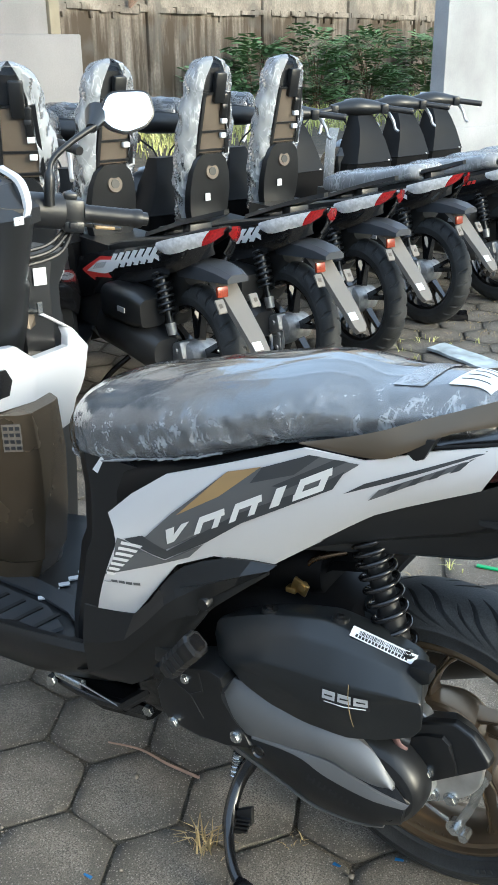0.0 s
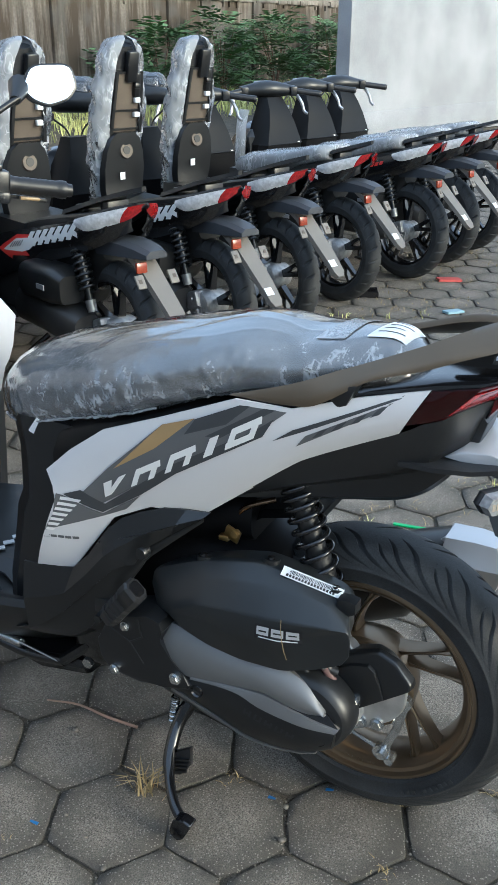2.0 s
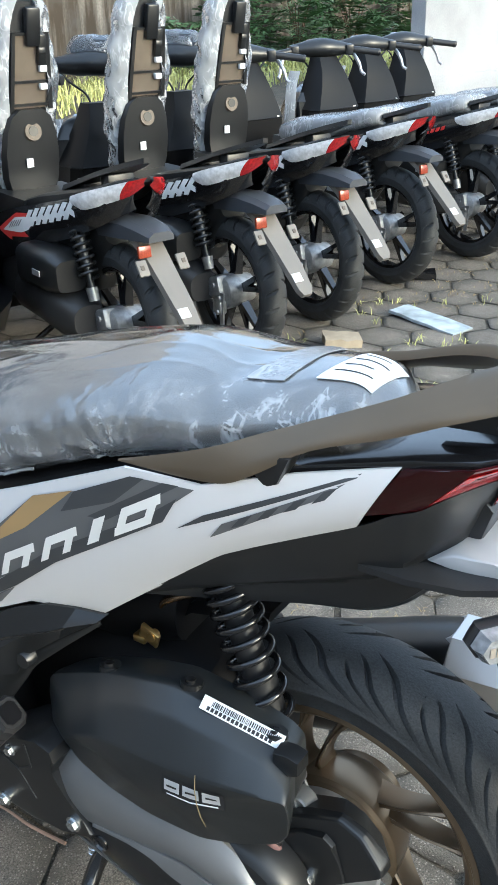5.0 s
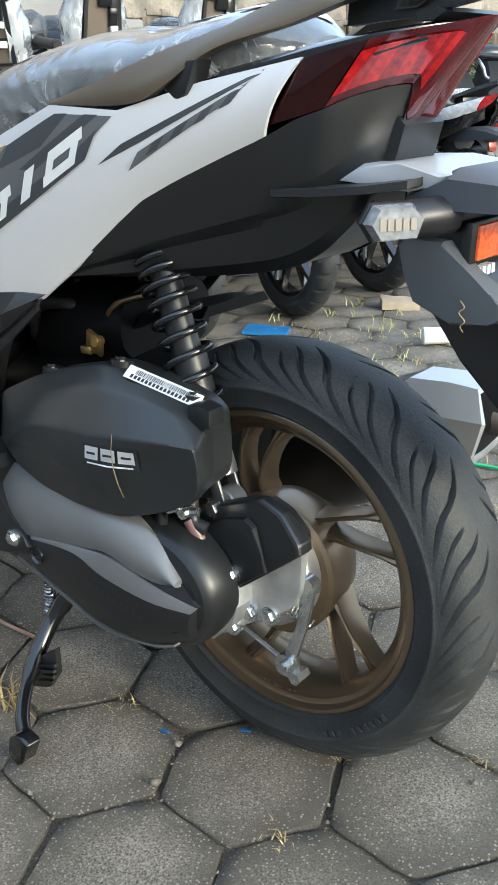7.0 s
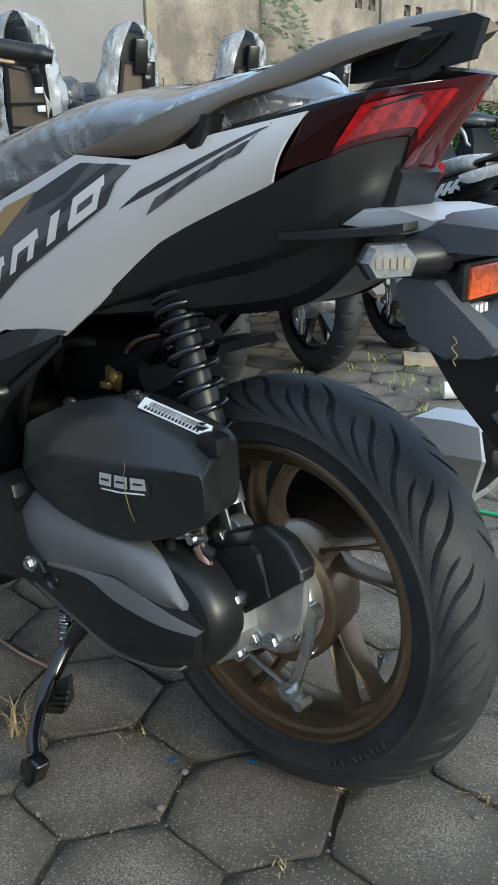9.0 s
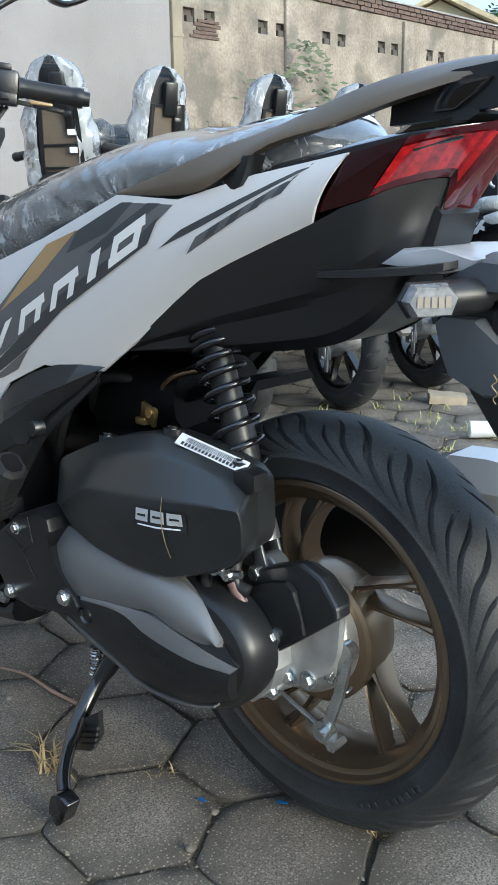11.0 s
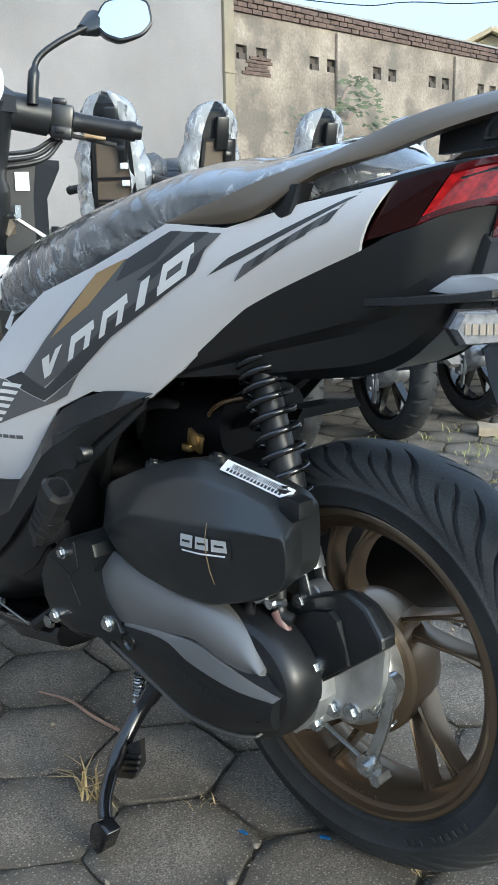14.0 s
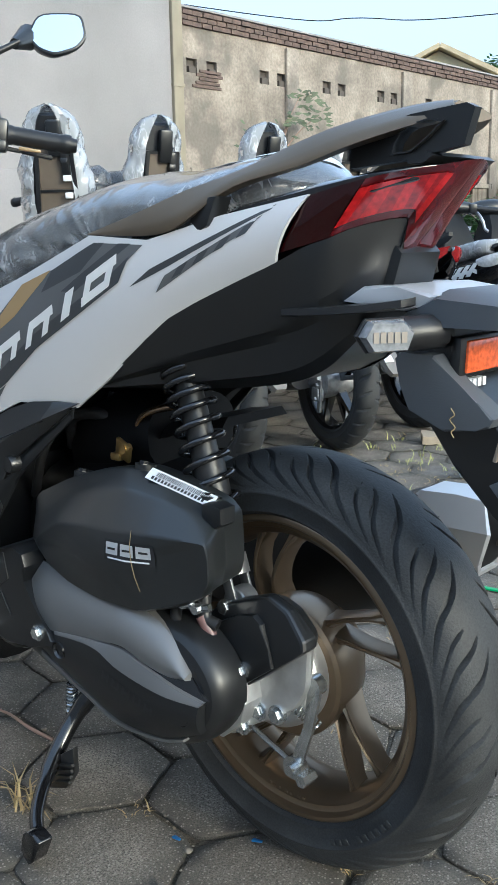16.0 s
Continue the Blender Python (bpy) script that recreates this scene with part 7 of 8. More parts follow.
    # body sides
    TT = [(-0.66, -0.150, 0.565), (-0.50, -0.158, 0.615), (-0.30, -0.152, 0.662), (-0.10, -0.135, 0.705), (0.03, -0.118, 0.738), (0.12, -0.085, 0.765), (0.18, -0.02, 0.785)]
    BO = [(-0.68, -0.150, 0.40), (-0.50, -0.158, 0.455), (-0.30, -0.145, 0.525), (-0.10, -0.122, 0.585), (0.03, -0.104, 0.632), (0.10, -0.078, 0.665), (0.15, -0.02, 0.70)]
    drop = V((-0.02, 0, -0.06))
    TT, BO = [V(q) + drop for q in TT], [V(q) + drop for q in BO]
    g = strip(TT, BO, 0.016, 8, 2)
    sd = part("side_panel", sheet(bmesh.new(), g), GLOSSB, sc, "gloss black side panel with graphics", 30)
    part("side_panel", sheet(bmesh.new(), mirrored(g), (0, -0.004, 0)), GLOSSB, sc, "", 30)
    sk = skin(sd)

    def mark(poly, off, cuts):
        return decal(sk, [(x + drop.x - 0.03, z + drop.z - 0.006) for x, z in poly], off, cuts)

    rng = random.Random(12)
    if not red_marks:
        part("red_edge", mark([(-0.50, 0.560), (-0.36, 0.632), (-0.24, 0.648), (-0.26, 0.640), (-0.36, 0.622), (-0.46, 0.562), (-0.30, 0.575), (-0.28, 0.565), (-0.42, 0.545), (-0.40, 0.535)], 0.002, 2), REDD, sd)
        part("white_graphic", mark([(-0.455, 0.562), (-0.36, 0.618), (-0.25, 0.636), (-0.20, 0.640), (-0.27, 0.590), (-0.32, 0.574)], 0.003, 2), WDEC, sd)
        for k in range(5):
            x, z = -0.405 + 0.017 * k, 0.578 + 0.004 * k
            part("grey_bar", mark([(x, z), (x + 0.006, z), (x + 0.032, z + 0.026), (x + 0.026, z + 0.026)], 0.004, 1), GREYL, sd)
        for k in range(7):
            x = -0.30 + 0.042 * k
            z = 0.594 + 0.0105 * k
            for poly in ([(x, z), (x + 0.027, z + 0.004), (x + 0.068, z + 0.066), (x + 0.038, z + 0.062)], [(x + 0.030, z + 0.026), (x + 0.066, z + 0.018 + rng.uniform(-0.006, 0.006)), (x + 0.066, z + 0.034), (x + 0.036, z + 0.046)]):
                part("white_graphic", mark(poly, 0.0036, 1), WDEC, sd)
    else:
        for k in range(6):
            x, z = -0.20 + 0.028 * k, 0.632 + 0.008 * k
            part("letter_shape", mark([(x, z), (x + 0.021, z + 0.006), (x + 0.026, z + 0.024), (x + 0.006, z + 0.019)], 0.003, 1), REDD, sd)
        for k in range(4):
            x, z = -0.17 + 0.024 * k, 0.668 + 0.006 * k
            part("letter_shape", mark([(x, z), (x + 0.016, z + 0.004), (x + 0.018, z + 0.012), (x + 0.002, z + 0.008)], 0.003, 1), GREYL, sd)
    for s in (1, -1):
        g1 = strip([V(q) + drop for q in ((-0.01, -0.141, 0.731), (0.06, -0.125, 0.753), (0.186, -0.054, 0.7885))], [V(q) + drop for q in ((0.0, -0.136, 0.704), (0.05, -0.123, 0.698), (0.153, -0.066, 0.734))], 0.008, 5, 3)
        g2 = strip([V(q) + drop for q in ((0.186, -0.054, 0.7885), (0.199, -0.036, 0.792), (0.212, -0.012, 0.797))], [V(q) + drop for q in ((0.153, -0.066, 0.734), (0.172, -0.042, 0.747), (0.192, -0.012, 0.772))], 0.008, 5, 3)
        for q in [q for g in (g1, g2) for row in g for q in row]:
            q.y -= 0.006
        p = part("lamp_lens", sheet(bmesh.new(), g1 if s > 0 else mirrored(g1), (0, 0.01 * s, 0)), CLEAR, sc, "pale silver lamp lens", 30)
        part("tail_lamp", sheet(bmesh.new(), g2 if s > 0 else mirrored(g2), (0, 0.01 * s, 0)), REDM, sc, "red tail lamp wedge", 30)
    bm = loft(bmesh.new(), [oval(-0.55, 0, 0.60, 0.125, 0.03, e=5), oval(-0.3, 0, 0.665, 0.12, 0.03, e=5), oval(0.0, 0, 0.722, 0.105, 0.03, e=5), oval(0.12, 0, 0.765, 0.075, 0.018, e=5), oval(0.18, 0, 0.787, 0.02, 0.008, e=5)])
    part("tail_cover", shifted(bm, drop), BLACK, sc)
    bm = loft(bmesh.new(), [[(x, -w, z), (x, w, z), (x, w * 0.9, z + 0.016), (x, -w * 0.9, z + 0.016)] for x, w, z in ((-0.20, 0.080, 0.722), (-0.10, 0.082, 0.752), (0.0, 0.072, 0.785), (0.10, 0.052, 0.815), (0.16, 0.030, 0.832), (0.20, 0.010, 0.843))])
    part("grab_rail", shifted(bm, drop * 1.15), BLACK, sc, "matte black grab rail")
    for x, z in ((-0.14, 0.722), (0.02, 0.757)):
        part("rail_post", shifted(block(bmesh.new(), (x, 0, z), (0.05, 0.09, 0.06), None, 0.006), drop), BLACK, sc)
    # rear guard
    bm = loft(bmesh.new(), [[(x, -w, z0), (x, w, z0), (x, w, z1), (x, w * 0.6, z1 + 0.012), (x, -w * 0.6, z1 + 0.012), (x, -w, z1)] for x, w, z0, z1 in ((-0.18, 0.065, 0.535, 0.570), (-0.02, 0.066, 0.545, 0.590), (0.10, 0.064, 0.555, 0.598), (0.18, 0.056, 0.560, 0.590), (0.235, 0.042, 0.562, 0.576))])
    gd = part("rear_guard", bm, ROWG, sc, "grey plastic rear guard", 25)
    bm = loft(bmesh.new(), [[(x, -w, z), (x, w, z), (x + 0.014, w * 0.9, z + 0.012), (x + 0.014, -w * 0.9, z + 0.012)] for x, w, z in ((0.09, 0.050, 0.575), (0.16, 0.044, 0.53), (0.225, 0.040, 0.472), (0.315, 0.036, 0.392), (0.372, 0.030, 0.335), (0.385, 0.018, 0.318))])
    part("mud_flap", bm, FLAPG, gd, "long grey mud flap", 25)
    for s in (1, -1):
        part("flap_tab", block(bmesh.new(), (0.232, -0.068 * s, 0.492), (0.010, 0.035, 0.05), Euler((0, -0.6, 0)).to_matrix(), 0.004), FLAPG, gd)
        part("tab_slot", block(bmesh.new(), (0.236, -0.07 * s, 0.495), (0.003, 0.012, 0.014), Euler((0, -0.6, 0)).to_matrix()), HOLE, gd)
    bm = block(bmesh.new(), (0.207, -0.045, 0.533), (0.012, 0.042, 0.036), Euler((0, -0.1, 0)).to_matrix(), 0.003)
    part("reflector", bm, REFR, gd, "orange reflector")
    bm = block(bmesh.new(), (0.3575, -0.012, 0.3785), (0.002, 0.034, 0.032), Euler((0, -0.78, 0)).to_matrix())
    part("paper_sticker", bm, LABEL, gd, "small white sticker")
    # middle and front
    bm = loft(bmesh.new(), [[(x, -w, 0.27), (x, -w * 0.8, zb), (x, w * 0.8, zb), (x, w, 0.27)] for x, w, zb in ((-1.02, 0.12, 0.2), (-0.9, 0.19, 0.16), (-0.7, 0.2, 0.16), (-0.52, 0.17, 0.22))])
    part("footboard", bm, BLACK, sc)
    bm = loft(bmesh.new(), [[(x0, -w, z), (x0 + 0.25, -w, z), (x0 + 0.25, w, z), (x0, w, z), (x0 - 0.02, 0, z)] for z, x0, w in ((0.26, -0.68, 0.15), (0.45, -0.65, 0.145), (0.60, -0.66, 0.13))])
    part("centre_cover", bm, BLACK, sc)
    bm = sheet(bmesh.new(), [[(x0 - 0.9 * abs(hw * u) ** 1.5 , hw * u, z) for u in [-1 + 0.125 * k for k in range(17)]] for z, hw, x0 in ((0.22, 0.15, -0.90), (0.27, 0.20, -0.90), (0.34, 0.21, -0.905), (0.46, 0.20, -0.925), (0.58, 0.185, -0.945), (0.68, 0.195, -0.945), (0.72, 0.15, -0.985), (0.75, 0.10, -1.01), (0.76, 0.06, -1.03))], (-0.02, 0, 0))
    part("leg_shield", bm, BLACK, sc, "black leg shield")
    bm = loft(bmesh.new(), [oval(-1.36, 0, 0.42, 0.05, 0.1), oval(-1.27, 0, 0.52, 0.11, 0.17), oval(-1.15, 0, 0.55, 0.15, 0.21), oval(-1.04, 0, 0.54, 0.17, 0.2)])
    part("front_fairing", bm, GLOSSB, sc)
    c, ang = V((-0.98, 0.0, 0.955)) if seat_up else V((-1.07, 0.0, 0.925)), radians(-39 if seat_up else -24)
    low = 0.86 if seat_up else 0.94
    R = Matrix.Translation(c) @ Matrix.Rotation(ang, 4, "Z")
    bm = loft(bmesh.new(), [[(0.015 + rx * math.cos(a), y, 0.012 * (1 - abs(y) * 5) + rz * math.sin(a)) for a in [2 * math.pi * k / 14 for k in range(14)]] for y, rx, rz in ((-0.175, 0.026, 0.026), (-0.12, 0.034, 0.034), (-0.06, 0.060, 0.046), (0.0, 0.070, 0.050), (0.06, 0.060, 0.046), (0.12, 0.034, 0.034), (0.175, 0.026, 0.026))])
    bmesh.ops.transform(bm, matrix=R, verts=bm.verts)
    hc = part("handlebar_cover", bm, BLACK, sc, "dark grey handlebar cover")
    bm = loft(bmesh.new(), [[(x - 0.02, -w, z), (x + 0.02, -w * 0.8, z + 0.008), (x + 0.03, 0, z + 0.012), (x + 0.02, w * 0.8, z + 0.008), (x - 0.02, w, z), (x - 0.07, 0, z - 0.01)] for x, w, z in ((0.02, 0.085, 0.02), (0.005, 0.10, 0.055), (-0.03, 0.085, 0.085), (-0.07, 0.05, 0.10))])
    if not seat_up:
        bmesh.ops.scale(bm, vec=(1.1, 0.72, 0.5), verts=bm.verts)
    bmesh.ops.transform(bm, matrix=R, verts=bm.verts)
    part("dash", bm, GLOSSB, hc, "glossy black dash", 20)
    bm = loft(bmesh.new(), [oval(-0.15, 0, 0.015, 0.05, 0.04, 28), oval(-0.11, 0, 0.045, 0.115, 0.095, 28), oval(-0.06, 0, 0.06, 0.135, 0.095, 28), oval(-0.01, 0, 0.065, 0.125, 0.07, 28), oval(0.04, 0, 0.06, 0.085, 0.045, 28)])
    for v in bm.verts:
        v.co = V((v.co.x * 0.85, v.co.y * 0.8, v.co.z * 0.72))
        v.co += V((0.3, v.co.y * 4, 1)) * (0.014 * noise.noise(v.co * 19) + 0.010 * crumple(v.co, 0.05))
    bmesh.ops.transform(bm, matrix=R, verts=bm.verts)
    if seat_up:
        part("headlamp_film", bm, FILMH, hc, "milky film over the head lamp", 70)
    else:
        bm.free()
    for s in (1, -1):
        bm = block(bmesh.new(), R @ V((0.03, 0.155 * s, 0.0)), (0.05, 0.045, 0.055), Euler((0, 0.1, ang)).to_matrix(), 0.008)
        part("switch_box", bm, BLACK, hc)
        bm = tube(bmesh.new(), [R @ V((0.035, 0.175 * s, 0.0)), R @ V((0.07, 0.31 * s, -0.018))], [0.0175, 0.0175], 12)
        tube(bm, [R @ V((0.07, 0.31 * s, -0.018)), R @ V((0.074, 0.322 * s, -0.02))], [0.020, 0.016], 12)
        part("grip", bm, PEGR, hc, "black rubber grip")
        pts = smooth_line([(-0.02, 0.16 * s, 0.0), (0.0, 0.20 * s, -0.03), (0.02, 0.225 * s, -0.075), (0.03, 0.235 * s, -0.115), (0.045, 0.25 * s, -0.13)], 4)
        bm = tube(bmesh.new(), [R @ q for q in pts], [0.010] * 9 + [0.0085] * 8, 8)
        part("brake_lever", bm, SILVER, hc, "silver brake lever")
        bm = tube(bmesh.new(), smooth_line([R @ V((0.02, 0.14 * s, -0.01)), R @ V((0.03, 0.09 * s, -0.06)), R @ V((-0.02, 0.04 * s, -0.11)), c + V((0.01, 0.02 * s, -0.165))], 4), 0.0045, 6)
        part("control_cable", bm, PEGR, hc)
    # inner front cover with its seam
    bm = loft(bmesh.new(), [[(-1.0, -w, z), (x0 - 0.05, -w * 0.98, z), (x0 - 0.004, -w * 0.8, z), (x0 + 0.004, 0, z), (x0 - 0.004, w * 0.8, z), (x0 - 0.05, w * 0.98, z), (-1.0, w, z)] for z, x0, w in ((0.34, -0.875, 0.17), (0.50, -0.86, 0.19), (0.62, -0.855, 0.185), (0.675, -0.852, 0.18), (0.68, -0.844, 0.182), (0.69, -0.85, 0.178), (0.80, -0.872, 0.125), (0.88, -0.90, 0.085), (0.95, -0.94, 0.06))])
    for v in bm.verts:
        if not seat_up and v.co.z > 0.75:
            v.co.y *= 1.0 + (v.co.z - 0.75) * 1.5
        v.co.z *= low
        v.co.x -= 0.0 if seat_up else 0.06
    part("inner_cover", bm, DEEP, sc, "black inner front cover", 30)
    bm = block(bmesh.new(), (-0.857 - (0 if seat_up else 0.06), 0.10, 0.684 * low), (0.010, 0.05, 0.008), Euler((0, 0, -0.3)).to_matrix(), 0.003)
    part("hook_bar", bm, SILVER, sc)
    for s in (1, -1):
        edge = smooth_line([V((x - (0 if seat_up else 0.06), y, z * low)) for x, y, z in [(-0.99, 0.19 * s, 0.42), (-0.985, 0.205 * s, 0.56), (-0.98, 0.205 * s, 0.68), (-1.0, 0.175 * s, 0.80), (-1.02, 0.13 * s, 0.88)]], 4)
        bm = sheet(bmesh.new(), [edge, [q + V((-0.02, 0.016 * s, 0.0)) for q in edge], [q + V((-0.06, 0.018 * s, 0.0)) for q in edge]], (-0.004, 0, 0))
        part("shield_edge_film", bm, FILMM, sc, "milky film along the shield edge", 60)
    bm = shifted(tyre_mesh(bmesh.new(), 0.255, 0.182, 0.042, False, 64), (-1.255, 0, 0.255))
    part("front_wheel", bm, RUBBER, sc, "black front tyre")
    bm = tube(bmesh.new(), [(-1.255, 0.07, 0.255), (-1.08, 0.05, 0.6)], 0.016, 10)
    tube(bm, [(-1.255, -0.07, 0.255), (-1.08, -0.05, 0.6)], 0.016, 10)
    lathe(bm, [(0.182, -0.02), (0.165, 0.0), (0.182, 0.02)], (-1.255, 0, 0.255), 32)
    part("fork", bm, GLOSSB, sc)
    bm = tube(bmesh.new(), smooth_line([(-0.35, -0.10, 0.18), (-0.38, -0.17, 0.12), (-0.40, -0.22, 0.05), (-0.39, -0.24, 0.0)], 4), 0.011, 8)
    block(bm, (-0.385, -0.243, 0.006), (0.05, 0.035, 0.012), None, 0.003)
    part("side_stand", bm, GLOSSB, sc, "black side stand")
    # seat
    def wide(t):
        return 0.078 + 0.036 * math.sin(min(1.0, t * 1.25) * math.pi * 0.62) - 0.050 * max(0, t - 0.55) ** 1.1 * 2

    if seat_up:
        rings, n = [], 16
        for k in range(11):
            t = k / 10
            x, z = -0.640 + 0.125 * t, 0.640 + 0.565 * t
            w = wide(t) * (1 if k < 10 else 0.55)
            rings.append([(x - 0.045 + 0.075 * math.cos(a) * (1 if math.cos(a) < 0 else 0.35), w * math.copysign(abs(math.sin(a)) ** 0.75, math.sin(a)), z - 0.012 * math.cos(a)) for a in [2 * math.pi * j / n for j in range(n)]])
        st = part("seat", loft(bmesh.new(), rings), SEATV, sc, "black seat tipped up on its hinge")
        bm = loft(bmesh.new(), [[(-0.640 + 0.125 * t, s * wide(t) * 0.62 + 0.012, 0.640 + 0.565 * t) for s in (-1, 1)] + [(-0.640 + 0.125 * t - 0.02, s * wide(t) * 0.62 + 0.012, 0.640 + 0.565 * t) for s in (1, -1)] for t in (0.40, 0.5, 0.65, 0.80)])
        part("seat_base", bm, SEATB, st, "tan seat base underside")
        for t in (0.42, 0.55, 0.81):
            part("seat_rib", block(bmesh.new(), (-0.638 + 0.125 * t, 0.01, 0.640 + 0.565 * t), (0.010, wide(t) * 1.2, 0.008), Euler((0, 0.22, 0)).to_matrix()), BLACK, st)
        for s in (-1, 1):
            part("seat_rib", beam(bmesh.new(), (-0.588, s * wide(0.40) * 0.66 + 0.012, 0.862), (-0.536, s * wide(0.82) * 0.66 + 0.012, 1.103), 0.014, 0.014, 0.014, 0.014), BLACK, st)
        part("latch_hook", block(bmesh.new(), (-0.528, 0.02, 1.12), (0.03, 0.05, 0.12), Euler((0, 0.22, 0)).to_matrix(), 0.008), BLACK, st, "black latch hook")
        part("latch_hook", block(bmesh.new(), (-0.545, 0.05, 1.05), (0.03, 0.03, 0.10), Euler((0, 0.22, 0)).to_matrix(), 0.008), BLACK, st)
        for t in (0.52, 0.62, 0.72):
            part("rubber_pad", block(bmesh.new(), (-0.628 + 0.125 * t, wide(t) * 0.48, 0.640 + 0.565 * t), (0.02, 0.026, 0.02), None, 0.003), LABEL if t < 0.7 else BLACK, st)
        hw = [(0.57, 0.085), (0.64, 0.105), (0.72, 0.108), (0.79, 0.098), (0.84, 0.078), (0.865, 0.045)]
        bm = loft(bmesh.new(), [[(-0.632 + 0.2 * (z - 0.6), -w, z), (-0.600 + 0.14 * (z - 0.6), -w * 0.9, z), (-0.586 + 0.1 * (z - 0.6), 0, z), (-0.600 + 0.14 * (z - 0.6), w * 0.9, z), (-0.632 + 0.2 * (z - 0.6), w, z)] for z, w in hw])
        part("hinge_cover", bm, BLACK, sc, "black hinge cover")
        bm = tube(bmesh.new(), [(-0.585, 0.0, 0.790), (-0.562, 0.0, 0.793)], [0.036, 0.030], 18)
        cap = part("hinge_cap", bm, SEATB, sc, "tan round hinge cap")
        part("cap_lock", tube(bmesh.new(), [(-0.566, 0.0, 0.7935), (-0.5605, 0.0, 0.794)], [0.019, 0.017], 14), BLACK, cap)
        bm = block(bmesh.new(), (-0.573, -0.02, 0.69), (0.003, 0.024, 0.03))
        part("paper_sticker", bm, LABEL, sc)
        rows = []
        for k in range(57):
            t = k / 56
            x, z = -0.645 + 0.130 * t, 0.560 + 0.660 * t
            w = wide(t) + 0.014
            if t > 0.9:
                w *= 1 - 0.45 * ((t - 0.9) / 0.1) ** 2
            row = []
            for j in range(57):
                a = radians(25 - 12 * max(0, t - 0.85) / 0.15 + (310 + 24 * max(0, t - 0.85) / 0.15) * j / 56)
                q = V((x - 0.045 + 0.088 * math.cos(a) * (1 if math.cos(a) < 0 else 0.55), w * math.copysign(abs(math.sin(a)) ** 0.75, math.sin(a)), z))
                d = V((math.cos(a), math.sin(a), 0))
                q += d * (0.012 * noise.noise(q * 13) + 0.008 * noise.noise(V((q.x * 50, q.y * 50, q.z * 17))))
                q += d * 0.014 * crumple(q, 0.06)
                row.append(q)
            rows.append(row)
        rows.append([V((-0.55 + (q.x + 0.55) * 0.3, q.y * 0.25, 1.235)) for q in rows[-1]])
        part("seat_film", sheet(bmesh.new(), rows, (0.0, 0.0, 0.0004)), FILMM, st, "milky plastic film round the seat", 28)
    else:
        sec = [(-0.66, 0.615, 0.57, 0.08), (-0.60, 0.66, 0.57, 0.125), (-0.45, 0.69, 0.59, 0.14), (-0.28, 0.71, 0.62, 0.14), (-0.16, 0.735, 0.66, 0.13), (-0.06, 0.75, 0.69, 0.11), (-0.02, 0.74, 0.70, 0.08)]
        part("seat", loft(bmesh.new(), [oval(x, 0, (a + b) / 2, w, (a - b) / 2, 20, 3) for x, a, b, w in sec]), SEATV, sc, "black seat")
        line = smooth_line([(x, a, b) for x, a, b, w in sec], 4)
        ws = smooth_line([(x, w, 0) for x, a, b, w in sec], 4)
        rr = []
        for q, w in zip(line, ws):
            ring = []
            for p in oval(q.x, 0, (q.y + q.z) / 2, w.y + 0.01, (q.y - q.z) / 2 + 0.01, 28, 3):
                p = V(p)
                ring.append(p + V((0, 0, 1)) * 0.007 * noise.noise(p * 24))
            rr.append(ring)
        part("seat_film", loft(bmesh.new(), rr), FILMM, sc, "milky plastic film over the seat", 70)
    return sc


up = row_scooter("parked_scooter", "black scooter with its wrapped seat tipped up", True, False)
up.matrix_basis = pose(-1.67, 1.31, 0, 0, 0, -17)
for x, y, turned in ((-1.80, 0.61, -45), (-1.60, 1.80, -18), (-1.605, 2.33, -18)):
    copy_thing(up, pose(x, y, 0, 0, 0, turned))
down = row_scooter("parked_scooter", "black scooter with its film-wrapped seat closed", False, False)
down.matrix_basis = pose(-1.61, 2.96, 0, 0, 0, -15)
red = row_scooter("parked_scooter", "black scooter with red lettering and wrapped seat", False, True)
red.matrix_basis = pose(-1.50, 3.58, 0, 0, 0, -13)
for x, y in ((-1.48, 4.02), (-1.46, 4.45)):
    copy_thing(red, pose(x, y, 0, 0, 0, -13))


# ---- litter, grass in the joints ----
def scrap(name, at, size, turn, mat, label, category, tilt=3):
    bm = bmesh.new()
    w, d, h = size
    rows = [[V((-w / 2 + w * i / 5, -d / 2 + d * j / 4, h + 0.35 * h * noise.noise(V((i, j, at[0] * 7))))) for i in range(6)] for j in range(5)]
    sheet(bm, rows, (0, 0, -h))
    o = solid(name, bm, mat, label, category)
    o.matrix_basis = pose(*at, 0.001, 0, tilt, turn)
    return o


scrap("blue_wrapper", (-1.51, 1.545), (0.15, 0.10, 0.012), 30, BLUEP, "blue plastic wrapper lying on the pavers", "wrapper")
scrap("cardboard_piece", (-1.36, 2.13), (0.14, 0.10, 0.03), 40, CARD, "torn piece of tan cardboard on the pavers", "cardboard")
scrap("red_wrapper", (-1.26, 3.64), (0.13, 0.06, 0.012), 40, shader("red_scrap", (0.5, 0.09, 0.08), 0.5), "crumpled red wrapper on the pavers", "wrapper")
scrap("orange_wrapper", (-1.48, 4.08), (0.08, 0.06, 0.02), 10, shader("orange_scrap", (0.75, 0.2, 0.04), 0.5), "small orange wrapper on the pavers", "wrapper")
scrap("striped_sack", (-1.2, 2.55), (0.34, 0.12, 0.012), -15, shader("pale_blue_sack", (0.42, 0.47, 0.5), 0.6, vary=0.4, scale=14), "pale blue woven plastic sack on the ground", "sack")
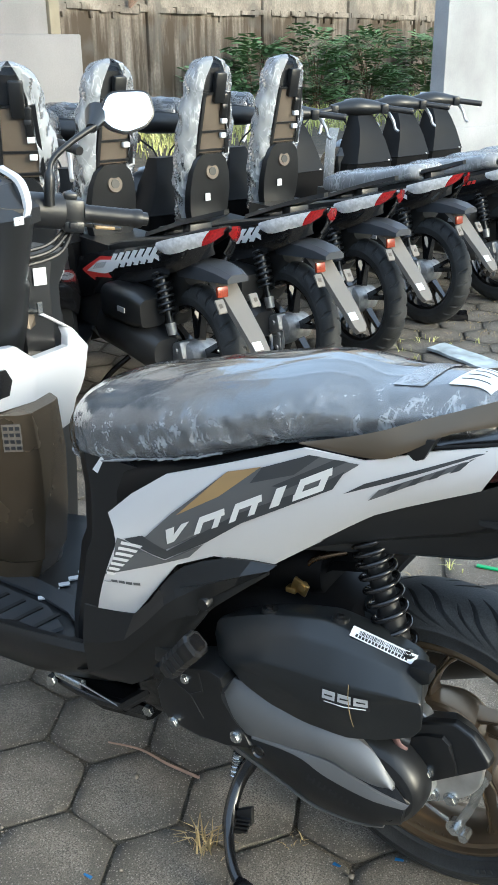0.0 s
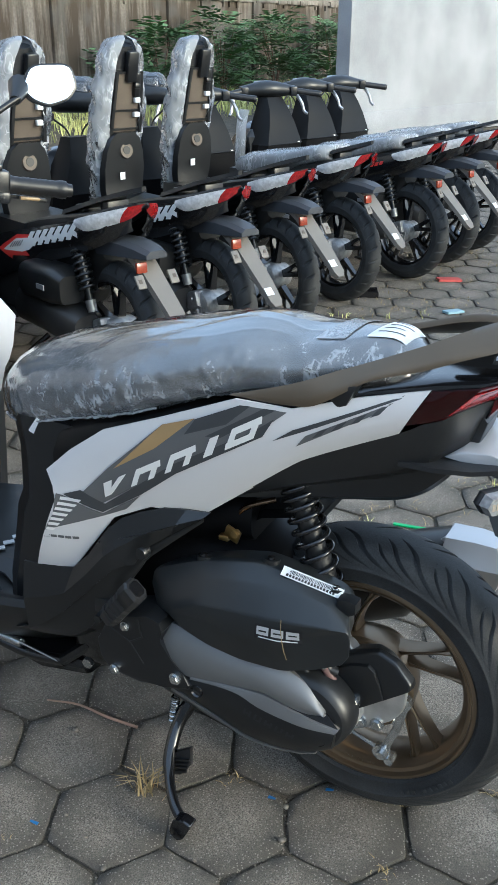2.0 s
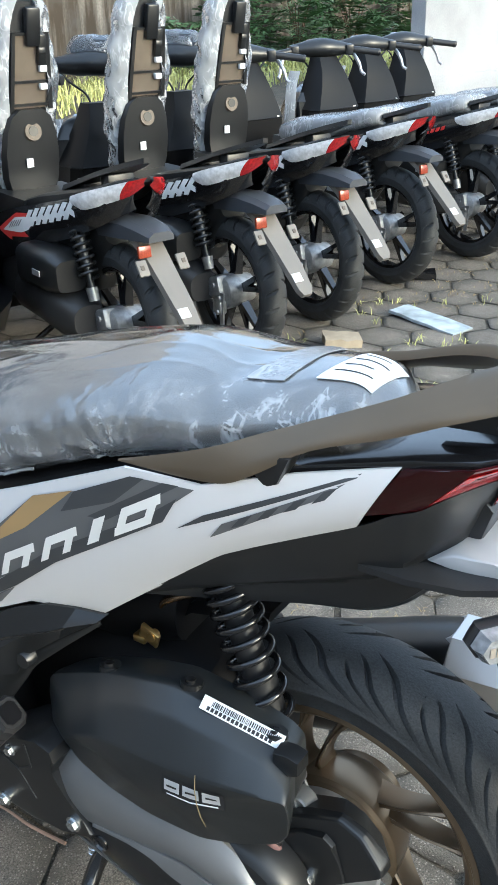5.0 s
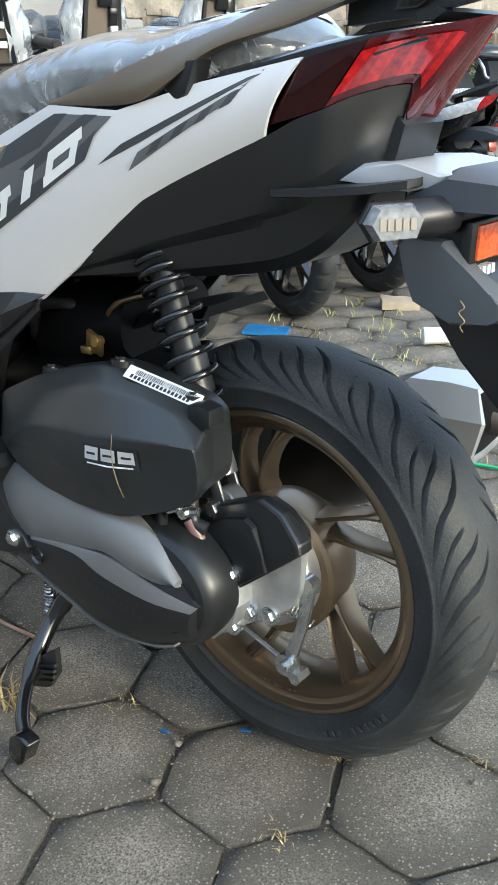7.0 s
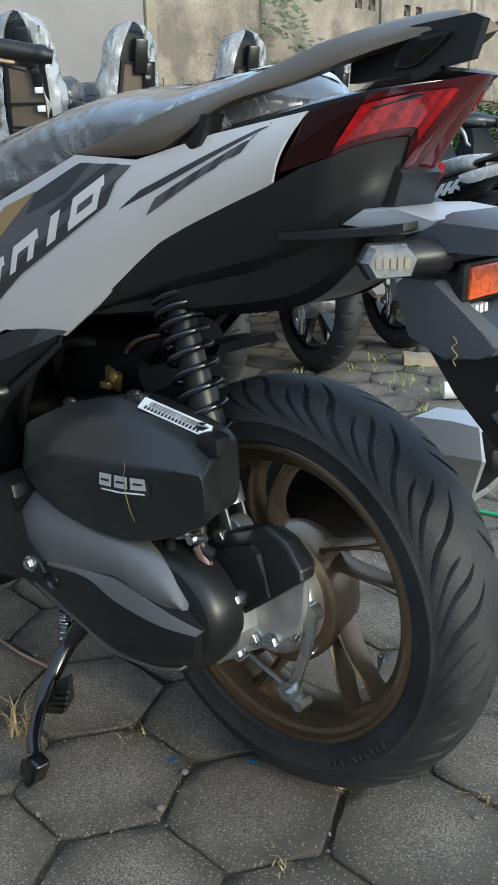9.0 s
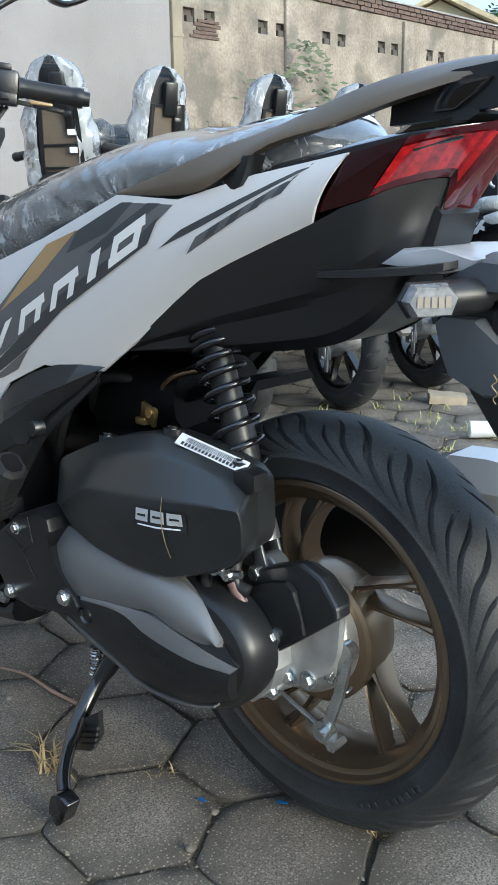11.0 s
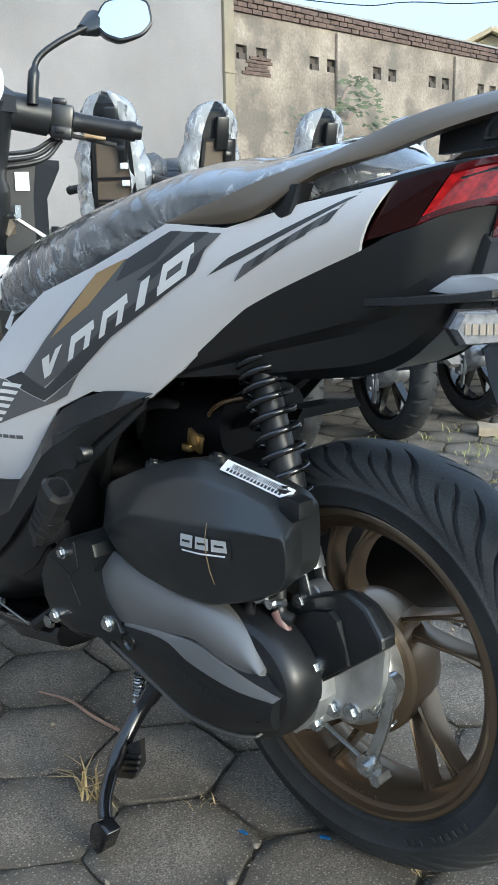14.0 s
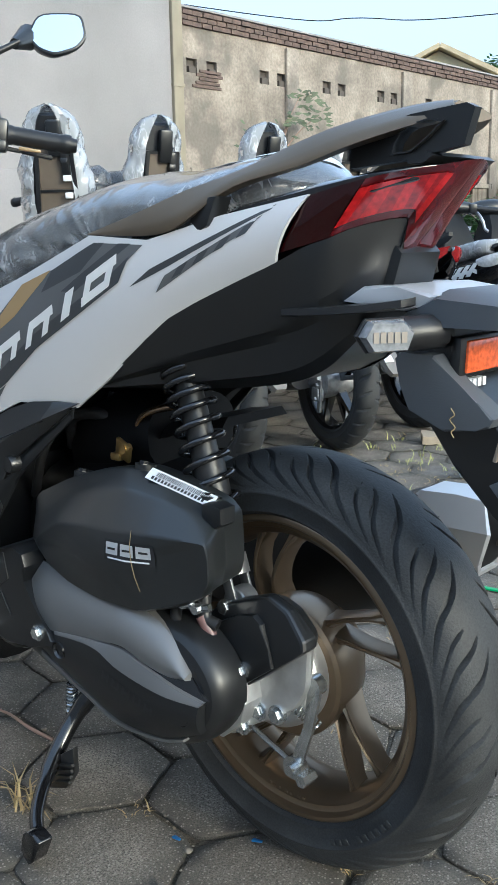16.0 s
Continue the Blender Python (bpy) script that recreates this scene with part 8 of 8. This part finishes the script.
scrap("paper_scrap", (-1.02, 3.05), (0.10, 0.05, 0.01), 60, shader("light_blue_scrap", (0.3, 0.45, 0.52), 0.5), "light blue plastic scrap on the pavers", "scrap")
scrap("dark_rag", (-1.52, 3.12), (0.12, 0.10, 0.03), 30, GLOSSB, "black plastic bag scrap by a wheel", "bag")
# A small white bottle lying on its side.
bm = loft(bmesh.new(), [[V((0.02 * math.cos(a) * f, y, 0.021 + 0.02 * math.sin(a) * f)) for a in [k * math.pi / 6 for k in range(12)]] for y, f in ((-0.04, 0.9), (-0.038, 1.0), (0.03, 0.92), (0.04, 0.7))])
cup = solid("plastic_cup", bm, shader("milky_bottle", (0.72, 0.72, 0.72), 0.3), "small white bottle lying on the pavers", "cup")
cup.matrix_basis = pose(-0.955, 1.765, 0.001, 0, 0, -47) @ Matrix.Scale(1.45, 4)
bm = beam(bmesh.new(), (-0.42, 0.93, 0.004), (-0.27, 0.96, 0.006), 0.012, 0.008, 0.004, 0.004, side=(0, 0, 1))
solid("green_strap", bm, shader("green_strap_plastic", (0.05, 0.4, 0.12), 0.4), "thin bright green plastic strap on the pavers", "strap")
bm = tube(bmesh.new(), smooth_line([(-0.728, -0.135, 0.004), (-0.66, -0.115, 0.007), (-0.59, -0.113, 0.006), (-0.519, -0.104, 0.005)], 5), [0.0018 + 0.0001 * k for k in range(16)], 6)
solid("twig", bm, TWIG, "thin pinkish dry twig on the pavers", "twig")
rng = random.Random(31)
for x, y in ((-0.49, -0.345), (-0.43, -0.365), (-0.17, -0.127), (-0.62, -0.17), (-0.575, -0.095), (0.155, 0.06), (-0.36, -0.40), (-0.14, -0.195)):
    bm = bmesh.new()
    s = rng.uniform(0.004, 0.008)
    bmesh.ops.create_icosphere(bm, subdivisions=2, radius=s)
    for v in bm.verts:
        v.co *= 1 + 0.35 * noise.noise(v.co * 130 + V((x * 50, y * 50, 0)))
        v.co.z *= 0.6
    o = solid("pebble", bm, STONE, "small pale pebble in a joint", "pebble", group="pebbles in the joints")
    o.matrix_basis = pose(x, y, 0.003)
for (x, y), (x1, y1) in (((-0.210, -0.12), (-0.196, -0.12)), ((-0.13, -0.05), (-0.116, -0.046)), ((-0.52, -0.385), (-0.535, -0.388))):
    bm = beam(bmesh.new(), (x, y, 0.0), (x1, y1, 0.002), 0.006, 0.003, 0.002, 0.002, side=(0, 0, 1))
    solid("blue_shred", bm, BLUEP, "thin shred of blue plastic in a joint", "plastic shred", group="blue shreds")

bm = bmesh.new()
blades(bm, rng, -0.405, -0.222, 26, 0.085, 0.022, 1.0, 0.0018)
solid("grass_tuft", bm, STRAW, "dry straw-coloured grass tuft in a joint", "grass")
bm = bmesh.new()
for x, y in ((0.138, 0.098), (0.031, -0.158), (-0.296, -0.12), (0.0, -0.005)):
    blades(bm, rng, x, y, 12, 0.022, 0.02, 2.5, 0.0012)
for _ in range(900):
    x, y = rng.uniform(-1.6, 1.4), rng.uniform(0.35, 4.6)
    q = V((x, y, 0)) - V((-0.062, -0.106, 0))
    if noise.noise(V((x * 1.6, y * 1.6, 2))) > 0.02:
        blades(bm, rng, x, y, 4, 0.035, 0.03, 2.6, 0.0014)
for _ in range(60):
    x, y = rng.uniform(-1.2, 0.5), rng.uniform(-0.6, 0.35)
    if noise.noise(V((x * 3, y * 3, 7))) > 0.25:
        blades(bm, rng, x, y, 4, 0.012, 0.02, 3.0, 0.001, 0.0)
for _ in range(1500):
    x, y = rng.uniform(-1.5, 1.6), 1.3 + 6.5 * rng.random() ** 1.4
    if noise.noise(V((x * 1.1, y * 1.1, 5))) > -0.05:
        blades(bm, rng, x, y, 5, 0.03, 0.07, 3.2, 0.0022)
solid("joint_grass", bm, STRAW, "dry yellowish grass and straw in the paving joints", "grass", kind="stuff")
bm = bmesh.new()
for _ in range(330):
    x, y = rng.uniform(-1.6, 1.4), rng.uniform(0.5, 4.6)
    if noise.noise(V((x * 1.3, y * 1.3, 9))) > 0.05:
        blades(bm, rng, x, y, 7, 0.05, 0.03, 1.4, 0.0016)
solid("green_joint_grass", bm, LEAFY, "small green grass tufts in the paving joints", "grass", kind="stuff")


# ---- paving, last ----
PITCH, TURN = 0.207, radians(29)
A1 = V((math.cos(TURN), math.sin(TURN), 0)) * PITCH
A2 = V((math.cos(TURN + math.pi / 3), math.sin(TURN + math.pi / 3), 0)) * PITCH
ORIGIN = V((-0.062, -0.106, 0))


def paver_rings(rng, side=6):
    """Rings of a worn hexagonal block, from its foot to its slightly domed top."""
    R = PITCH / math.sqrt(3) * rng.uniform(0.972, 0.996)
    corner = [(math.cos(radians(-1 + 60 * k)) * R, math.sin(radians(-1 + 60 * k)) * R) for k in range(6)]
    pts = []
    for (x0, y0), (x1, y1) in zip(corner, corner[1:] + corner[:1]):
        for k in range(side):
            t = 0.045 + 0.91 * k / (side - 1)
            w = rng.uniform(0.974, 1.007) * (0.986 if k in (0, side - 1) else 1.0)
            pts.append(((x0 + (x1 - x0) * t) * w, (y0 + (y1 - y0) * t) * w))
    out = []
    for f, z in ((1.0, -0.03), (1.0, -0.006), (0.992, -0.0022), (0.978, -0.0004), (0.80, 0.0), (0.42, 0.0007)):
        out.append([(x * f * (1 if f > 0.97 else rng.uniform(0.99, 1.01)), y * f, z) for x, y in pts])
    return out


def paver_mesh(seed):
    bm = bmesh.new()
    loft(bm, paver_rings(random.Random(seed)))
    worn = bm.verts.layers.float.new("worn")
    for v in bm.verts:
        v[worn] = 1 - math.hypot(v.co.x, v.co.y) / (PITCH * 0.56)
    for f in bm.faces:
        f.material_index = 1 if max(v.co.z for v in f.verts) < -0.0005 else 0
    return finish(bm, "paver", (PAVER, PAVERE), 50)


def joint_gravel():
    """Grit and small stones lying in the joints."""
    rng = random.Random(14)
    verts, faces = [], []
    for _ in range(9000):
        i, j, e, t = rng.randrange(-9, 9), rng.randrange(-5, 12), rng.randrange(3), rng.uniform(-0.5, 0.5)
        c = ORIGIN + A1 * i + A2 * j
        if not (-1.7 < c.x < 1.0 and -0.8 < c.y < 1.6) or noise.noise(c * 6 + V((e, t, 0))) < -0.15:
            continue
        a = TURN + e * math.pi / 3
        n, d = V((math.cos(a), math.sin(a), 0)), V((-math.sin(a), math.cos(a), 0))
        p = c + n * (PITCH / 2 + rng.gauss(0, 0.006)) + d * t * PITCH / math.sqrt(3)
        s = rng.uniform(0.001, 0.003) * (1.7 if rng.random() < 0.05 else 1)
        b = len(verts)
        z = -0.006 + rng.uniform(0, 0.005)
        for k in range(5):
            w = rng.uniform(0.7, 1.2) * s
            verts.append((p.x + w * math.cos(k * 1.257), p.y + w * math.sin(k * 1.257), z))
        verts.append((p.x + rng.gauss(0, 0.3) * s, p.y + rng.gauss(0, 0.3) * s, z + s * 1.1))
        faces += [(b + k, b + (k + 1) % 5, b + 5) for k in range(5)]
    me = bpy.data.meshes.new("joint_gravel")
    me.from_pydata(verts, [], faces)
    me.materials.append(STONE)
    tagged(new("joint_gravel", me), "fine grit and small stones in the paving joints", "gravel", kind="stuff")


joint_gravel()
paving = thing("pavement", "weathered hexagonal concrete pavers with sandy joints", "pavement")
tagged(paving, kind="structure")
paver_kinds = [paver_mesh(s) for s in range(8)]
rng = random.Random(8)
near, rest = [], []
for i in range(-60, 60):
    for j in range(-60, 75):
        c = ORIGIN + A1 * i + A2 * j
        if -6.3 < c.x < 3.2 and -3.0 < c.y < 9.2:
            (near if -1.62 < c.x < 0.95 and -0.62 < c.y < 2.4 and len(near) < 300 and (c.y < 0.75 or c.x > -1.3) else rest).append(c)
for c in near:
    ob = new("paver", rng.choice(paver_kinds))
    ob.parent = paving
    ob.matrix_basis = Matrix.Translation(c + V((rng.gauss(0, 0.0016), rng.gauss(0, 0.0016), rng.uniform(-0.003, 0.0)))) @ Euler((rng.gauss(0, 0.006), rng.gauss(0, 0.006), rng.choice(range(6)) * math.pi / 3 + rng.gauss(0, 0.013))).to_matrix().to_4x4()
verts, faces, edge, worn = [], [], [], []
for c in rest:
    base = len(verts)
    rings = paver_rings(rng, 3)[1:]
    dz, tx, ty = rng.uniform(-0.004, 0.0), rng.gauss(0, 0.008), rng.gauss(0, 0.008)
    n = len(rings[0])
    for ring in rings:
        verts += [(c.x + x, c.y + y, z + dz + x * tx + y * ty) for x, y, z in ring]
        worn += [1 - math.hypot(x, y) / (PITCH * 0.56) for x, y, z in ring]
    for r in range(len(rings) - 1):
        faces += [(base + r * n + k, base + r * n + (k + 1) % n, base + (r + 1) * n + (k + 1) % n, base + (r + 1) * n + k) for k in range(n)]
    faces.append(tuple(base + (len(rings) - 1) * n + k for k in range(n)))
    edge += [1] * (2 * n) + [0] * (len(faces) - len(edge) - 2 * n)
me = bpy.data.meshes.new("pavers_far")
me.from_pydata(verts, [], faces)
me.polygons.foreach_set("use_smooth", [True] * len(faces))
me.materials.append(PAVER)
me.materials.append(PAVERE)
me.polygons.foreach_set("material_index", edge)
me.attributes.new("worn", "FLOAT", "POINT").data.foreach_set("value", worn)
ob = new("pavers_far", me)
ob.parent = paving
tagged(ob, kind="stuff")
